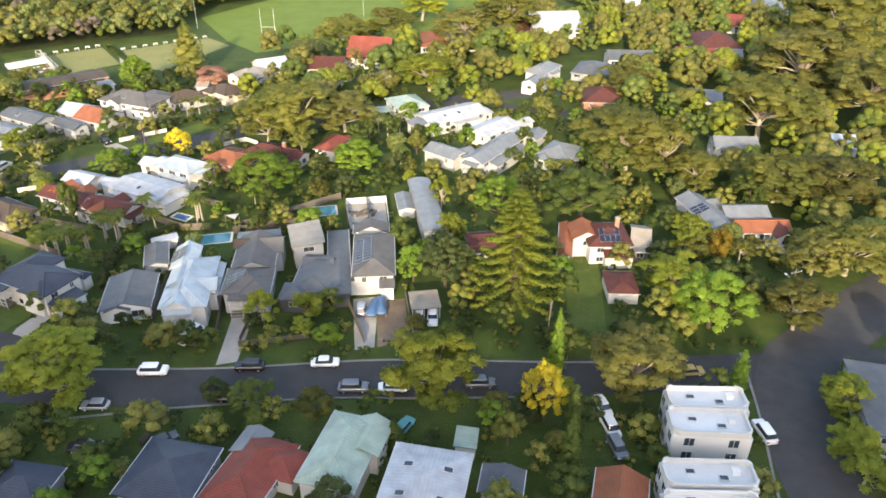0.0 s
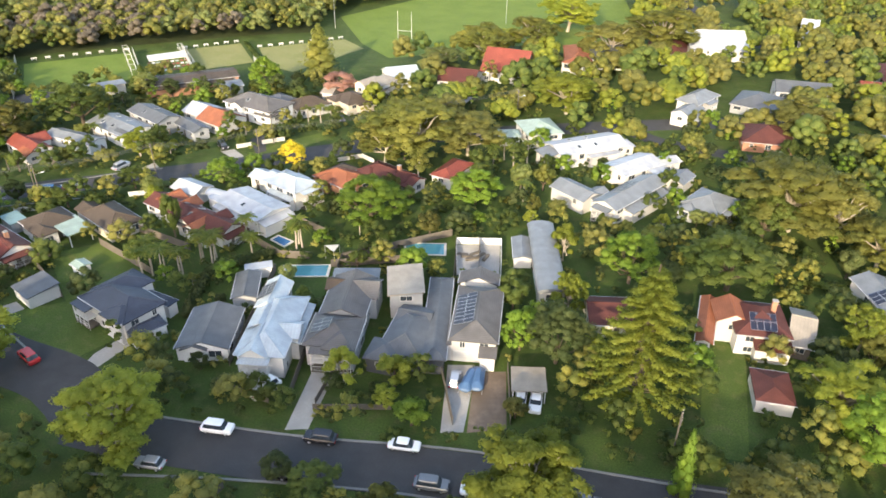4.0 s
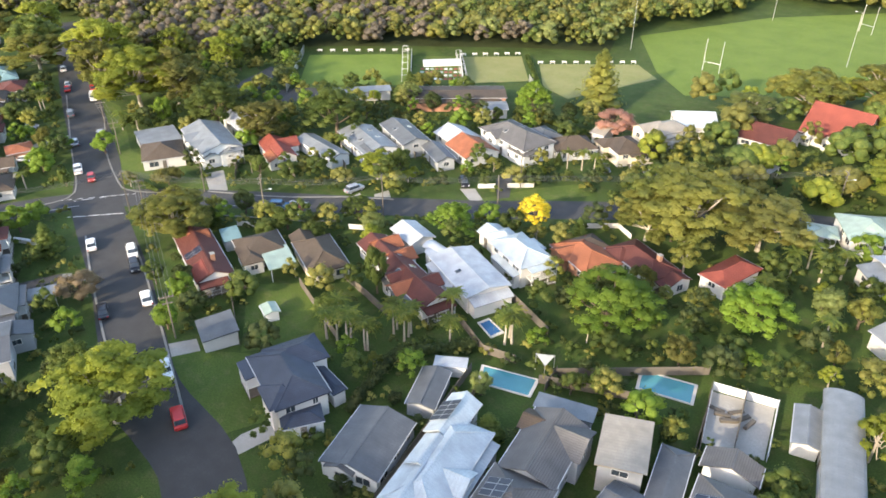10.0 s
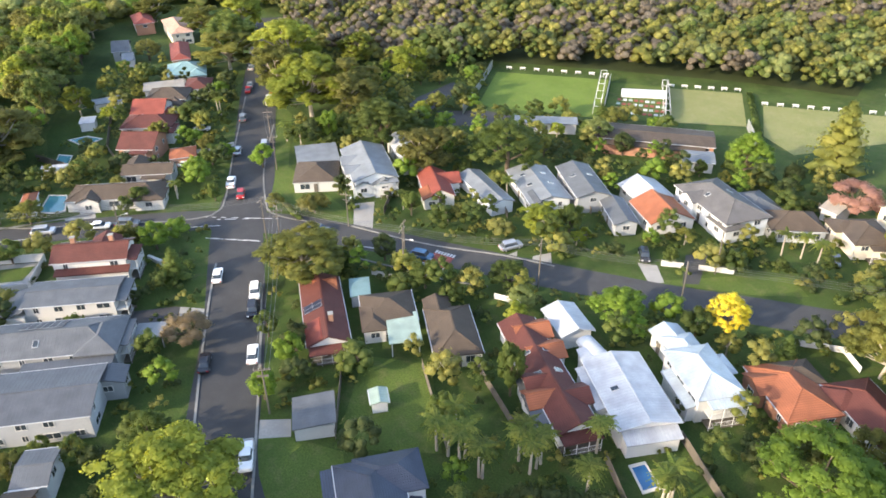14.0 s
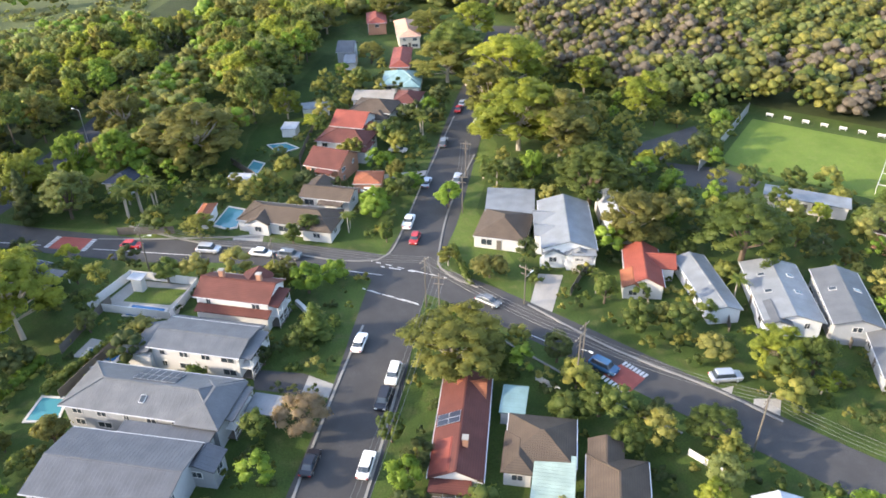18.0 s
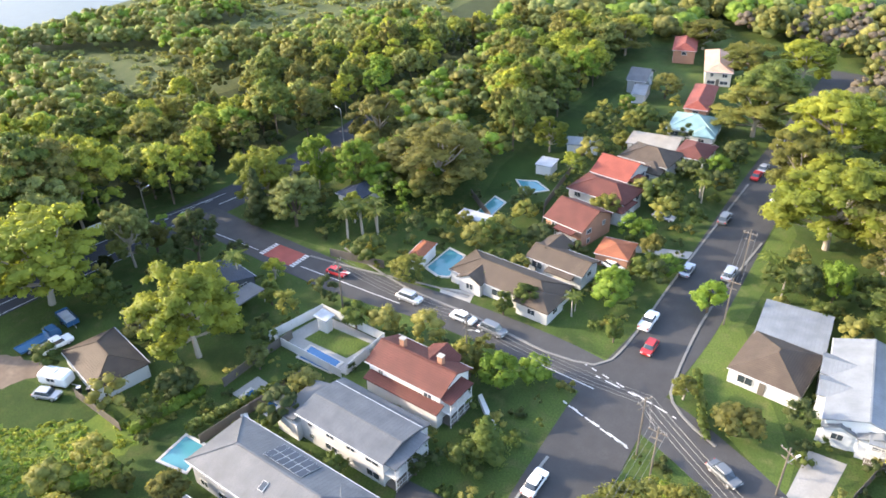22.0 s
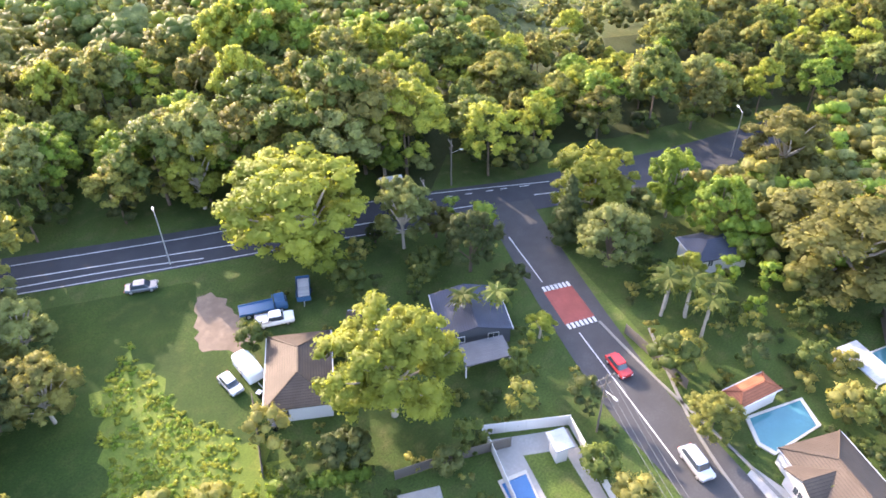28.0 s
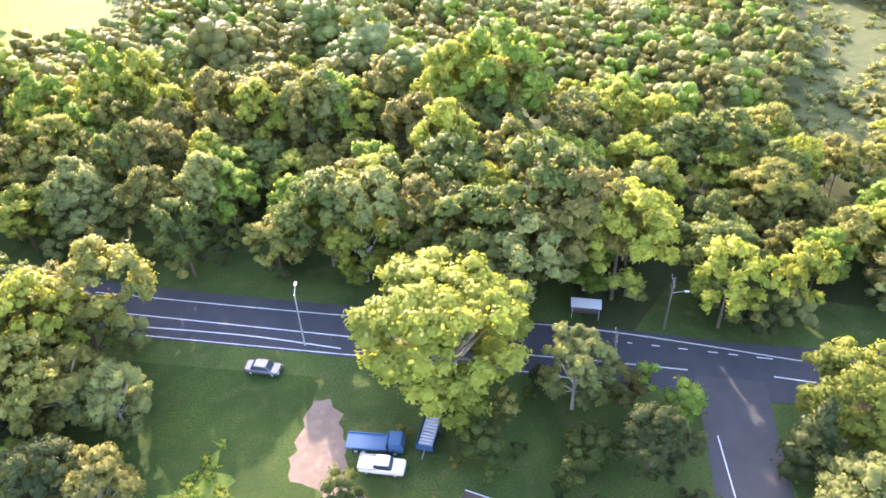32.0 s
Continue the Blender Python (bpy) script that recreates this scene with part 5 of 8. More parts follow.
def rink_mats(c0, c1, c2, c3):
    """Rows of small red, white and green mats laid out on the bowling rink, between four corners."""
    paints = [ROOFS["red"], WALLS["white"], ROOFS["green"], ROOFS["red"]]
    middle = ((c0[0] + c2[0]) / 2, (c0[1] + c2[1]) / 2)
    r = root("rink_mats", pose(middle[0], middle[1], 0.06), "rows of red, white and green mats on the bowling rink", "sports mat")
    turn = math.degrees(math.atan2(c1[1] - c0[1], c1[0] - c0[0]))
    for i in range(9):
        for j in range(4):
            u, v = (i + 0.5) / 9, (j + 0.5) / 4
            x = (c0[0] * (1 - u) + c1[0] * u) * (1 - v) + (c3[0] * (1 - u) + c2[0] * u) * v
            y = (c0[1] * (1 - u) + c1[1] * u) * (1 - v) + (c3[1] * (1 - u) + c2[1] * u) * v
            block("mat", paints[(i + j * 2) % 4], r, (-0.55, -0.75, 0, 0.55, 0.75, 0.12), m=pose(x - middle[0], y - middle[1], 0, 0, 0, turn))


def pergola(a, b):
    """A long open steel frame with a pale rail and posts, along the side of the green."""
    length = math.hypot(b[0] - a[0], b[1] - a[1])
    r = root("pergola", pose((a[0] + b[0]) / 2, (a[1] + b[1]) / 2, 0, 0, 0, math.degrees(math.atan2(b[1] - a[1], b[0] - a[0]))), "open white steel pergola beside the bowling green", "pergola", "pergolas beside the greens")
    half = length / 2
    for sy in (-0.9, 0.9):
        block("rail", WHITE, r, (-half, sy - 0.06, 2.2, half, sy + 0.06, 2.34))
        for k in range(6):
            x = -half + 0.1 + k * (length - 0.2) / 5
            block("post", WHITE, r, (x - 0.05, sy - 0.05, 0, x + 0.05, sy + 0.05, 2.2))
    for k in range(6):
        x = -half + 0.1 + k * (length - 0.2) / 5
        block("crossbar", WHITE, r, (x - 0.05, -0.9, 2.34, x + 0.05, 0.9, 2.44))

# ---- the place ----
road("road_main", [(-20, -75), (-80, -36), (-131, 1.5), (-159.5, 20.5), (-190, 40), (-206, 51), (-232, 65), (-256, 75)], 9.4, 0.03, "two-lane asphalt main road beside the bush", TARMAC)
road("road_cross", [(-200, 49), (-193, 60), (-184, 75), (-177, 88), (-172, 101), (-160, 122), (-147, 136), (-128, 148.5), (-105, 162), (-82, 176), (-62, 190), (-38, 205), (5, 222), (60, 240)], 8.2, 0.035, "grey asphalt residential street")
road("road_side", [(-62, 86), (-74, 94), (-91, 98), (-104.5, 105), (-122, 114.5), (-140, 123), (-152, 129), (-168, 139.5), (-183, 147.5), (-226, 170), (-300, 211)], 10.4, 0.04, "asphalt side street with parked cars")
road("road_front", [(-66, 86.5), (-59, 86), (-35, 86.5), (-10, 88.5), (20, 89.5), (52, 91.5), (100, 95), (180, 100)], 8.6, 0.045, "asphalt residential street in tree shade")
road("road_hill", [(50, -60), (50, 40), (51, 66), (52, 78), (57, 92), (66, 100), (90, 118), (150, 150)], 11, 0.05, "broad asphalt road climbing past the terraces")
road("road_lane", [(2, 221), (13, 220.5), (21, 215), (32, 211.5), (46, 207.5)], 5.6, 0.032, "short asphalt lane beside the white buildings")
road("road_far", [(95, 300), (60, 330), (45, 380), (30, 420)], 8, 0.03, "distant asphalt street")
house('two-storey white house with a dark blue-grey hip roof', -73.2, 110.4, 13.4, 8.3, -24.8, 4.37, 'hip', 'white', 'slate', pitch=22, wings=((-3.8, 2.6, 8.6, 6.6, 4.45, 'hip', 24, 90, None), (3.4, -2.0, 5.6, 5.6, 4.41, 'hip', 24, 90, None)), porch=((0, -4.2, 4.2),))
house('single-storey garage wing with a slate hip roof', -66.8, 106.6, 6.0, 3.7, 53.8, 2.51, 'hip', 'white', 'slate', pitch=18, garage=((0, 0.2, 4.8),))
house('side wing with a slate roof behind the white house', -69.5, 114.4, 8.1, 2.4, -15.8, 2.7, 'hip', 'white', 'slate', pitch=18)
house('low house with a plain grey sheet gable roof', -56.1, 108.5, 11.4, 8.7, -78.2, 2.6, 'gable', 'pale', 'steel', pitch=17, wings=((3.9, -1.2, 4.6, 4.4, 2.64, 'gable', 22, 0, None),))
shed('small grey granny flat behind the house', -56.0, 122.0, 8.6, 4.5, -71.9, 2.33, 'gable', 'grey', 'steel')
shed('white-roofed lean-to at the back fence', -56.7, 128.7, 2.5, 5.2, -63.0, 2.14, 'flat', 'pale', 'white')
house('two-storey white weatherboard house with a bright sheet roof', -45.2, 109.4, 16.6, 8.0, -83.0, 4.37, 'hip', 'white', 'bluewhite', pitch=24, cross=((1.2, 4.6, 1),), porch=((1, -0.6, 4.6),), wings=((5.2, -0.9, 7.2, 4.6, 4.5, 'gable', 33, 0, None), (-0.5, -1.7, 5.6, 4.2, 4.9, 'gable', 30, 0, None)), skirts=((2, 2.0, 11.0, 1.6, 3.4),))
house('rear gable wing of the white weatherboard house', -48.2, 117.0, 8.4, 4.6, 97.0, 4.75, 'gable', 'white', 'bluewhite', pitch=30, solar=-8)
house('two-storey house with a grey tiled hip roof and a balcony', -34.9, 110.0, 8.6, 8.6, -85.0, 4.37, 'hip', 'grey', 'grey', solar=6, porch=((1, 0.5, 6.5),), wings=((2.2, 1.6, 5.4, 5.6, 4.45, 'hip', 26, 90, None),))
house('rear wing with a grey ribbed gable roof', -35.7, 119.9, 12.4, 7.9, -84.5, 4.37, 'gable', 'grey', 'grey', pitch=22, cross=((-2.6, 6.4, 1),), wings=((-3.4, -2.2, 5.0, 4.2, 4.42, 'gable', 24, 90, 'brown'),))
house('low sheet-roofed extension behind the grey house', -37.5, 129.5, 3.2, 8.7, -78.5, 2.79, 'flat', 'grey', 'silver')
house('upper box of a dark house with a ribbed sheet roof', -27.2, 125.8, 9.5, 6.5, -73.9, 5.04, 'skillion', 'grey', 'tan')
house('dark single-storey house with charcoal hip roofs', -23.4, 113.6, 11.9, 7.4, 86.5, 3.16, 'hip', 'dark', 'steel', wings=((-5.2, 2.6, 5.6, 5.4, 3.0, 'hip', 22, 0, None), (4.6, 0.4, 6.0, 5.6, 3.2, 'gable', 20, 90, None)))
house('long dark wing with a charcoal sheet roof', -19.9, 119.2, 23.6, 4.2, -81.8, 3.2, 'hip', 'dark', 'steel', pitch=20)
house('two-storey white house with a brown-grey tile roof and solar panels', -13.2, 119.6, 15.8, 7.9, -85.6, 4.45, 'hip', 'white', 'grey', pitch=20, solar=16, garage=((1, -1.9, 2.6),), skirts=((1, 2.4, 2.9, 2.2, 2.9), (0, 5.0, 5.6, 1.2, 3.2)))
house('rear wing with a low grey roof beside the building site', -14.9, 132.2, 3.9, 7.4, -85.9, 2.98, 'gable', 'pale', 'grey')
shed('open carport with a pale flat roof', -3.2, 107.2, 5.6, 5.3, -81.8, 2.42, 'flat', 'white', 'tan', posts=True, name='carport', category='carport')
house('long white barrel-roofed hall', -3.6, 141.7, 25.3, 5.4, -79.9, 3.72, 'barrel', 'white', 'silver')
shed('small sheet-roofed shed next to the hall', -8.6, 146.2, 8.4, 3.8, -80.7, 2.33, 'gable', 'white', 'silver')
house('low brown-roofed house under the tall pine', 9.3, 127.7, 9.5, 8.6, 9.0, 2.7, 'gable', 'cream', 'maroon')
house('white two-storey house with a terracotta roof and solar panels', 32.9, 128.5, 9.0, 10.0, 2.4, 4.2, 'hip', 'white', 'maroon', solar=8, chimney=1, pitch=26, wings=((-4.2, 1.2, 6.4, 6.0, 4.3, 'gable', 28, 90, 'terracotta'),), skirts=((0, 1.4, 6.0, 2.2, 2.8),))
house('terracotta side wing of the white house', 24.7, 127.9, 13.8, 2.9, 80.7, 3.35, 'gable', 'white', 'terracotta')
house('brown sheet-roofed annex among the gardens', 40.2, 129.5, 4.1, 11.3, -12.0, 2.79, 'gable', 'timber', 'tan')
shed('garage with a dark hip roof and an open front', 33.0, 113.5, 5.8, 7.7, -1.4, 2.42, 'hip', 'white', 'maroon', name='garage', category='garage')
house('long grey sheet-roofed house', 56.6, 140.0, 15.3, 6.5, -76.2, 3.72, 'gable', 'white', 'silver', solar=6, wings=((-4.0, 3.4, 6.4, 5.0, 3.3, 'gable', 20, 90, None),))
house('low house with a pale grey roof', 64.9, 140.5, 10.0, 6.1, 2.8, 3.72, 'gable', 'white', 'silver')
house('white two-storey house with a rust-red roof', 65.9, 133.4, 11.6, 6.5, 1.8, 3.86, 'gable', 'white', 'terracotta', wings=((3.4, -2.6, 5.6, 4.6, 3.9, 'gable', 26, 90, 'maroon'),))
house('long white-roofed building among the gardens', 1.8, 199.3, 20.0, 9.6, 34.0, 3.9, 'gable', 'white', 'white', pitch=13, skylights=4, wings=((-9.4, -0.6, 6.0, 8.4, 3.3, 'gable', 12, 90, 'silver'), (9.8, -1.8, 4.6, 5.6, 3.2, 'skillion', 8, 0, None), (2.0, -5.0, 9.0, 3.0, 3.0, 'flat', 0, 0, None)))
house('white-roofed building with stepped gables', 13.3, 189.4, 13.6, 8.2, 47.0, 3.7, 'gable', 'white', 'white', pitch=15, wings=((8.2, -2.4, 8.4, 5.0, 3.4, 'gable', 17, -8, None), (3.2, -4.8, 5.0, 4.2, 3.2, 'skillion', 8, 0, None)))
house('white house with a long grey gable roof and solar panels', 12.4, 172.9, 20.0, 6.4, 56.0, 4.03, 'gable', 'white', 'silver', solar=-14, skirts=((0, 1.0, 15.0, 2.6, 2.9),), porch=((3, 0.0, 4.0),))
house('grey-roofed cottage among the gardens', 0.6, 172.6, 10.4, 6.6, -40.0, 3.35, 'gable', 'white', 'silver', wings=((3.4, 2.6, 6.0, 4.6, 3.1, 'gable', 22, 90, None),))
shed('small grey-roofed garage among the gardens', 24.4, 186.7, 7.2, 5.0, 62.0, 2.6, 'gable', 'white', 'silver', pitch=22)
house('white cottage with a pale hip roof', 29.9, 174.2, 10.6, 8.8, 58.0, 3.16, 'hip', 'white', 'silver', porch=((0, -0.8, 5),), wings=((-4.6, 2.2, 5.0, 4.4, 2.8, 'hip', 20, 0, None),))
house('white two-storey house with a grey hip roof', 33.0, 241.0, 13.4, 7.4, 56.0, 4.7, 'hip', 'white', 'silver', pitch=26, wings=((-9.6, -2.2, 10.0, 6.2, 3.6, 'gable', 24, 4, None),), porch=((0, 0.0, 5),))
house('white two-storey house half hidden by trees', 75.3, 177.7, 11.4, 8.8, -3.3, 4.37, 'gable', 'white', 'silver')
house('pale house above the slope', 102.4, 179.0, 8.7, 10.1, -6.5, 4.54, 'gable', 'white', 'bluewhite')
house('low grey-roofed house among trees', 81.3, 220.0, 9.3, 10.0, -10.8, 2.79, 'gable', 'pale', 'silver')
house('dark sheet-roofed shed among trees', 86.4, 209.2, 12.3, 8.3, 21.1, 2.79, 'gable', 'grey', 'steel')
house('low house with a dark flat roof', 65.9, 260.3, 16.6, 10.9, -1.9, 3.72, 'gable', 'white', 'steel')
house('house with a red sheet roof', 89.8, 262.2, 14.1, 13.9, -9.7, 3.72, 'gable', 'brick', 'red')
house('white house with a faded red roof', 102.7, 282.4, 18.0, 21.7, -2.6, 3.86, 'hip', 'white', 'maroon')
house('small white cottage among the gardens', 104.0, 266.1, 8.2, 12.1, -7.2, 2.79, 'gable', 'white', 'silver')
house('low dark-roofed bungalow among the gardens', 51.2, 247.7, 12.9, 15.1, -22.3, 2.79, 'hip', 'grey', 'steel')
house('dark brown-roofed bungalow among the gardens', 48.9, 219.7, 13.5, 14.0, -1.3, 2.79, 'hip', 'brick', 'maroon')
house('white flat-roofed house among the gardens', 44.2, 308.1, 21.1, 22.4, 7.1, 4.2, 'gable', 'white', 'white')
house('white house with a rust roof', 27.3, 298.1, 13.9, 21.2, -4.8, 4.2, 'hip', 'white', 'maroon')
house('grey-roofed house by the field', 6.0, 284.9, 13.4, 15.3, 7.4, 3.72, 'gable', 'white', 'steel')
house('orange-roofed house by the field', -4.4, 282.5, 9.5, 20.0, 5.7, 3.72, 'hip', 'brick', 'terracotta')
house('house with a red sheet roof far up the hill', 122.8, 316.5, 7.6, 15.5, -9.3, 3.26, 'gable', 'white', 'red')
house('pale house at the far end of the suburb', 147.1, 342.8, 15.5, 23.8, -15.0, 4.2, 'hip', 'white', 'silver')
house('white house near the far street', 83.1, 334.8, 6.6, 22.2, -13.1, 4.2, 'gable', 'white', 'white')
house('red-roofed house with white dormer windows', -26.3, 262.5, 15.5, 15.7, -8.5, 3.16, 'gable', 'white', 'red', pitch=38, cross=((-5, 2.6, -1), (0, 2.6, -1), (5, 2.6, -1)))
house('house with a rust-red roof and white walls', -40.0, 247.1, 12.4, 13.1, -5.1, 3.7, 'gable', 'white', 'maroon')
house('orange-roofed house beside a tall tree', -3.8, 276.1, 8.4, 14.0, -13.8, 3.72, 'hip', 'white', 'terracotta')
shed('open shelter with solar panels', -36.1, 228.3, 4.0, 7.8, -12.8, 2.33, 'flat', 'white', 'silver', posts=True, name='carport', category='carport')
house('pale green-roofed house with hip roofs', -11.1, 208.8, 10.1, 11.6, 24.9, 3.72, 'hip', 'white', 'green')
shed('small pale green-roofed garage', -18.6, 204.6, 5.9, 5.4, 14.7, 2.79, 'hip', 'white', 'green')
house('pale-blue-roofed house among the gardens', -59.5, 246.6, 10.7, 11.2, 31.0, 3.53, 'gable', 'white', 'bluewhite')
house('low brown-tiled house with a hip roof', -159.2, 152.0, 10.1, 11.1, 56.4, 2.6, 'hip', 'white', 'brown')
house('flat white sheet-roofed rear wing', -167.5, 156.8, 10.0, 11.1, 65.2, 2.7, 'flat', 'white', 'silver')
house('two-storey grey weatherboard house with white gables', -152.9, 161.9, 18.3, 10.0, -22.5, 4.2, 'gable', 'pale', 'silver', pitch=18, cross=((-2.5, 5, -1), (2.5, 4.5, -1)), garage=((1, -2.7, 4.8),), porch=((1, 2.6, 4),), wings=((7.4, 1.8, 5.2, 5.2, 3.3, 'gable', 24, 0, None), (7.0, -2.8, 4.6, 4.2, 3.0, 'gable', 24, 0, None)))
house('white sheet-roofed house among the gardens', -155.1, 173.8, 14.6, 5.9, -18.8, 3.86, 'gable', 'white', 'white')
house('small house with a red-orange gable roof', -137.0, 169.0, 12.4, 6.4, -26.8, 2.7, 'gable', 'white', 'red', pitch=28, wings=((-2.2, 2.8, 6.0, 5.4, 2.74, 'gable', 28, 90, None), (4.0, -2.0, 5.4, 4.0, 2.5, 'gable', 24, 0, 'terracotta')))
house('house with a grey sheet gable roof', -129.1, 176.5, 16.6, 5.5, -13.9, 2.7, 'gable', 'pale', 'silver', pitch=18)
house('light grey-roofed house with skylights', -122.2, 185.8, 16.9, 9.4, -25.1, 3.16, 'gable', 'pale', 'silver', pitch=15, skylights=4, wings=((6.4, -2.6, 6.0, 4.6, 3.0, 'gable', 20, 0, 'steel'),))
house('grey-roofed two-storey house among the gardens', -116.2, 193.3, 15.5, 7.5, -29.0, 4.03, 'gable', 'grey', 'steel', pitch=18, skylights=2)
house('narrow house with a red tiled front roof', -98.5, 197.8, 10.3, 9.8, -25.6, 2.7, 'gable', 'white', 'terracotta', pitch=25)
house('long sheet-roofed rear wing', -106.0, 202.3, 9.1, 8.7, -22.9, 2.79, 'gable', 'white', 'white')
house('grey lean-to beside the narrow house', -103.6, 190.5, 11.3, 5.2, -32.3, 2.79, 'gable', 'grey', 'steel')
house('large two-storey house with grey tiled hip roofs', -91.7, 208.0, 18.1, 10.6, -20.8, 4.37, 'hip', 'pale', 'grey', cross=((-3, 5, -1),), garage=((1, -1.0, 4.8),), skylights=2, wings=((6.4, -2.6, 6.4, 5.8, 3.2, 'hip', 24, 0, None),))
house('lower wing with a dark grey roof', -88.3, 215.3, 9.8, 8.3, -25.8, 2.7, 'hip', 'pale', 'steel')
house('cottage with a brown tiled pyramid roof', -79.2, 214.4, 10.7, 8.3, 46.7, 2.7, 'hip', 'white', 'brown', pitch=28)
house('house with brown hip roofs and white walls', -67.8, 219.7, 10.0, 8.6, -38.3, 3.53, 'hip', 'cream', 'brown', porch=((1, 0.7, 4),), wings=((2.6, 3.4, 6.0, 5.4, 3.2, 'hip', 24, 0, None), (-2.4, -3.0, 5.6, 5.2, 3.57, 'hip', 24, 90, None)))
house('two-storey cream house with a tan hip roof', -62.8, 233.4, 7.5, 11.8, -28.7, 4.7, 'hip', 'cream', 'tan', cross=((-2, 5, -1),), porch=((1, -2.3, 5),))
shed('white garage beside a flowering tree', -76.7, 226.9, 4.1, 6.5, -2.6, 2.79, 'gable', 'white', 'tan')
house('long low clubhouse with a grey-brown roof', -123.1, 227.0, 28.5, 10.4, 37.2, 3.5, 'gable', 'brick', 'brown', pitch=6, skirts=((0, 0.0, 24.0, 2.2, 2.7),))
house('white-fronted clubhouse wing among the gardens', -109.4, 225.6, 7.6, 6.8, 38.0, 2.8, 'gable', 'white', 'silver', pitch=8)
house('long flat white-roofed pavilion beside the bowling green', -147.6, 213.7, 16.4, 4.8, 46.0, 3.0, 'flat', 'white', 'silver')
house('narrow cottage with a red and brown gable roof', -112.0, 126.2, 18.7, 7.0, -25.1, 2.7, 'gable', 'white', 'maroon', pitch=25, chimney=1, solar=4, porch=((1, -0.6, 5),), wings=((6.2, -1.0, 5.6, 5.0, 2.74, 'gable', 25, 0, 'red'), (-7.0, 0.8, 4.2, 5.6, 2.74, 'gable', 25, 90, 'terracotta')))
house('house with a dark hip roof', -105.9, 134.9, 8.6, 9.0, -27.7, 2.79, 'hip', 'white', 'brown', pitch=24, wings=((2.4, -2.7, 7.0, 4.2, 2.75, 'hip', 24, 0, None),))
shed('green sheet-roofed verandah over a deck', -99.6, 133.6, 7.6, 5.2, -29.7, 3.0, 'flat', 'white', 'green', posts=True, name='verandah', category='verandah')
shed('teal sheet-roofed shed among the gardens', -114.3, 134.7, 5.6, 3.6, -29.7, 2.42, 'flat', 'grey', 'teal')
house('cottage with a brown tiled hip roof', -94.6, 139.6, 12.6, 7.7, -29.0, 2.6, 'hip', 'cream', 'brown', pitch=26, wings=((-5.6, -1.4, 7.0, 4.6, 2.6, 'gable', 24, 0, None),))
house('long house with orange and rust tiled gables', -78.2, 143.9, 25.3, 6.3, -23.4, 2.98, 'gable', 'white', 'maroon', wings=((-9.4, 1.4, 6.0, 5.0, 3.02, 'gable', 28, 90, 'terracotta'), (-4.2, 1.6, 6.0, 4.6, 3.02, 'gable', 28, 90, 'terracotta'), (5.2, -2.6, 5.0, 4.2, 3.02, 'gable', 28, 90, 'terracotta')), pitch=25, cross=((6, 4.5, 1), (2, 4.5, -1)), porch=((1, 0.0, 5.5),), skylights=4)
house('flat grey-roofed side wing', -74.6, 139.3, 9.9, 4.6, -27.1, 2.88, 'flat', 'grey', 'steel')
house('large house under a bright white sheet roof', -67.4, 149.8, 14.9, 9.0, -28.0, 3.7, 'gable', 'white', 'white', pitch=11, skylights=1, skirts=((1, 0.0, 8.0, 2.2, 2.7), (0, -2.0, 9.0, 1.6, 2.9)), wings=((-7.2, -2.4, 5.4, 4.0, 3.4, 'barrel', 0, 0, None),))
shed('white barrel-roofed garage among the gardens', -84.7, 155.6, 8.0, 5.8, -20.9, 2.98, 'gable', 'white', 'white', pitch=20)
shed('grey-roofed back porch among the gardens', -61.4, 146.6, 2.0, 7.4, -26.4, 2.6, 'flat', 'white', 'silver', posts=True, name='porch', category='porch')
house('white barrel-roofed link room', -76.7, 152.7, 5.0, 3.0, -14.0, 3.35, 'barrel', 'white', 'white')
house('two-storey house with a pale blue sheet roof and balcony', -62.7, 160.2, 11.2, 7.4, -27.0, 4.54, 'hip', 'white', 'bluewhite', porch=((1, 0.6, 5.5),), wings=((-6.4, 0.6, 6.6, 5.4, 3.6, 'hip', 24, 0, None), (-2.0, 3.4, 4.6, 4.4, 3.4, 'hip', 22, 90, None)), skirts=((0, 1.0, 8.0, 1.5, 2.8),))
house('low pale blue-roofed front wing', -71.5, 165.1, 5.2, 5.1, -21.1, 2.98, 'gable', 'white', 'bluewhite')
house('bungalow with an orange-brown tiled roof', -53.4, 168.8, 11.8, 8.6, -29.0, 2.7, 'hip', 'brick', 'terracotta', cross=((-2, 5, -1),), wings=((-3.2, 2.6, 6.4, 5.4, 2.74, 'hip', 24, 90, 'brown'),))
house('bungalow with a rust-brown tiled roof', -43.9, 173.4, 13.1, 7.6, -28.0, 2.7, 'hip', 'white', 'maroon', chimney=1, porch=((1, -0.6, 4),), wings=((6.6, 1.6, 4.2, 4.0, 2.5, 'hip', 20, 0, None), (-3.6, -2.2, 5.0, 5.0, 2.74, 'hip', 24, 90, None)))
house('small rust-roofed annex among the gardens', -36.3, 170.8, 2.4, 5.1, -25.8, 2.42, 'gable', 'white', 'maroon')
house('house with a bright red hip roof', -29.1, 178.5, 5.9, 11.2, -19.2, 2.98, 'hip', 'white', 'red')
shed('blue-grey sheet-roofed garage among the gardens', -92.7, 113.3, 6.4, 6.0, -28.1, 2.42, 'skillion', 'white', 'steel', name='garage', category='garage')
shed('small pale garden shed', -90.0, 122.3, 3.3, 2.7, -26.9, 1.95, 'gable', 'pale', 'green')
house('two-storey house with a rust-red gable roof and chimneys', -151.8, 101.2, 13.4, 7.5, 59.6, 4.75, 'gable', 'white', 'maroon', chimney=2, pitch=24, porch=((1, -1.0, 5),), cross=((1.6, 5.4, 1),), skirts=((0, 0.4, 13.0, 1.7, 2.9),))
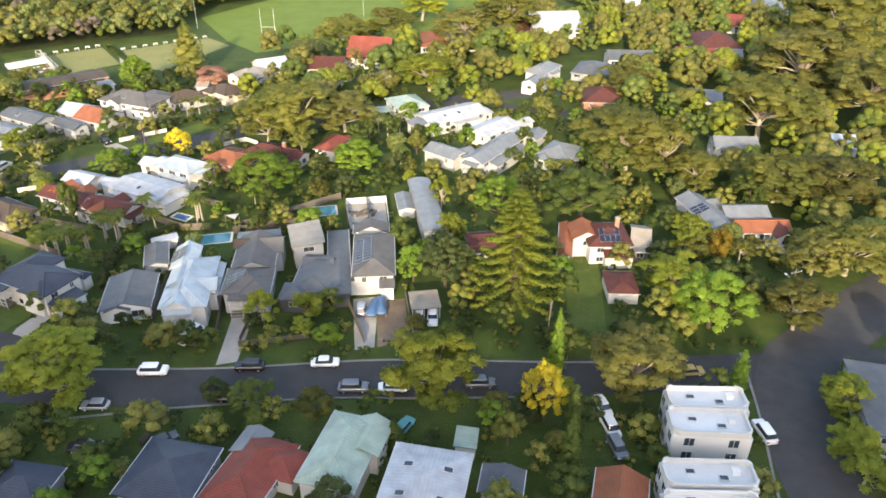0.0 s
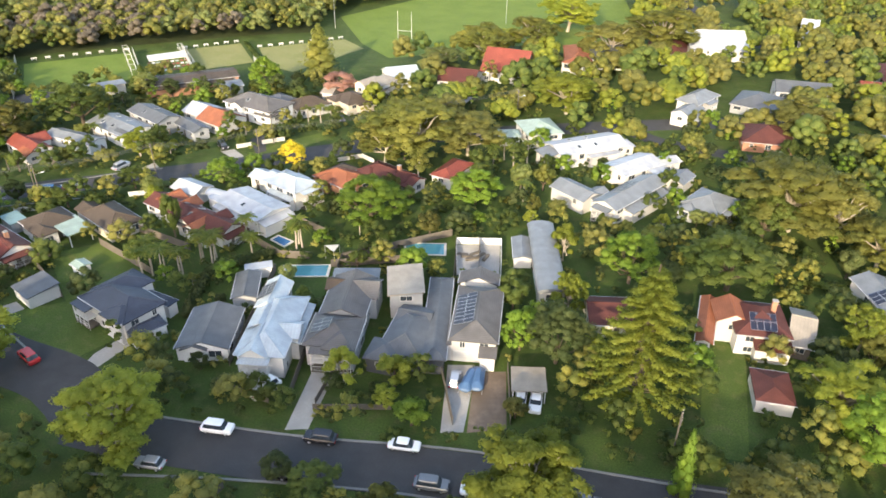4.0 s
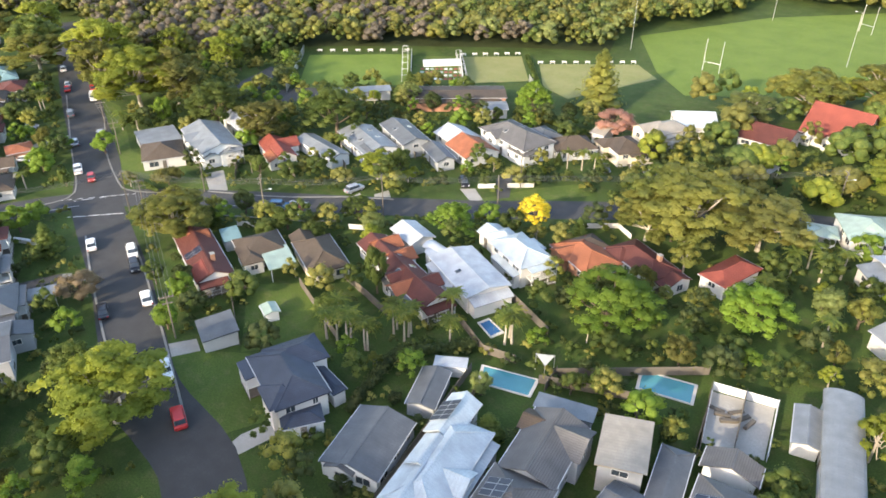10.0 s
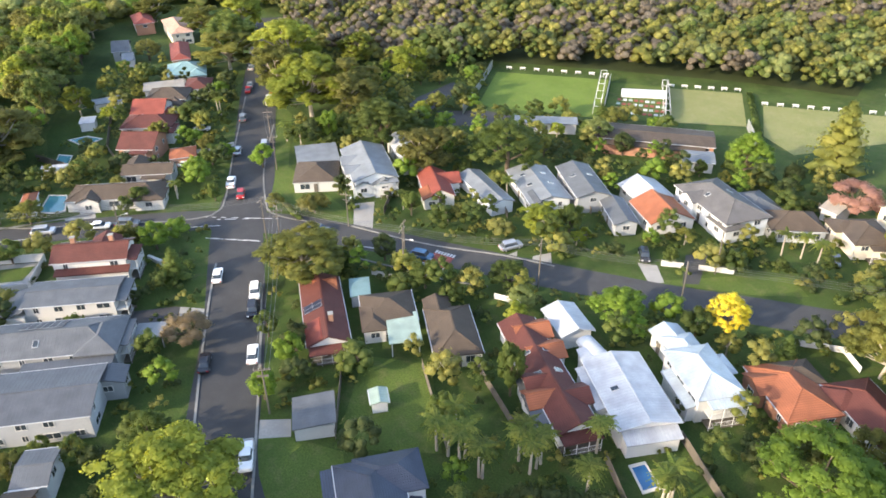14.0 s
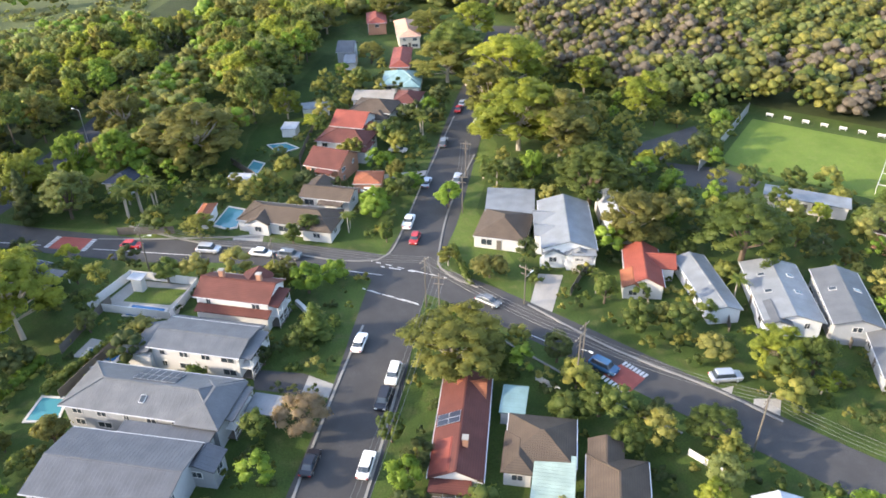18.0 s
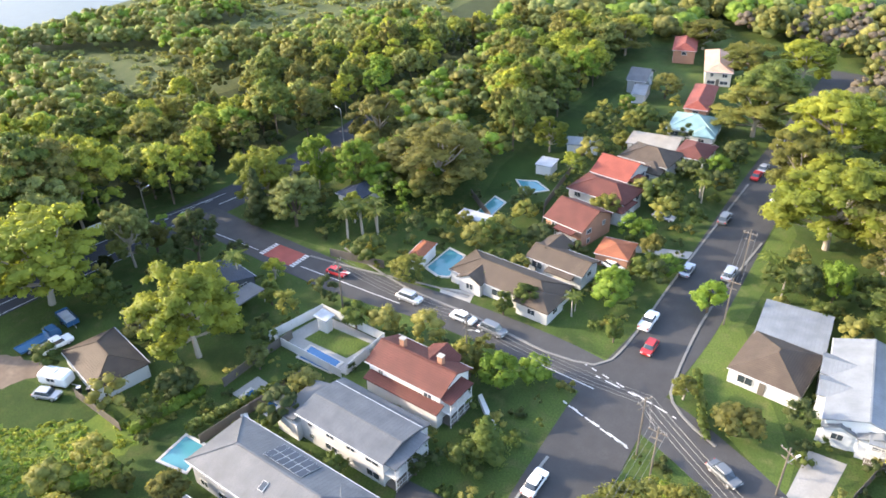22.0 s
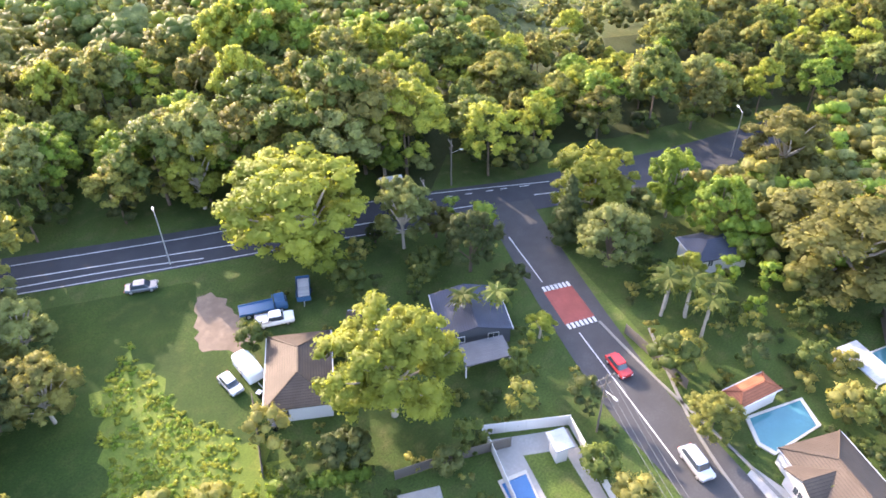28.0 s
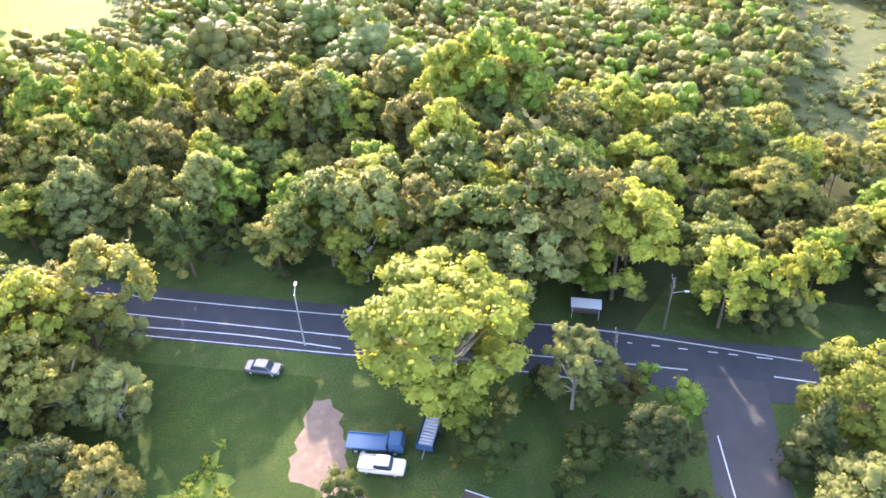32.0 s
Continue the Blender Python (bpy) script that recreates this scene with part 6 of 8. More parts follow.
house('two-storey white house with a pale grey sheet roof', -140.7, 94.8, 15.1, 7.6, 59.4, 4.5, 'gable', 'white', 'steel', pitch=10, porch=((1, 0.0, 6.4),), skirts=((2, 0.6, 15.6, 2.7, 3.1), (3, 0.5, 8.0, 4.2, 3.0)))
house('two-storey house with a long grey hip roof', -130.8, 87.4, 23.3, 9.2, 60.2, 4.2, 'hip', 'grey', 'steel', pitch=20, solar=-12, porch=((1, 0.4, 6.4),), skylights=1, wings=((9.0, -0.4, 6.4, 9.6, 4.24, 'hip', 22, 0, None),))
house('two-storey house with a wide grey gable roof', -118.1, 82.9, 18.5, 11.0, 61.5, 4.37, 'gable', 'grey', 'dark', pitch=10, wings=((3.0, 6.4, 13.0, 3.6, 3.7, 'flat', 0, 0, None), (9.4, 3.8, 4.0, 5.4, 3.4, 'gable', 16, 90, None)))
house('house with a pale grey sheet roof', -104.5, 80.4, 4.6, 6.4, 61.2, 3.72, 'gable', 'pale', 'steel', pitch=12)
house('brown-roofed house behind the gum tree', -99.9, 77.1, 4.1, 4.2, 61.4, 3.72, 'gable', 'brick', 'brown')
shed('flat grey carport roof on posts', -125.1, 101.8, 4.6, 3.8, 58.9, 2.42, 'flat', 'grey', 'silver', posts=True, name='carport', category='carport')
house('long low house with a brown tiled roof', -178.0, 113.3, 19.9, 8.1, 58.5, 2.6, 'hip', 'white', 'brown', cross=((-5, 5, -1),), garage=((0, -6.3, 5),), wings=((7.4, -2.4, 6.0, 6.6, 2.64, 'hip', 22, 90, None),))
house('low house with a brown roof and white walls', -184.0, 122.4, 11.5, 6.4, 57.5, 2.98, 'gable', 'white', 'brown', porch=((0, 1.7, 5),), wings=((-3.4, 2.6, 6.4, 5.2, 3.0, 'gable', 24, 90, None),))
house('brick house with a rust tiled gable roof', -198.3, 125.9, 9.1, 10.3, 50.2, 4.03, 'gable', 'brick', 'maroon', pitch=26, porch=((0, 1.2, 4),))
house('house with a red-brown hip roof', -210.3, 131.9, 13.2, 9.0, 56.1, 3.86, 'hip', 'white', 'maroon', wings=((4.4, -3.4, 6.4, 6.0, 3.2, 'hip', 24, 90, None),))
house('two-storey white house with a red and slate roof', -219.5, 135.7, 9.0, 10.1, 55.1, 4.03, 'gable', 'white', 'red', pitch=26, porch=((1, -1.6, 4),))
house('house with a brown hip roof and white walls', -228.0, 143.5, 11.7, 9.7, 57.1, 3.7, 'hip', 'white', 'brown', wings=((2.4, -4.4, 6.4, 6.0, 3.0, 'hip', 24, 90, None),))
house('house with a pale flat roof', -236.1, 145.1, 11.5, 7.7, 69.6, 3.72, 'flat', 'white', 'tan')
house('red-roofed house beside the pale roof', -231.6, 153.6, 7.7, 10.0, 60.8, 3.53, 'hip', 'white', 'maroon')
house('house with a teal sheet hip roof', -249.6, 157.1, 11.9, 11.9, 68.0, 2.79, 'hip', 'white', 'teal', wings=((3.0, -4.6, 7.0, 6.0, 2.8, 'hip', 22, 90, None),))
house('house with a steep red roof', -266.4, 161.6, 6.3, 20.4, 70.8, 3.72, 'hip', 'brick', 'red')
house('two-storey house with a pale pink tiled roof', -296.3, 172.1, 8.0, 22.3, 78.7, 4.2, 'hip', 'cream', 'pink')
house('house with an orange-red roof at the end of the street', -314.3, 165.6, 7.4, 15.9, 77.4, 4.2, 'hip', 'brick', 'red')
shed('orange-roofed garage among the gardens', -189.2, 132.2, 6.3, 6.5, 68.2, 2.42, 'hip', 'brick', 'terracotta', name='garage', category='garage')
shed('pool cabana with an orange tiled roof', -185.8, 97.1, 6.5, 3.0, -20.8, 2.6, 'hip', 'white', 'terracotta', name='cabana', category='cabana', pitch=22)
shed('small white pavilion in the walled court', -164.5, 84.3, 2.8, 2.2, 60.0, 2.9, 'flat', 'white', 'white', name='pavilion', category='pavilion')
house('dark-roofed house under the trees', -208.4, 81.3, 6.3, 9.1, 57.0, 2.98, 'hip', 'white', 'slate')
shed('white shade roof beside the pool', -199.7, 105.8, 6.6, 3.2, 64.1, 2.33, 'flat', 'white', 'white', posts=True, name='shade_roof', category='shade roof')
house('low cottage with a grey-brown hip roof', -152.1, 54.0, 12.3, 8.2, 50.8, 2.6, 'hip', 'white', 'brown')
house('low house with a faded brown roof behind the gum tree', -165.2, 55.6, 9.9, 3.6, -46.2, 2.6, 'gable', 'timber', 'brown')
house('low house with a dark charcoal roof', -173.9, 63.2, 8.6, 9.6, 52.6, 2.6, 'gable', 'dark', 'slate', pitch=14)
shed('flat grey sheet verandah roof', -169.7, 69.1, 3.8, 6.3, 58.2, 2.42, 'flat', 'white', 'steel', posts=True, name='verandah', category='verandah')
shed('small white shed at the meadow', -225.6, 120.3, 4.0, 4.6, 67.0, 2.42, 'flat', 'white', 'white')
shed('solar-panelled low shed by the meadow', -237.7, 129.0, 7.6, 4.7, 83.6, 2.42, 'flat', 'pale', 'silver')
house('grey-roofed house near the meadow', -283.3, 147.8, 5.8, 10.9, 68.9, 3.72, 'gable', 'grey', 'steel')
shed('pale shed roof near the meadow', -274.9, 147.1, 3.9, 9.5, 72.0, 2.6, 'gable', 'white', 'silver')
house('house with a pale green sheet roof', -13.0, 69.9, 13.4, 7.9, 74.9, 3.72, 'hip', 'white', 'green', pitch=22, wings=((3.2, -2.4, 6.6, 5.2, 3.76, 'gable', 26, 0, None),))
house('large house with a white sheet roof and skylights', -1.8, 64.5, 10.2, 10.3, 78.7, 4.7, 'hip', 'white', 'white', pitch=10, skylights=4)
house('house with a red tiled hip roof', -24.8, 66.9, 12.4, 8.0, 72.2, 2.79, 'hip', 'white', 'red', wings=((2.6, -3.2, 6.0, 5.6, 2.83, 'hip', 24, 90, None), (4.8, 2.6, 5.0, 4.2, 2.7, 'gable', 20, 0, 'silver')))
house('dark-roofed house in shade', -35.2, 66.6, 10.1, 10.3, 79.5, 3.16, 'hip', 'grey', 'slate')
house('grey sheet-roofed house among the gardens', 7.9, 65.7, 4.9, 5.7, 78.8, 2.79, 'gable', 'pale', 'steel', pitch=14)
house('house with a terracotta tiled gable roof', 22.8, 63.9, 6.9, 6.8, 74.4, 2.79, 'gable', 'brick', 'terracotta', pitch=24)
shed('small pale green garden shed', 3.5, 73.8, 4.0, 3.2, 82.5, 2.33, 'flat', 'white', 'green')
house('grey-roofed building behind the hedge', 65.3, 80.1, 16.8, 9.9, 77.0, 4.2, 'flat', 'grey', 'steel')
house('dark-roofed house at the end of the street', -53.0, 64.4, 6.7, 7.7, 81.0, 2.98, 'hip', 'grey', 'slate')
tree('gum', 'lime', -57.3, 83.0, 7.9, 12.1, 'on the grass verge beside the street')
tree('gum', 'lime', -1.0, 84.2, 8.0, 12.1, 'on the grass verge beside the street')
tree('gum', 'olive', 29.6, 86.9, 7.8, 10.6, 'on the grass verge beside the street')
tree('round', 'yellow', 14.9, 79.5, 3.6, 10.9)
tree('cone', 'bright', 18.0, 90.6, 1.8, 12.3)
tree('norfolk', 'lime', 12.7, 107.0, 7.8, 25.8)
tree('round', 'bright', 46.4, 102.9, 7.4, 10.9)
tree('gum', 'lime', 42.0, 110.3, 6.6, 10.6)
tree('gum', 'lime', 49.4, 128.6, 4.6, 9.1)
tree('round', 'orange', 54.3, 123.6, 3.0, 9.0)
tree('gum', 'olive', 60.9, 102.5, 6.2, 10.6)
tree('gum', 'gum', 78.3, 120.4, 9.2, 12.1)
tree('gum', 'olive', 70.9, 118.8, 6.0, 10.6)
tree('round', 'bright', -5.6, 116.9, 3.6, 8.1)
tree('gum', 'lime', 1.6, 128.7, 3.5, 9.1)
tree('round', 'dark', 0.5, 114.8, 6.0, 10.9)
tree('round', 'bright', 12.3, 141.4, 6.2, 10.9)
tree('round', 'green', 30.2, 143.0, 9.4, 11.8)
tree('gum', 'lime', -0.5, 146.7, 3.1, 9.1)
tree('round', 'green', 39.8, 164.7, 6.8, 10.9)
tree('gum', 'gum', 45.8, 169.6, 13.8, 15.2)
tree('gum', 'olive', 54.3, 166.8, 8.0, 13.7)
tree('round', 'lime', -23.4, 103.7, 3.4, 6.3)
tree('round', 'bright', -18.9, 96.3, 3.1, 5.1)
tree('round', 'green', -42.0, 96.6, 3.1, 5.1)
tree('shrub', 'green', -11.9, 132.2, 1.7, 2.1)
tree('gum', 'gum', -40.9, 189.5, 12.9, 13.7)
tree('gum', 'olive', -27.9, 193.8, 9.9, 12.1)
tree('gum', 'gum', -47.6, 184.6, 7.2, 12.1)
tree('round', 'bright', -41.9, 153.8, 8.9, 10.0)
tree('round', 'bright', -21.5, 167.0, 6.6, 8.1)
tree('round', 'yellow', -68.6, 176.2, 3.9, 7.2, 'on the grass verge beside the street')
tree('round', 'green', -71.1, 171.3, 3.0, 5.8, 'on the grass verge beside the street')
tree('round', 'bright', -81.6, 164.4, 5.0, 6.5, 'on the grass verge beside the street')
tree('round', 'green', -109.6, 145.5, 3.4, 5.8, 'on the grass verge beside the street')
tree('round', 'green', -100.3, 157.2, 4.0, 5.4, 'on the grass verge beside the street')
tree('gum', 'gum', -125.3, 129.8, 8.4, 10.6, 'on the grass verge beside the street')
tree('gum', 'lime', -89.4, 92.1, 9.4, 12.1, 'on the grass verge beside the street')
tree('bare', 'bare', -121.0, 106.2, 4.2, 5.9, 'on the grass verge beside the street')
tree('round', 'green', -164.9, 173.7, 9.1, 12.7)
tree('gum', 'olive', -147.2, 174.2, 7.4, 12.1)
tree('round', 'green', -135.9, 189.3, 9.4, 12.7)
tree('gum', 'sage', -133.1, 216.9, 4.3, 7.6)
tree('round', 'bright', -99.1, 229.0, 5.8, 10.9)
tree('cone', 'gum', -87.4, 247.7, 7.3, 17.2)
tree('bare', 'pink', -75.6, 231.5, 6.4, 7.3)
tree('gum', 'gum', -37.6, 278.0, 11.1, 13.7)
tree('gum', 'sage', -49.0, 260.5, 7.9, 9.1)
tree('gum', 'lime', -4.9, 230.4, 10.4, 10.6)
tree('round', 'green', -20.2, 253.4, 6.7, 9.0)
tree('gum', 'lime', -10.2, 326.6, 13.2, 13.7)
tree('gum', 'gum', -21.3, 294.7, 10.8, 13.7)
tree('round', 'lime', -43.2, 187.4, 4.9, 7.2)
tree('round', 'green', -79.7, 138.5, 2.6, 10.9)
tree('round', 'dark', -108.7, 119.0, 2.7, 5.4)
tree('round', 'green', -114.6, 117.1, 2.2, 5.4)
tree('round', 'green', -99.7, 93.1, 4.2, 9.0)
tree('round', 'bright', -101.6, 110.0, 2.7, 5.4, 'on the grass verge beside the street')
tree('round', 'bright', -106.0, 116.5, 2.8, 6.3)
tree('gum', 'lime', -109.5, 174.4, 4.7, 7.6)
tree('gum', 'lime', -195.6, 171.0, 12.4, 18.2)
tree('gum', 'olive', -187.8, 178.2, 10.2, 16.7)
tree('gum', 'gum', -210.9, 170.0, 8.4, 18.2)
tree('round', 'bright', -173.8, 145.5, 3.4, 6.3, 'on the grass verge beside the street')
tree('gum', 'lime', -224.1, 203.8, 6.4, 12.1)
tree('gum', 'lime', -204.8, 210.5, 6.8, 12.1)
tree('gum', 'sage', -212.5, 228.7, 6.6, 12.1)
tree('round', 'green', -255.5, 174.6, 10.4, 16.3)
tree('round', 'bright', -178.0, 166.3, 3.1, 9.0)
tree('gum', 'olive', -214.9, 97.1, 12.0, 15.2)
tree('gum', 'lime', -205.4, 61.6, 7.2, 13.7)
tree('round', 'sage', -197.0, 70.3, 6.0, 10.9)
tree('cone', 'dark', -197.5, 62.7, 3.3, 12.3)
tree('round', 'bright', -211.6, 80.3, 5.2, 12.7)
tree('gum', 'bright', -213.8, 70.8, 4.2, 13.7)
tree('gum', 'lime', -156.3, 66.4, 8.5, 17.0)
tree('round', 'dark', -182.6, 55.9, 4.7, 10.9)
tree('round', 'green', -172.4, 116.2, 2.8, 5.4)
tree('round', 'green', -170.8, 112.5, 2.1, 4.7)
tree('round', 'bright', -176.7, 130.9, 3.5, 6.3)
tree('round', 'green', -165.0, 129.7, 1.9, 4.7)
tree('gum', 'lime', -236.4, 121.1, 4.7, 9.1)
tree('round', 'green', -165.1, 89.2, 2.8, 5.4)
tree('round', 'bright', -153.1, 112.5, 3.4, 6.3)
tree('shrub', 'olive', -146.6, 143.9, 3.9, 4.0)
tree('round', 'gum', -179.3, 95.5, 3.6, 5.4)
tree('gum', 'sage', -180.0, 44.7, 4.6, 13.7)
tree('gum', 'olive', -235.0, 80.1, 7.3, 15.2)
tree('gum', 'olive', -124.8, 6.7, 6.9, 13.7)
tree('gum', 'sage', -131.0, 24.9, 5.0, 10.6)
tree('round', 'gum', -121.6, 33.3, 4.8, 9.0)
tree('gum', 'lime', -186.8, 20.4, 6.7, 13.7)
tree('gum', 'bright', -192.7, 27.5, 5.8, 13.7)
tree('gum', 'lime', -165.7, 12.3, 5.9, 13.7)
tree('gum', 'bright', -173.2, 12.3, 6.0, 13.7)
tree('gum', 'lime', -181.0, 16.2, 5.5, 13.7)
tree('gum', 'gum', -224.1, 28.8, 6.3, 13.7)
tree('gum', 'lime', -225.1, 18.9, 4.3, 10.6)
tree('gum', 'lime', -167.7, 35.6, 11.6, 19.0)
tree('gum', 'gum', -248.7, 170.9, 11.0, 13.7)
tree('gum', 'lime', -232.6, 184.7, 11.4, 18.2)
tree('gum', 'olive', -315.1, 147.0, 7.8, 10.6)
tree('gum', 'gum', -291.5, 179.6, 8.2, 12.1)
tree('round', 'green', -291.3, 136.4, 5.3, 9.0)
tree('gum', 'lime', -288.7, 194.2, 8.3, 13.7)
tree('round', 'olive', -274.8, 153.8, 4.7, 7.2)
tree('gum', 'gum', -322.7, 173.1, 8.2, 10.6)
tree('gum', 'gum', -126.2, 22.0, 6.0, 12.1)
tree('gum', 'olive', -128.5, 36.9, 4.7, 10.6)
tree('round', 'dark', -123.7, 33.2, 5.3, 10.9)
tree('round', 'green', -129.2, 12.7, 4.9, 10.9)
tree('round', 'dark', -54.5, 101.2, 1.8, 3.4)
tree('round', 'green', -28.3, 81.1, 3.9, 5.4)
tree('round', 'dark', -33.8, 82.8, 2.7, 4.5)
tree('gum', 'lime', 59.1, 81.3, 4.0, 7.6)
tree('gum', 'lime', 55.7, 71.7, 3.6, 7.6)
tree('gum', 'lime', 55.6, 67.2, 3.1, 6.1)
tree('round', 'green', 29.2, 70.4, 2.1, 4.5)
tree('cone', 'bright', 46.0, 87.3, 1.9, 7.4)
tree('cone', 'green', 17.3, 70.6, 1.9, 9.8)
tree('cone', 'green', 18.5, 76.0, 1.8, 9.8)
tree('round', 'dark', 13.0, 79.3, 3.4, 5.4)
tree('gum', 'olive', 8.1, 80.4, 2.7, 4.6)
tree('gum', 'olive', 7.0, 286.0, 12.5, 13.7)
tree('gum', 'gum', 25.4, 301.6, 14.4, 15.2)
tree('gum', 'olive', 57.3, 225.5, 9.4, 12.1)
tree('gum', 'gum', 86.8, 190.4, 15.4, 12.1)
tree('gum', 'olive', 114.0, 230.1, 18.5, 13.7)
tree('gum', 'gum', 142.9, 270.1, 21.8, 15.2)
tree('gum', 'olive', 124.5, 207.9, 15.6, 13.7)
tree('gum', 'gum', 76.5, 151.9, 10.0, 10.6)
tree('gum', 'olive', 88.1, 149.2, 10.8, 10.6)
tree('gum', 'gum', 60.3, 157.9, 7.1, 10.6)
tree('round', 'green', 69.8, 150.0, 6.3, 9.0)
palm(-74.7, 125.7, 7.0)
palm(-70.7, 125.3, 7.0)
palm(-70.3, 132.4, 7.0)
palm(-67.7, 132.9, 7.0)
palm(-64.4, 140.1, 7.0)
palm(-53.8, 141.5, 7.0)
palm(-42.7, 147.7, 4.0)
palm(-10.8, 169.1, 7.0)
palm(-75.7, 205.1, 6.0)
palm(-72.8, 207.0, 6.0)
palm(-69.6, 206.8, 6.0)
palm(-20.4, 187.4, 7.0)
palm(-18.3, 192.8, 7.0)
palm(-15.5, 189.2, 7.0)
palm(-12.4, 192.4, 7.0)
palm(-22.3, 175.1, 7.0)
palm(-53.5, 139.5, 7.0)
palm(-78.7, 127.3, 7.0)
palm(-78.1, 123.6, 7.0)
palm(-74.3, 124.5, 7.0)
palm(-69.9, 131.0, 7.0)
palm(-67.5, 131.9, 7.0)
palm(-60.3, 133.5, 7.0)
palm(-135.9, 159.4, 5.0)
palm(-214.8, 152.0, 7.0)
palm(-194.6, 84.3, 8.0)
palm(-192.4, 87.8, 8.0)
palm(-192.7, 81.7, 8.0)
palm(-184.3, 157.4, 6.0)
palm(-178.6, 158.4, 6.0)
palm(-171.2, 123.6, 5.0)
palm(-212.5, 151.9, 6.0)
palm(-173.1, 62.7, 7.0)
palm(-176.5, 65.6, 7.0)
palm(-194.3, 81.3, 8.0)
palm(-195.2, 84.0, 8.0)
palm(-196.1, 86.8, 8.0)
palm(-178.9, 109.5, 4.0)
palm(-172.7, 124.2, 4.0)
palm(-125.6, 179.8, 6.0)
palm(-52.6, 140.3, 7.0)
palm(-71.1, 125.1, 7.0)
palm(-67.4, 130.6, 7.0)
palm(-76.4, 124.2, 7.0)
# ---- lawns, paths and pools ----
slab('driveway', [(-36.4, 91.5), (-33.2, 92.4), (-33.4, 105.2), (-37.1, 105.4)], 0.03, CONCRETE, 'pale concrete driveway up to the grey house', 'driveway')
slab('driveway', [(-16.4, 110.6), (-12.4, 111.4), (-11.6, 105.3), (-11.3, 96.5), (-14.5, 95.7)], 0.03, CONCRETE, 'concrete driveway in front of the white house', 'driveway')
slab('forecourt', [(-11.9, 109.8), (-7.0, 111.0), (-5.3, 98.4), (-10.8, 96.5)], 0.022, EARTH, 'bare earth forecourt in front of the carport', 'forecourt')
slab('driveway', [(-75.6, 94.8), (-72.9, 93.4), (-70.8, 97.5), (-68.7, 104.3), (-71.4, 105.4), (-73.2, 100.8), (-73.1, 98.9)], 0.03, CONCRETE, 'curved pale concrete driveway beside the lawn', 'driveway')
slab('driveway', [(-98.5, 107.1), (-95.6, 111.0), (-92.6, 109.4), (-95.2, 105.5)], 0.03, CONCRETE, 'short concrete driveway to the garage', 'driveway')
slab('driveway', [(-144.8, 152.6), (-142.8, 156.6), (-133.0, 149.6), (-135.2, 146.4)], 0.03, CONCRETE, 'wide pale concrete driveway to the grey house', 'driveway')
slab('concrete_pad', [(-131.7, 108.8), (-127.9, 112.5), (-125.8, 110.8), (-128.4, 107.2)], 0.03, CONCRETE, 'concrete crossing by the carport', 'driveway')
slab('driveway', [(-194.4, 135.7), (-192.7, 147.1), (-190.2, 145.8), (-192.1, 135.1)], 0.03, CONCRETE, 'brick-edged driveway to the orange garage', 'driveway')
slab('driveway', [(-177.7, 101.5), (-177.0, 107.6), (-173.0, 106.6), (-173.4, 101.1)], 0.03, CONCRETE, 'concrete forecourt of the long low house', 'driveway')
slab('driveway', [(-108.5, 164.3), (-108.4, 166.9), (-105.3, 163.7), (-106.6, 162.3)], 0.03, CONCRETE, 'short driveway with a parked car', 'driveway')
slab('driveway', [(-105.2, 167.9), (-103.9, 171.5), (-99.5, 167.5), (-102.6, 165.5)], 0.03, CONCRETE, 'pale concrete driveway off the street', 'driveway')
slab('driveway', [(-87.1, 191.0), (-84.9, 195.1), (-79.6, 184.6), (-81.6, 182.4)], 0.03, ASPHALT, 'dark driveway of the large grey house', 'driveway')
slab('driveway', [(-91.1, 181.7), (-88.3, 183.8), (-83.9, 180.2), (-85.3, 177.7)], 0.03, CONCRETE, 'short driveway between white fences', 'driveway')
slab('yard', [(-136.0, 100.9), (-132.5, 108.0), (-130.2, 110.2), (-128.1, 106.8), (-131.3, 100.7)], 0.025, ASPHALT, 'dark paved yard beside the white house', 'yard')
slab('earth_patch', ragged([(-152.5, 30.0), (-154.4, 30.9), (-154.7, 33.8), (-153.6, 39.5), (-152.8, 44.2), (-150.2, 44.4), (-146.5, 39.1)], 0.45), 0.025, EARTH, 'bare earth vehicle track at the end of the meadow', 'earth patch')
slab('meadow', [(-128.1, 11.2), (-154.2, 27.1), (-147.3, 38.6), (-149.1, 42.2), (-145.2, 55.8), (-139.3, 66.0), (-116.9, 40.8)], 0.018, MEADOW, 'rough meadow of long green grass, its tree shade put into a darker colour', 'meadow')
slab('meadow', [(-211.2, 106.5), (-227.3, 109.8), (-247.3, 119.0), (-290.7, 141.4), (-286.6, 144.1), (-258.6, 133.8), (-229.9, 124.2), (-220.6, 117.3)], 0.018, MEADOW, 'narrow grass paddock behind the houses', 'meadow')
slab('verge', [(-157.0, 139.0), (-173.6, 148.0), (-212.0, 169.0), (-200.3, 167.4), (-170.6, 150.5), (-142.1, 150.1), (-136.7, 147.4), (-146.4, 142.8)], 0.02, LAWN, 'mown grass verge at the corner', 'verge')
slab('verge', [(-173.7, 106.2), (-160.8, 128.7), (-159.1, 124.9), (-170.7, 107.5)], 0.02, LAWN, 'sunlit grass verge along the street', 'verge')
slab('verge', [(-196.1, 63.0), (-185.2, 87.5), (-181.8, 86.2), (-187.1, 75.5), (-191.9, 66.4)], 0.02, LAWN, 'sunlit grass verge along the street', 'verge')
slab('lawn', [(-98.0, 106.0), (-85.7, 113.6), (-71.7, 105.6), (-76.7, 97.1)], 0.02, LAWN, 'shaded front lawn beside the dark-roofed house', 'lawn')
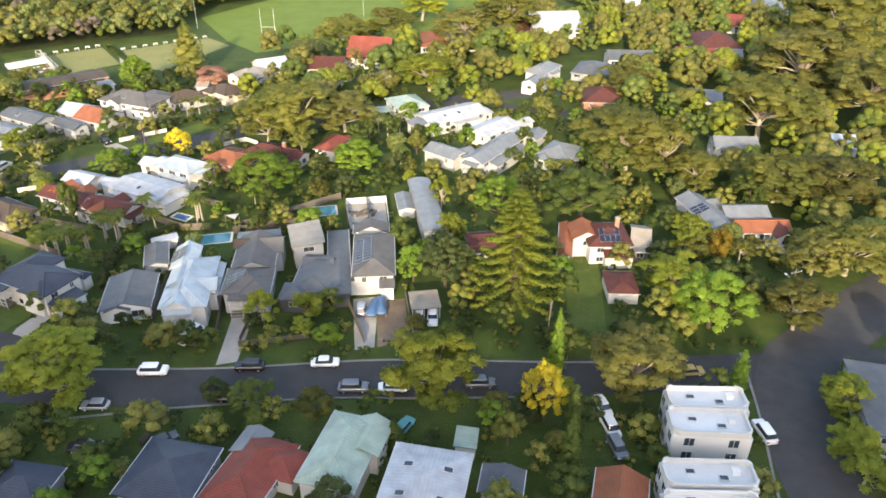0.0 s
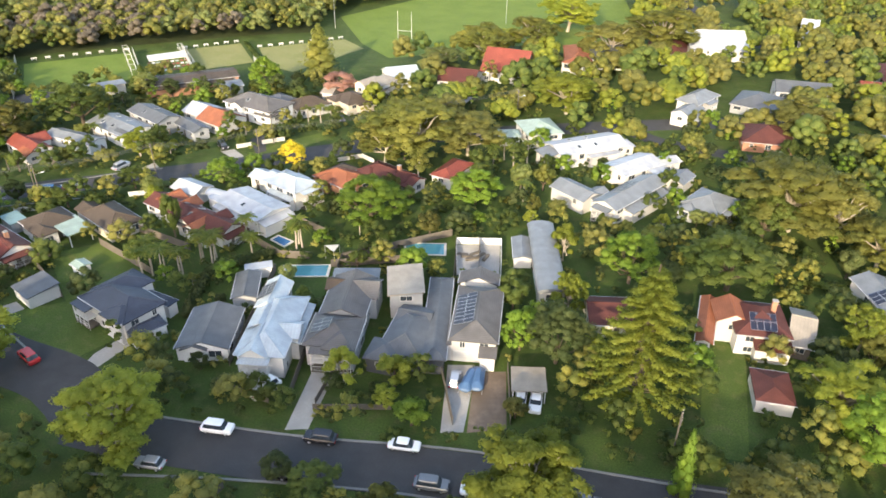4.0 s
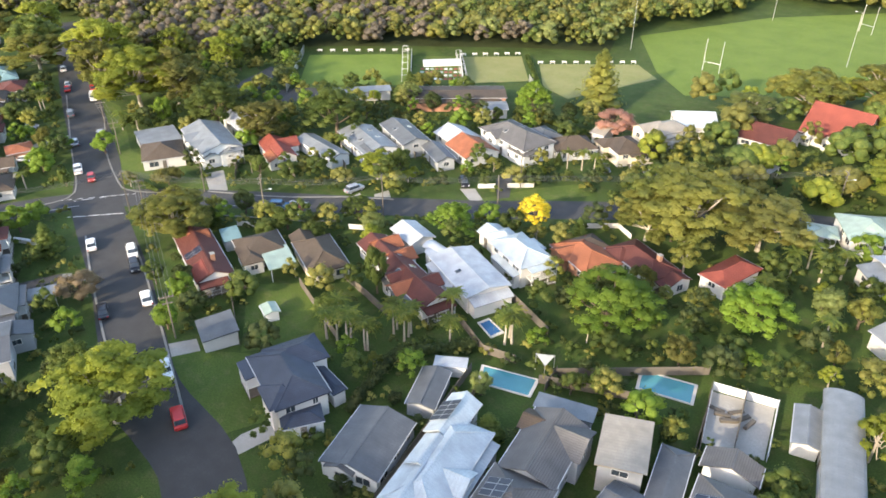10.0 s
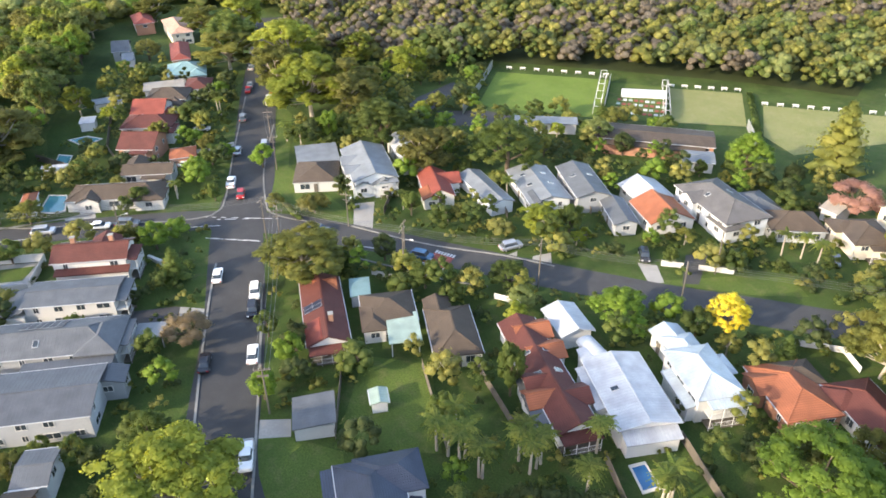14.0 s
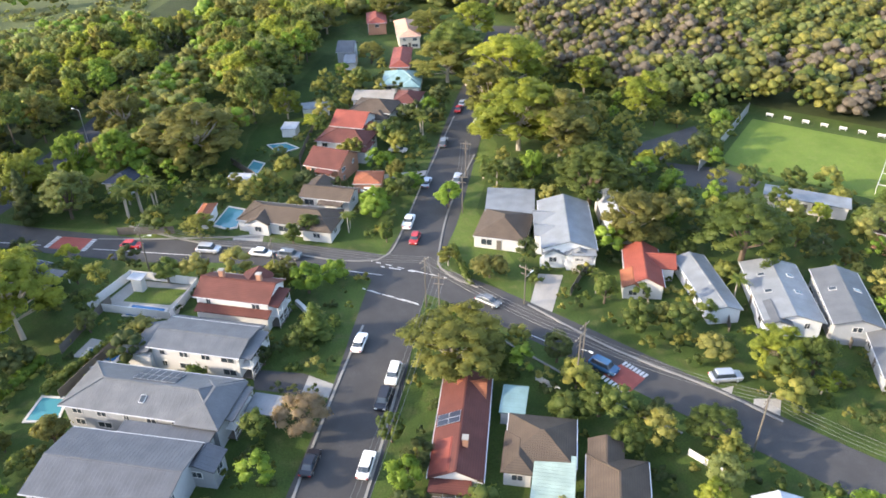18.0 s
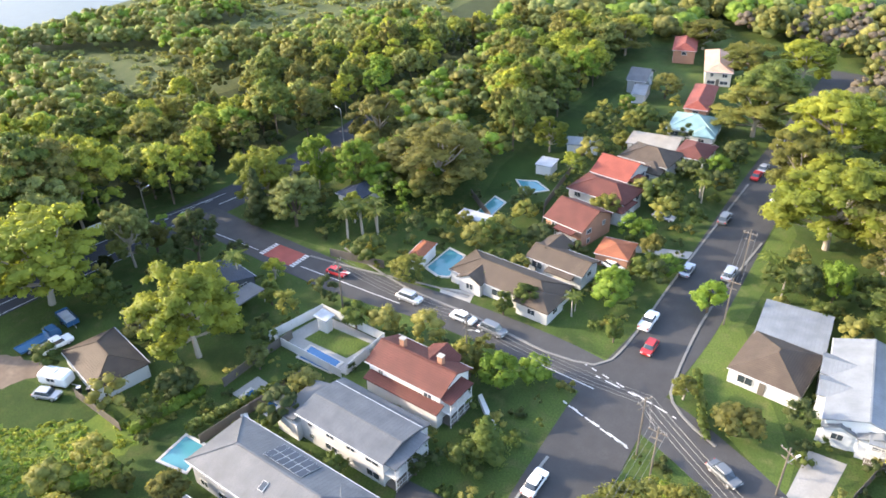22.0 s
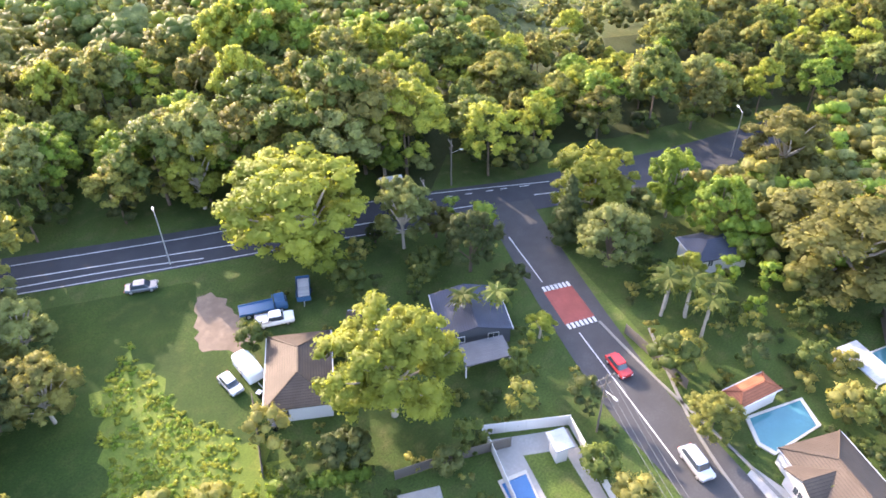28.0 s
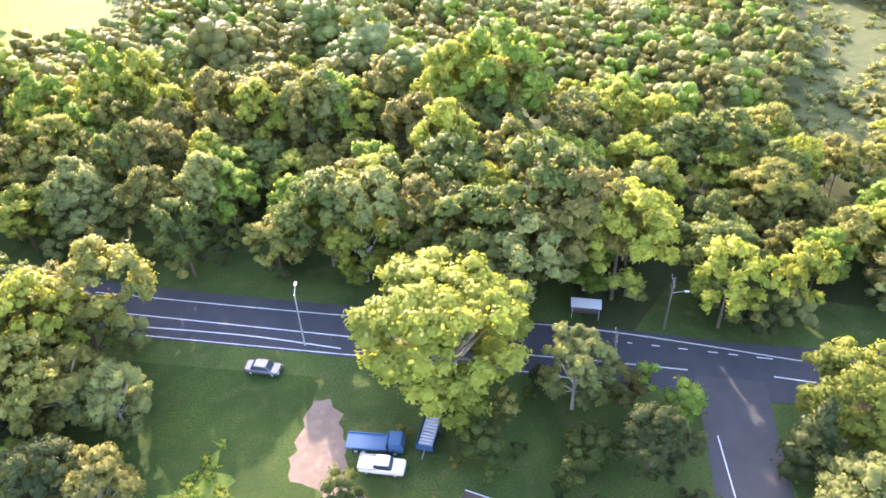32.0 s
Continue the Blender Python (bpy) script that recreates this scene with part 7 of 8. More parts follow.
slab('lawn', [(-100.8, 126.7), (-92.4, 133.7), (-77.2, 123.8), (-87.0, 113.0)], 0.02, LAWN, 'back lawn with a small shed', 'lawn')
slab('lawn', [(-153.1, 88.1), (-156.1, 93.9), (-154.1, 98.9), (-149.6, 95.6)], 0.02, LAWN, 'small clipped lawn by the pool', 'lawn')
slab('lawn', [(-161.9, 81.4), (-165.6, 84.3), (-161.6, 92.2), (-157.8, 89.2)], 0.02, LAWN, 'small clipped lawn inside white walls', 'lawn')
slab('pool_terrace', [(-161.0, 77.2), (-168.4, 83.0), (-162.2, 93.9), (-154.1, 89.9)], 0.012, CONCRETE, 'pale paved court inside white walls', 'terrace')
slab('pool_terrace', [(-148.7, 74.3), (-152.7, 76.9), (-147.5, 84.7), (-144.1, 83.5)], 0.012, CONCRETE, 'pale paving round the pool', 'terrace')
slab('lawn', [(25.2, 129.8), (31.0, 123.3), (28.2, 99.4), (21.4, 99.3)], 0.02, LAWN, 'sunlit strip of lawn beside the path', 'lawn')
slab('lawn', [(-86.4, 177.4), (-70.9, 190.0), (-65.2, 196.3), (-70.4, 199.5), (-76.8, 192.6)], 0.02, LAWN, 'front lawns along the street', 'lawn')
swimming_pool([(-53.2, 132.9), (-45.0, 134.9), (-44.3, 131.1), (-51.7, 129.4)], WATER)
swimming_pool([(-32.4, 146.4), (-24.7, 147.9), (-23.9, 143.7), (-31.4, 142.4)], WATER)
swimming_pool([(-203.7, 105.3), (-212.2, 109.2), (-209.6, 111.4), (-201.2, 107.7)], WATER)
swimming_pool([(-220.5, 113.8), (-220.0, 118.0), (-216.2, 120.4), (-214.4, 115.8)], WATER)
swimming_pool([(-183.8, 98.3), (-190.5, 101.7), (-188.0, 104.6), (-181.3, 102.5), (-181.3, 100.7)], WATER)
swimming_pool([(-157.3, 81.9), (-160.1, 83.1), (-156.8, 88.5), (-154.5, 87.3)], DEEPWATER)
swimming_pool([(-147.9, 76.2), (-149.8, 77.0), (-146.9, 81.8), (-145.1, 80.6)], DEEPWATER)
swimming_pool([(-135.8, 69.4), (-140.1, 71.1), (-138.6, 74.3), (-134.3, 73.6)], WATER)
swimming_pool([(-59.7, 141.7), (-59.0, 143.5), (-55.6, 142.0), (-56.4, 139.9)], DEEPWATER)
# ---- sports ground ----
slab('sports_field', [(-107.8, 328.1), (-86.3, 289.9), (-71.0, 273.3), (-49.6, 286.7), (-23.5, 303.1), (5.9, 284.6), (19.7, 330.3), (6.4, 466.0), (-74.5, 386.3)], 0.02, FIELD, 'broad bright green sports field', 'sports field')
slab('bowling_green', [(-172.7, 211.8), (-191.6, 236.0), (-163.9, 257.6), (-144.3, 231.3)], 0.05, FIELD, 'flat green bowling lawn', 'bowling green')
slab('play_court', [(-161.8, 256.5), (-149.2, 265.3), (-131.6, 242.6), (-144.1, 232.8)], 0.05, LAWN, 'bowling rink with red and green markers', 'bowling green')
slab('bowling_green', [(-147.3, 265.8), (-131.1, 278.6), (-115.9, 257.1), (-130.5, 243.7)], 0.05, DRYGREEN, 'dry yellow bowling lawn', 'bowling green')
slab('bowling_green', [(-121.7, 274.6), (-94.4, 293.7), (-83.5, 283.1), (-98.3, 249.7), (-109.5, 254.7)], 0.05, DRYGREEN, 'dry yellow bowling lawn', 'bowling green')
bench(-191.2, 240.9, 37)
bench(-187.7, 243.6, 37)
bench(-184.1, 246.3, 37)
bench(-180.6, 249.0, 37)
bench(-177.1, 251.6, 37)
bench(-173.7, 254.3, 37)
bench(-170.2, 256.9, 37)
bench(-166.8, 259.6, 37)
bench(-147.6, 267.0, 37)
bench(-144.6, 269.5, 37)
bench(-141.7, 271.9, 37)
bench(-138.7, 274.3, 37)
bench(-135.8, 276.7, 37)
bench(-132.9, 279.1, 37)
bench(-121.5, 274.8, 37)
bench(-118.2, 277.3, 37)
bench(-115.0, 279.7, 37)
bench(-111.8, 282.1, 37)
bench(-108.7, 284.5, 37)
bench(-105.5, 286.9, 37)
bench(-102.4, 289.2, 37)
bench(-99.2, 291.6, 37)
bench(-96.1, 293.9, 37)
slab('rink_cover', [(-154.2, 252.0), (-144.6, 260.9), (-142.1, 257.5), (-151.5, 248.7)], 1.2, WHITE, 'long white shade canopy over the rink', 'canopy')
rink_mats((-152.1, 247.8), (-140.5, 255.9), (-133.1, 244.7), (-144.4, 236.5))
pergola((-166.4, 258.1), (-146.9, 232.7))
pergola((-148.6, 265.2), (-132.7, 245.1))
slab('garden_wall', [(-150.5, 109.7), (-150.9, 110.2), (-145.1, 112.4), (-144.6, 111.8)], 0.85, WHITE, 'low white rendered wall on the corner lawn', 'garden wall')
goal_posts(-72.0, 300.5, -3.8)
goal_posts(-38.8, 383.3, -29.5)
street_lamp(-103.6, 309.2, 18, 200, "tall floodlight mast beside the field")
street_lamp(-36.4, 333.1, 18, 200, "tall floodlight mast beside the field")
street_lamp(-9.9, 387.3, 18, 200, "tall floodlight mast beside the field")
street_lamp(-73.1, 382.5, 18, 200, "tall floodlight mast beside the field")
# ---- humps, lines, kerbs ----
road_hump([(-186.0, 66.8), (-189.8, 69.0), (-186.6, 75.0), (-182.5, 72.9)])
road_hump([(-112.3, 152.1), (-116.9, 150.3), (-118.1, 154.0), (-114.1, 155.7)])
stripe([(-151.2, 121.6), (-143.5, 129.2)], width=0.2, dash=1.4, gap=1.0)
stripe([(-156.9, 126.5), (-150.8, 135.1)], width=0.2, dash=1.5, gap=1.2)
stripe([(-159.1, 118.0), (-154.1, 126.0)], width=0.16)
stripe([(-159.6, 124.9), (-149.1, 136.7)], width=0.18, dash=1.2, gap=1.0)
stripe([(-151.3, 121.6), (-143.0, 130.0)], width=0.2, dash=1.2, gap=0.8)
stripe([(-182.5, 75.2), (-172.5, 95.0)], width=0.15)
stripe([(-192.9, 55.1), (-187.6, 65.4)], width=0.15)
stripe([(-130.9, 142.8), (-126.2, 146.2)], width=0.15)
stripe([(-131.2, 3.1), (-159.8, 22.0), (-177.4, 33.6), (-188.6, 40.7), (-196.2, 45.7)], width=0.16)
stripe([(-129.3, -2.4), (-161.1, 18.2), (-186.5, 32.6), (-210.0, 50.6)], width=0.14)
stripe([(-131.6, 7.8), (-157.5, 24.3), (-176.1, 36.1), (-186.5, 43.8)], width=0.14)
stripe([(-192.2, 38.6), (-208.7, 50.0)], width=0.14, dash=1.2, gap=2.2)
stripe([(-205.0, 51.1), (-208.9, 54.0)], width=0.16)
stripe([(-134.1, 7.6), (-147.3, 15.8), (-158.0, 23.5)], width=0.16)
stripe([(-150.4, 122.3), (-143.1, 129.6)], width=0.2, dash=1.4, gap=1.0)
kerb([(-81.7, 98.0), (-98.6, 107.2), (-116.3, 116.5), (-129.3, 123.0)])
kerb([(-88.9, 93.0), (-110.5, 103.4), (-128.8, 112.7), (-140.8, 119.3)])
kerb([(-189.4, 81.8), (-177.7, 94.8), (-169.7, 108.0), (-161.7, 119.4), (-159.3, 126.4), (-160.7, 129.1), (-168.1, 133.8), (-185.3, 143.0), (-221.7, 163.5)])
kerb([(-196.8, 160.0), (-174.4, 146.0), (-157.6, 138.0), (-152.3, 136.7), (-147.3, 138.8), (-144.4, 140.9)])
kerb([(-62.2, 89.9), (-34.6, 90.7), (-10.0, 93.1), (20.1, 93.0), (37.7, 93.6)])
kerb([(-59.2, 78.2), (-41.3, 81.2), (-19.0, 83.8), (-1.8, 84.1), (19.8, 84.9)])
kerb([(-186.1, 76.0), (-182.1, 86.8), (-178.3, 99.0), (-175.5, 106.6)])
kerb([(-136.8, 147.0), (-121.7, 154.6), (-108.7, 163.8), (-100.1, 168.6)])
kerb([(-129.1, 139.5), (-119.0, 144.8), (-108.8, 150.2), (-102.9, 154.5)])
kerb([(49.6, 95.9), (47.2, 80.6), (44.5, 67.8), (44.0, 65.0)])
# ---- poles and wires ----
power_pole(-115.7, 145.1, 10, -60, True)
power_pole(-142.1, 130.6, 10, -55, False)
power_pole(-156.8, 107.6, 10, -20, True)
power_pole(-170.2, 85.8, 10, -20, True)
power_pole(-137.2, 146.5, 8, 30, True)
power_pole(-97.0, 161.3, 10, -60, False)
power_pole(-76.9, 175.0, 10, -60, False)
power_pole(-98.5, 109.1, 9, 60, False)
power_pole(-98.7, 109.2, 9, 60, False)
power_pole(17.6, 97.4, 9, 80, False)
power_pole(60.9, 106.6, 10, 20, True)
power_pole(-198.0, 38.5, 9, 60, True)
power_pole(-186.0, 153.8, 9, 60, False)
power_pole(-170.8, 147.5, 9, 60, False)
power_pole(-119.0, 147.7, 9, -60, False)
power_pole(-138.2, 131.7, 9, 60, False)
power_pole(-79.8, 189.7, 9, -60, False)
power_pole(-186.2, 43.3, 9, 60, False)
power_pole(-18.6, 223.1, 9, -60, True)
cable(3, 2)
cable(2, 1)
cable(1, 0)
cable(0, 5)
cable(5, 6)
cable(6, 18)
cable(1, 15)
cable(7, 8)
cable(7, 15)
cable(13, 12)
street_lamp(-153.9, 20.9, 9.0, 250)
street_lamp(-238.4, 70.6, 9.0, 230)
# ---- fences, walls, hedges ----
fence([(-161.0, 76.1), (-168.9, 82.8), (-162.2, 94.3)], high=1.8, material=WHITE, label="white rendered garden wall", name="garden_wall")
fence([(-162.2, 94.3), (-154.0, 90.0)], high=1.8, material=WHITE, label="white rendered garden wall", name="garden_wall")
fence([(-160.6, 77.2), (-153.4, 89.4)], high=1.6, material=WHITE, label="white rendered wall between two pools", name="garden_wall")
fence([(-87.8, 184.3), (-84.6, 186.8)], high=1.2, material=WHITE, label="low white front fence")
fence([(-82.5, 188.5), (-77.6, 192.3)], high=1.2, material=WHITE, label="low white front fence")
fence([(-99.4, 153.0), (-94.8, 155.3)], high=1.2, material=WHITE, label="low white front fence")
fence([(-119.3, 140.4), (-115.3, 142.4)], high=1.2, material=WHITE, label="low white front fence")
fence([(-60.6, 181.3), (-54.0, 186.1), (-50.1, 183.4)], high=1.2, material=WHITE, label="low white front fence")
fence([(-51.3, 128.2), (-49.7, 121.7)])
fence([(-43.1, 137.9), (-42.7, 133.2)])
fence([(-13.1, 97.6), (-17.8, 110.7), (-19.7, 135.1), (-22.4, 148.5)])
fence([(-4.9, 99.5), (-6.9, 111.6)])
fence([(-26.7, 132.6), (-31.4, 139.2), (-44.5, 134.5)])
fence([(-33.9, 96.3), (-22.5, 98.8)], high=1.1)
fence([(-33.6, 105.7), (-34.0, 97.4)], high=1.1)
fence([(-50.2, 98.5), (-40.7, 96.1)], high=1.1)
fence([(-50.4, 102.9), (-54.3, 130.9)])
fence([(-40.7, 115.5), (-38.2, 98.1)])
fence([(-88.4, 114.0), (-101.7, 123.4), (-99.2, 126.2)])
fence([(-92.8, 132.2), (-76.7, 124.4)])
fence([(-62.6, 139.9), (-55.2, 135.6), (-49.5, 136.4)])
fence([(-58.8, 150.9), (-48.8, 145.7)])
fence([(-74.0, 134.2), (-94.2, 140.8)])
fence([(-43.6, 136.9), (-23.7, 151.7)])
fence([(-21.3, 142.5), (-18.6, 123.5)])
fence([(-186.5, 79.8), (-183.0, 90.6)])
fence([(-150.0, 72.8), (-155.3, 75.5), (-162.0, 79.6)])
fence([(-146.1, 52.2), (-140.3, 61.9)])
fence([(-143.3, 76.7), (-151.1, 83.4)])
fence([(-139.0, 73.7), (-153.8, 84.4)])
fence([(-212.4, 104.2), (-202.1, 108.8)])
fence([(-181.5, 117.6), (-208.2, 119.7), (-242.2, 131.7)])
fence([(-136.6, 154.9), (-148.7, 167.0)])
fence([(-125.4, 163.3), (-145.7, 175.0)])
fence([(-119.1, 174.1), (-134.1, 183.0)])
fence([(-109.2, 188.8), (-124.5, 198.2)])
fence([(-81.3, 209.7), (-91.9, 220.3)])
fence([(-70.2, 216.4), (-80.8, 228.1)])
fence([(-11.7, 79.2), (-13.4, 73.1)])
fence([(-42.0, 73.8), (-40.1, 80.0)], high=1.2)
hedge([(-140.7, 71.5), (-150.7, 81.5)])
hedge([(-63.5, 112.8), (-65.3, 125.2)], wide=2, high=2.5, leaf="dark")
hedge([(-64.4, 118.6), (-65.4, 126.7), (-56.2, 135.7)], wide=2.2, high=2.6, leaf="dark")
hedge([(-85.9, 197.5), (-77.4, 193.5)], wide=2, high=1.6)
hedge([(-104.2, 230.1), (-80.9, 225.8)], wide=2, high=2.2)
hedge([(64.7, 91.1), (58.1, 69.0)], wide=2.5, high=3, leaf="lime")
hedge([(-140.1, 64.4), (-148.5, 70.9)], wide=2, high=2.2, leaf="bright")
hedge([(-128.5, 58.4), (-132.6, 65.7)], wide=3, high=3, leaf="bright")
hedge([(51.9, 146.8), (44.3, 147.4)], wide=2)
hedge([(-158.4, 141.0), (-144.7, 139.7)], wide=1.2, high=1.2)
# ---- cars ----
car('sedan', 'white', -18.8, 91.8, 2)
car('suv', 'white', -45.6, 89.3, 2)
car('suv', 'black', -30.6, 90.6, 182)
car('suv', 'grey', -13.6, 85.8, 2)
car('sedan', 'white', -7.5, 86.0, 2)
car('hatch', 'silver', -51.4, 81.3, 182)
car('suv', 'grey', 6.0, 87.1, 2)
car('sedan', 'black', -31.7, 83.5, 2)
car('sedan', 'gold', 39.5, 90.5, 5)
car('hatch', 'silver', -14.5, 106.8, 92, 'on a driveway')
car('hatch', 'teal', -5.4, 77.5, 60, 'on a driveway')
car('sedan', 'white', 24.1, 82.3, -78, 'on a driveway')
car('suv', 'white', 24.4, 77.9, -78, 'on a driveway')
car('suv', 'grey', 24.6, 73.9, -78, 'on a driveway')
car('suv', 'white', 46.4, 77.1, 98)
car('hatch', 'white', -4.0, 105.1, 90, 'under the carport')
car('ute', 'white', -1.7, 104.5, -90, 'beside the carport')
car('sedan', 'black', -49.5, 73.1, 5, 'on a driveway')
car('hatch', 'grey', -38.9, 74.3, 40, 'on a driveway')
car('sedan', 'white', -136.0, 117.6, 152)
car('suv', 'white', -127.1, 120.8, -28)
car('suv', 'black', -122.4, 118.0, -28)
car('sedan', 'white', -111.4, 112.8, 152)
car('sedan', 'black', -114.2, 106.0, 152)
car('ute', 'white', -92.6, 102.8, -28)
car('suv', 'red', -82.3, 97.4, 152)
car('ute', 'white', -170.1, 135.7, 152)
car('hatch', 'red', -163.5, 135.0, -28)
car('sedan', 'silver', -185.7, 144.4, 152)
car('suv', 'grey', -205.0, 154.9, 152)
car('van', 'white', -212.0, 166.3, 152)
car('suv', 'red', -219.4, 171.1, 152)
car('sedan', 'red', -225.2, 166.0, 152)
car('sedan', 'silver', -229.1, 168.5, 152)
car('sedan', 'white', -244.4, 176.1, 152)
car('suv', 'silver', -184.9, 151.4, 152)
car('sedan', 'silver', -205.1, 143.2, 60, 'on a driveway')
car('suv', 'silver', -173.5, 96.6, 62)
car('sedan', 'white', -168.7, 106.1, 60)
car('suv', 'grey', -165.9, 111.0, 58)
car('hatch', 'red', -180.4, 82.5, 65)
car('suv', 'blue', -118.0, 150.9, 30)
car('sedan', 'grey', -139.4, 140.8, 34)
car('suv', 'silver', -109.9, 166.5, 75, 'on a driveway')
car('suv', 'black', -91.5, 184.0, -45, 'on a driveway')
car('sedan', 'white', -186.2, 131.4, 40, 'beside the garage')
car('ute', 'white', -156.6, 43.0, 148, 'in the yard beside the meadow')
car('hatch', 'silver', -145.8, 48.0, 85, 'on the meadow grass')
car('sedan', 'grey', -148.0, 23.0, 146, 'parked beside the main road')
car('van', 'white', -42.3, 98.3, 60, 'in the front garden')
car('sedan', 'silver', -57.8, 214.4, 40, 'on a driveway')
car('sedan', 'grey', -68.0, 210.5, -60, 'on a driveway')
slab('far_field', [(-114.2, -98.2), (-134.2, -90.6), (-139.8, -110.8), (-144.4, -164.8), (-61.6, -210.2), (-77.4, -116.5)], 0.02, FIELD, 'bright sunlit grass field beyond the bush', 'field')
# ---- townhouses, boats, odds and ends ----
terrace_unit(37.6, 78.6, 11.0, 4.3, -0.7, 5.6)
terrace_unit(36.5, 73.9, 10.6, 4.9, -3.2, 5.6)
terrace_unit(33.7, 64.7, 11.4, 4.3, -1.3, 5.6)
terrace_unit(32.6, 60.3, 11.4, 2.9, -1.2, 5.6)
covered_boat(-12.2, 106.6, 80)
covered_boat(-11.0, 107.2, 95)
flat_truck(-157.0, 40.0, 150)
cage_trailer(-163.0, 41.3, 53)
caravan(-148.6, 48.0, 82)
bus_shelter(-189.9, 32.0, 147)
shade_sail([(-46.4, 137.0), (-44.1, 138.9), (-44.0, 135.4)])
garden_chair(-74.3, 139.1, 20)
garden_chair(-72.5, 138.7, 32)
garden_chair(-72.3, 137.1, 25)
garden_table(-72.8, 138.3, 20)
garden_table(-143.6, 78.2, 30)
slab('site_floor', [(-22.1, 148.2), (-13.4, 150.1), (-12.0, 138.8), (-20.1, 137.1)], 0.06, CONCRETE, 'bare concrete floor of a building site', 'floor slab')
fence([(-20.0, 136.8), (-22.2, 148.6), (-13.2, 150.2), (-11.7, 138.5)], high=1.6, material=WALLS["pale"], label="unfinished pale wall of the building site", name="site_wall")
fence([(-17.6, 149.2), (-15.9, 138.1)], high=2.2, material=TIMBER, label="timber stud frame on the building site", name="stud_frame")
tagged(block("timber_pile", TIMBER, None, (-1.2, -0.3, 0.06, 1.2, 0.3, 0.3), m=pose(-20.4, 144.7, 0, 0, 0, 0)), "stack of sawn timber on the site", "timber", "building materials")
tagged(block("timber_pile", TIMBER, None, (-1.2, -0.3, 0.06, 1.2, 0.3, 0.4), m=pose(-19.3, 144.0, 0, 0, 0, 15)), "stack of sawn timber on the site", "timber", "building materials")
tagged(block("timber_pile", TIMBER, None, (-1.2, -0.3, 0.06, 1.2, 0.3, 0.5), m=pose(-18.2, 143.2, 0, 0, 0, 30)), "stack of sawn timber on the site", "timber", "building materials")
tagged(block("timber_pile", TIMBER, None, (-1.2, -0.3, 0.06, 1.2, 0.3, 0.3), m=pose(-17.8, 145.7, 0, 0, 0, 45)), "stack of sawn timber on the site", "timber", "building materials")
tagged(block("timber_pile", TIMBER, None, (-1.2, -0.3, 0.06, 1.2, 0.3, 0.4), m=pose(-16.6, 144.9, 0, 0, 0, 60)), "stack of sawn timber on the site", "timber", "building materials")
tagged(block("timber_pile", TIMBER, None, (-1.2, -0.3, 0.06, 1.2, 0.3, 0.5), m=pose(-15.5, 144.2, 0, 0, 0, 75)), "stack of sawn timber on the site", "timber", "building materials")
slab('forest_floor', [(-186.6, -41.4), (-199.9, 3.3), (-185.9, 41.7), (-205.0, 31.2), (-230.4, 51.1), (-256.0, 63.5), (-310.7, 103.6), (-363.3, 140.4), (-438.2, 119.5), (-411.7, -91.5), (-389.8, -265.4)], 0.012, FLOOR, 'leaf-littered woodland floor', 'woodland floor')
slab('forest_floor', [(-255.0, 225.2), (-218.2, 218.9), (-201.1, 242.2), (-168.7, 266.2), (-132.5, 290.0), (-108.4, 301.8), (-117.5, 332.9), (-110.6, 381.8), (-140.4, 461.3), (-312.3, 275.9)], 0.012, FLOOR, 'leaf-littered bushland floor', 'bushland floor')
slab('car_park', [(-177, 200), (-169, 211), (-161, 214), (-156, 206), (-166, 197)], 0.022, ASPHALT, 'asphalt forecourt of the bowling club', 'car park')
slab('car_park', [(-187.7, 196.9), (-193.1, 219.3), (-187.0, 217.4), (-175.3, 194.6)], 0.025, ASPHALT, 'small asphalt car park by the greens', 'car park')
fence([(-170.3, 204.3), (-182.0, 220.1), (-196.2, 238.2)], high=2.6, material=STEEL, label="pale mesh fence beside the bowling green", name="mesh_fence")
fence([(-143.8, 231.8), (-162.8, 257.1)], high=2.6, material=STEEL, label="pale mesh fence beside the bowling green", name="mesh_fence")
fence([(-130.9, 242.0), (-147.9, 265.1)], high=2.6, material=STEEL, label="pale mesh fence beside the bowling green", name="mesh_fence")
fence([(-115.2, 256.0), (-105.3, 244.9)], high=2.6, material=STEEL, label="pale mesh fence beside the bowling green", name="mesh_fence")
hedge([(-128.5, 278.4), (-103.5, 244.1)], wide=1.6, high=1.2)
bin_box(-147.2, 52.1, 20, "white")
bin_box(-147.1, 53.7, 20, "grey")
bin_box(-149.1, 54.6, 20, "white")
bin_box(-148.7, 56.2, 20, "teal")
bin_box(-146.4, 56.7, 20, "white")
bin_box(-145.4, 57.5, 20, "grey")
# ---- bushland round the suburb, and what fills the gardens ----
CLEARED = [(-134, 9), (-160, 24), (-190, 44), (-204, 55), (-215, 66), (-206, 95), (-214, 108), (-241, 119), (-276, 135), (-320, 147), (-345, 185), (-300, 215), (-272, 196), (-227, 204), (-212, 219), (-196, 230), (-199, 240), (-166, 265), (-130, 288), (-107, 300), (-112, 335), (-74, 388), (-9, 450), (120, 450), (260, 380), (260, 60), (60, -30), (-60, -30), (-100, 60), (-122, 52), (-131, 34), (-136, 24)]
draw = np.random.default_rng(11)


def scatter(x0, x1, y0, y1, step, test):
    spots = []
    for gy in np.arange(y0, y1, step):
        for gx in np.arange(x0, x1, step):
            px, py = gx + draw.uniform(-0.45, 0.45) * step, gy + draw.uniform(-0.45, 0.45) * step
            if test(px, py):
                spots.append((px, py))
    return spots


clear_patches = [poly for poly in open_ground if poly not in floors]


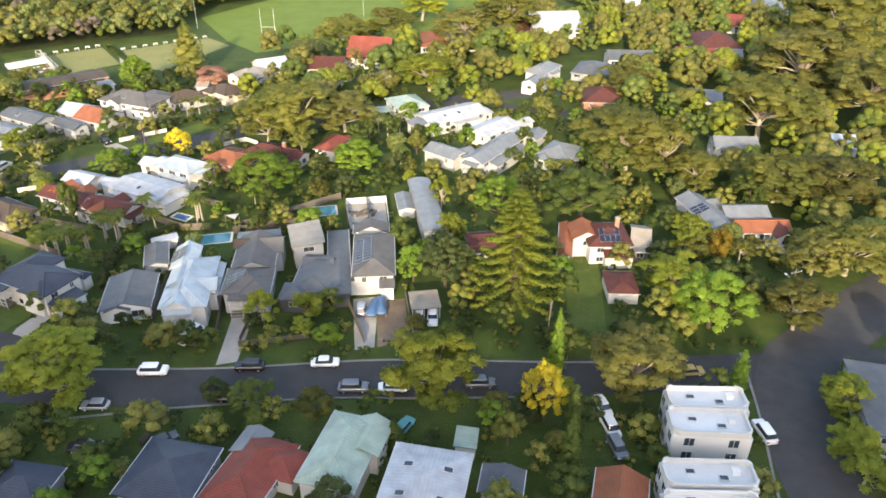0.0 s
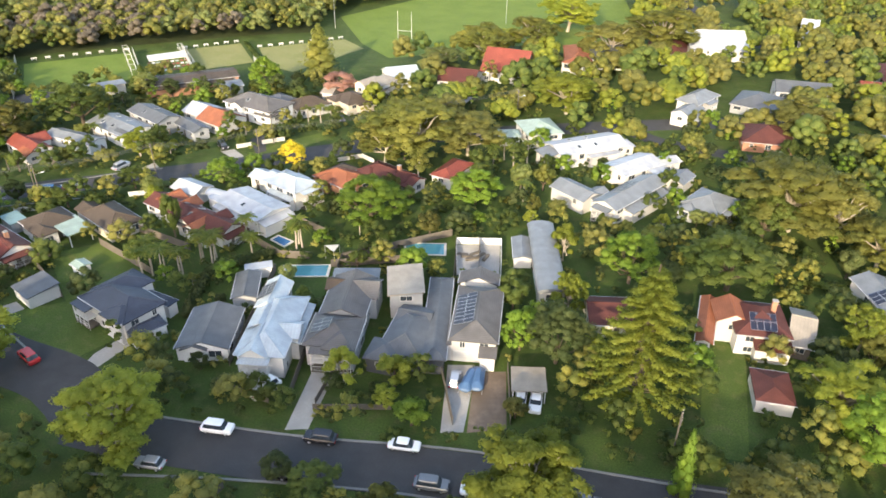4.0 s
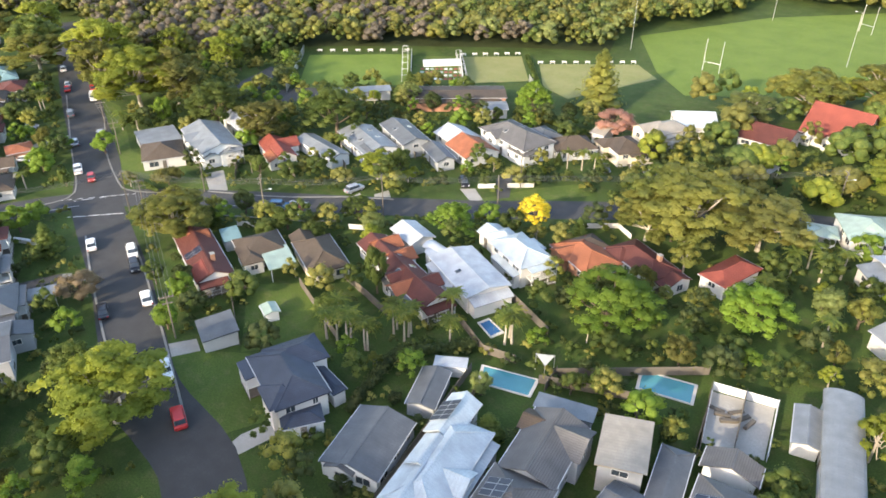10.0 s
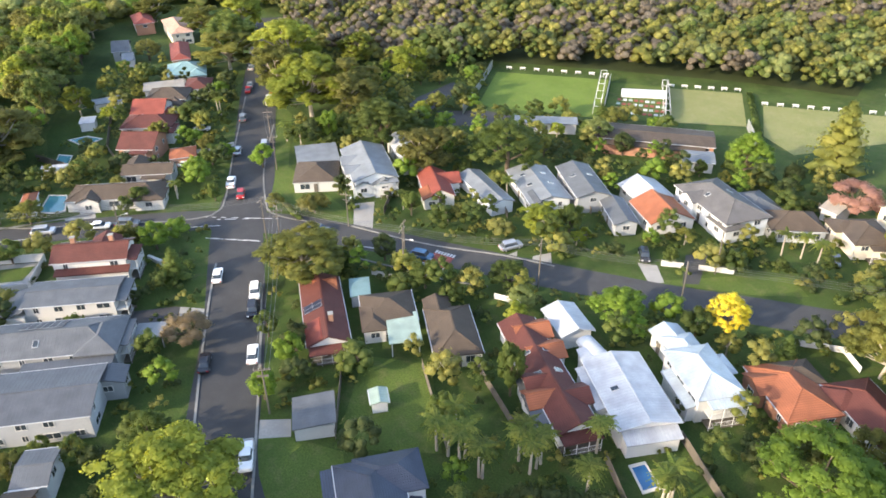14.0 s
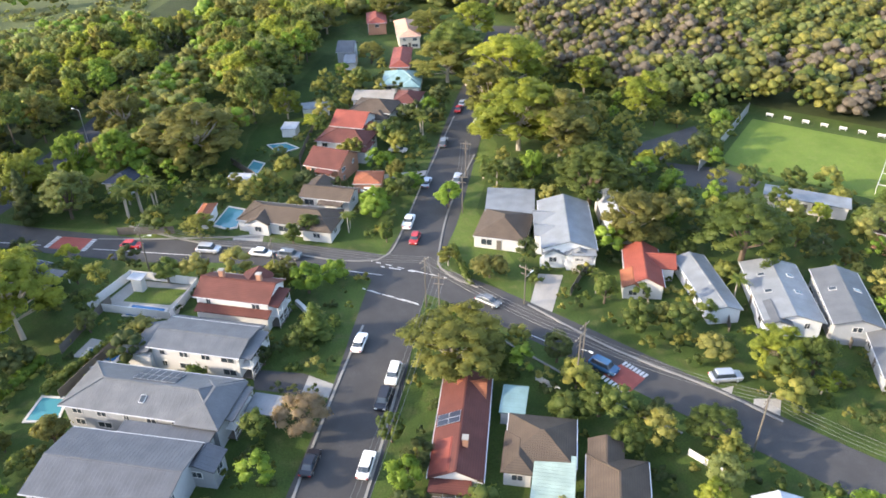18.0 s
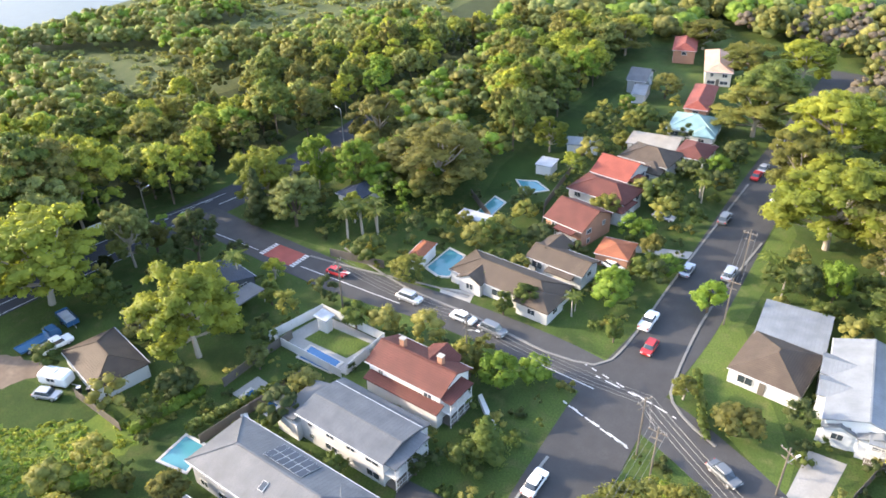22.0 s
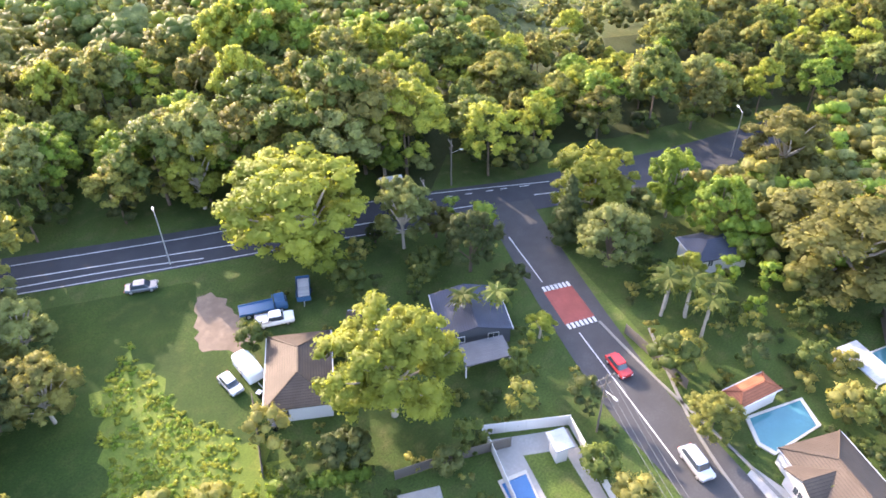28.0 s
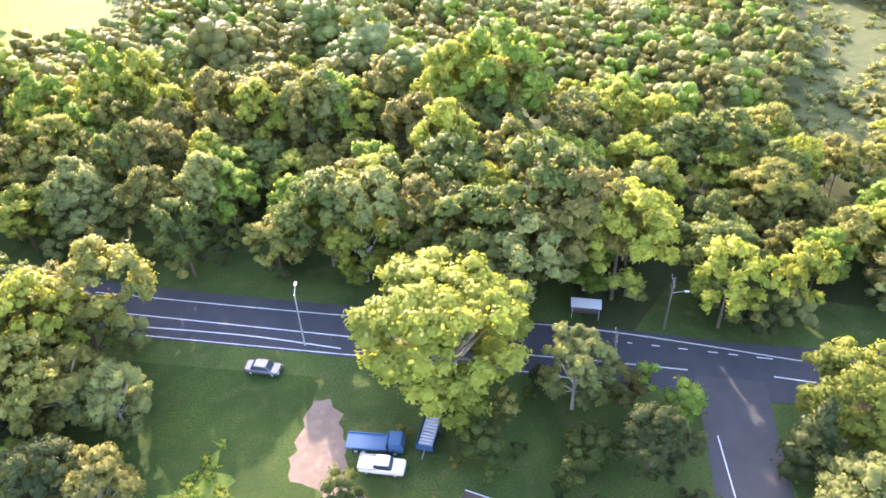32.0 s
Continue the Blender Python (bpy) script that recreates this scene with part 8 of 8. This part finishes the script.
def wild(x, y):
    return not within(x, y, CLEARED) and off_road(x, y, 1.6) and not any(within(x, y, poly) for poly in clear_patches)


slab("lake", [(-700, -330), (-215, -330), (-232, -160), (-249, -107), (-262, -92), (-300, -82), (-341, -78), (-372, -66), (-400, -54), (-440, -30), (-700, 60)], 0.06, LAKE, "pale still water of the lake", "lake")
clear_patches.append([(-700, -330), (-215, -330), (-232, -160), (-249, -107), (-262, -92), (-300, -82), (-341, -78), (-372, -66), (-400, -54), (-440, -30), (-700, 60)])
slab("marsh", [(-440, 112), (-330, 66), (-250, 10), (-200, -24), (-205, -215), (-440, -215)], 0.03, MARSH, "pale grassy wetland with low scrub", "wetland")
woods, scrub, far, north = [], [], [], []


def wooded(x, y):
    depth = 0.55 * -(x + 160) - 0.83 * (y - 20)
    return y < 60 + (-215 - x) * 0.36 and depth < 60 + 14 * math.sin(x * 0.06)


for x, y in scatter(-330, -20, -150, 110, 7.4, lambda x, y: wild(x, y) and wooded(x, y)):
    k = 1.0 + 0.45 * noise.noise((x * 0.045, y * 0.045, 1.0))
    k *= 1.0 if x > -200 else max(0.66, 1.0 + (x + 200) * 0.011)
    r, h = k * draw.uniform(4.4, 7.0), k * draw.uniform(12.5, 19.0)
    low = -156 < x + 0.1 * y < -134 and y < 14   # a gap of young trees, through which the sun reaches the meadow
    woods.append((x, y, min(r, 4.6) if low else r, min(h, max(7.0, 0.42 * (33 - y))) if low else h))
for x, y in scatter(-400, -20, -150, 110, 4.3, lambda x, y: wild(x, y) and not wooded(x, y)):
    n = noise.noise((x * 0.02, y * 0.02, 6.0))
    if n > 0.02:
        far.append((x, y, draw.uniform(2.4, 3.6), draw.uniform(5.5, 9.5)))
    elif draw.uniform() < 0.95 + n:
        scrub.append((x, y, draw.uniform(1.7, 3.6), draw.uniform(0.9, 2.6)))
for x, y in scatter(-440, -330, 110, 240, 8.5, wild) + scatter(-330, -40, -215, -150, 9.5, wild):
    far.append((x, y, draw.uniform(4.4, 6.0), draw.uniform(7.0, 11.0)))
for x, y in scatter(-330, -205, 110, 205, 6.8, wild):
    woods.append((x, y, draw.uniform(3.9, 5.8), draw.uniform(9, 14)))
for x, y in scatter(-345, -90, 190, 420, 5.2, wild):
    north.append((x, y, draw.uniform(2.7, 4.4), draw.uniform(7.0, 10.5)))
for x, y in scatter(-330, 20, 420, 500, 10, wild):
    north.append((x, y, draw.uniform(5.5, 7.5), draw.uniform(8, 15)))
woods.sort(key=lambda q: abs(0.55 * -(q[0] + 160) - 0.83 * (q[1] - 20)) + 0.25 * math.hypot(q[0] + 190, q[1] - 40))
grove("woodland", woods[:330], ["lime", "gum", "olive", "green", "lime", "gum", "sage", "bright"], "dense sunlit eucalypt woodland beside the main road")
forest("far_woodland", woods[330:], ["lime", "gum", "olive", "gum", "sage", "gum", "green"], "dense sunlit eucalypt woodland beyond the main road", 620, 0.4, lobed=6.0, lobe=(0.16, 0.3), dome=True)
under = [(x + draw.uniform(-4, 4), y + draw.uniform(-4, 4)) for x, y, r, h in woods[:330] for k in range(2)]
forest("understorey", [(x, y, draw.uniform(1.8, 3.2), draw.uniform(3, 7.5)) for x, y in under if wild(x, y)], ["green", "dark", "gum", "sage"], "leafy understorey beneath the woodland trees", 110, 0.42, lobed=3.0, lobe=(0.26, 0.42), dome=True)
forest("scrubland", scrub, ["sage", "olive", "sage", "gum", "sage"], "low sage-green scrub of the wetland", 40, 0.42, lobed=1.6)
forest("thicket", far, ["sage", "gum", "olive", "bright"], "thickets of small trees in the wetland", 130, 0.5, lobed=2.6, dome=True)
bare_patch = lambda x, y: noise.noise((x * 0.014, y * 0.014, 9.0)) + 0.35 * noise.noise((x * 0.09, y * 0.09, 3.0)) > -0.02
forest("bushland", [q for q in north if not bare_patch(q[0], q[1])], ["gum", "olive", "gum", "green", "sage"], "olive-green bushland behind the greens", 110, 0.5, lobed=2.6, lobe=(0.26, 0.46), dome=True)
forest("bare_bushland", [q for q in north if bare_patch(q[0], q[1])], ["grey", "grey", "gum", "olive"], "grey-brown half-bare bushland behind the greens", 110, 0.45, lobed=2.6, lobe=(0.26, 0.46), dome=True)

garden = lambda x, y: within(x, y, CLEARED) and is_free(x, y, 1.2)
east = scatter(70, 255, 40, 400, 8.5, lambda x, y: garden(x, y)) + scatter(-60, 70, 215, 400, 9.5, lambda x, y: garden(x, y))
forest("hillside_trees", [(x, y, draw.uniform(2.8, 5.6), draw.uniform(6, 12)) for x, y in east], ["gum", "olive", "green", "lime"], "mixed leafy trees between distant houses", 230, 0.44, "trees", lobed=3.4, lobe=(0.24, 0.4), dome=True)
near = scatter(-260, 70, 40, 240, 5.9, garden)
draw.shuffle(near)
kinds = [("round", "green"), ("round", "gum"), ("gum", "gum"), ("round", "dark"), ("gum", "lime"), ("round", "olive"), ("cone", "green"), ("round", "sage")]
for i, (x, y) in enumerate(near[:165]):
    form, leaf = kinds[i % len(kinds)]
    r = draw.uniform(1.4, 3.3)
    tree(form, leaf, x, y, r, r * draw.uniform(1.7, 2.4), "standing in a back garden")
forest("garden_trees", [(x, y, draw.uniform(1.6, 3.4), draw.uniform(3.5, 8)) for x, y in near[165:]], ["gum", "green", "bright", "olive", "dark", "green"], "leafy trees filling the back gardens", 420, 0.26, "trees", lobed=5.0, lobe=(0.24, 0.42), dome=True, core=(0.6, 0.9))
bushes = scatter(-260, 70, 40, 235, 3.0, lambda x, y: draw.uniform() < 0.6 and within(x, y, CLEARED) and is_free(x, y, 0.7))
forest("garden_shrubs", [(x, y, draw.uniform(0.6, 1.7), draw.uniform(0.8, 2.6)) for x, y in bushes], ["green", "gum", "dark", "green", "olive", "dark"], "mixed green shrubs filling the gardens", 84, 0.22, "shrubs", lobed=3.5, dome=True, core=(0.6, 0.9))

# outline of the sunlit part of the meadow; weeds there get brighter leaves
SUNLIT_PATCH = [(-140.8, 31), (-140.4, 36.5), (-139.2, 47.5), (-141.6, 54), (-143.2, 61), (-138.5, 65), (-127.5, 52), (-133.6, 36.6), (-136.8, 35.4)]
weeds = scatter(-160, -105, 15, 85, 0.8, lambda x, y: within(x + 1.5 * noise.noise((x * 0.3, y * 0.3, 2.0)), y, SUNLIT_PATCH) and draw.uniform() < 0.75 + noise.noise((x * 0.16, y * 0.16, 4.0)))
forest("meadow_weeds", [(x, y, draw.uniform(0.4, 1.0), draw.uniform(0.2, 0.6)) for x, y in weeds], ["lime", "bright", "lime"], "weeds and long grass of the meadow, bright-leaved over its sunlit patch", 40, 0.15, "weeds")
# the pool of sun is put into this lighter grass colour
slab("long_grass", ragged(SUNLIT_PATCH, 1.3), 0.03, grassy("long_grass", (0.085, 0.13, 0.02), (0.14, 0.18, 0.03), (0.2, 0.19, 0.05)), "sunlit patch of the meadow, painted as lighter yellow-green grass", "grass")


def shade_ridge_height(x, y):
    """An unseen hill added behind the start of the flight to keep the front street in shade."""
    # profile and notch set which roofs and verge trees get sun
    along = max(0.0, min(1.0, (x + 113) / 6)) * (1.1 - 0.1 * max(0.0, min(1.0, (x + 92) / 8)) - 0.14 * max(0.0, min(1.0, (x + 54) / 14)) - 0.17 * max(0.0, 1 - abs(x + 81) / 6))
    along *= max(0.0, min(1.0, (150 - x) / 60))
    return max(0.0, 102 * along * math.exp(-((y + 140) / 28) ** 2) - 1.0)


# hill out of view, added only for the shadow it throws
hill_verts, hill_faces = [], []
for j in range(31):
    for i in range(41):
        x, y = -120 + 7 * i, -280 + 7 * j
        hill_verts.append((x, y, shade_ridge_height(x, y) - 0.3))
for j in range(30):
    for i in range(40):
        hill_faces.append((j * 41 + i, j * 41 + i + 1, (j + 1) * 41 + i + 1, (j + 1) * 41 + i))
tagged(new("hill", mesh_of("hill", hill_verts, hill_faces, MULCH)), "unseen hill added south of the front street for its shade", "hill", kind="structure")
# low unseen trees that roughen the edge of the hill's shadow
crest = scatter(-115, 150, -200, -70, 9.0, lambda x, y: shade_ridge_height(x, y) > 4)
forest("hill_woods", [(x, y, draw.uniform(3.5, 6), draw.uniform(2.5, 6)) for x, y in crest], ["gum", "olive"], "low trees on the unseen shading hill", 20, 1.1, "trees", shade_ridge_height)
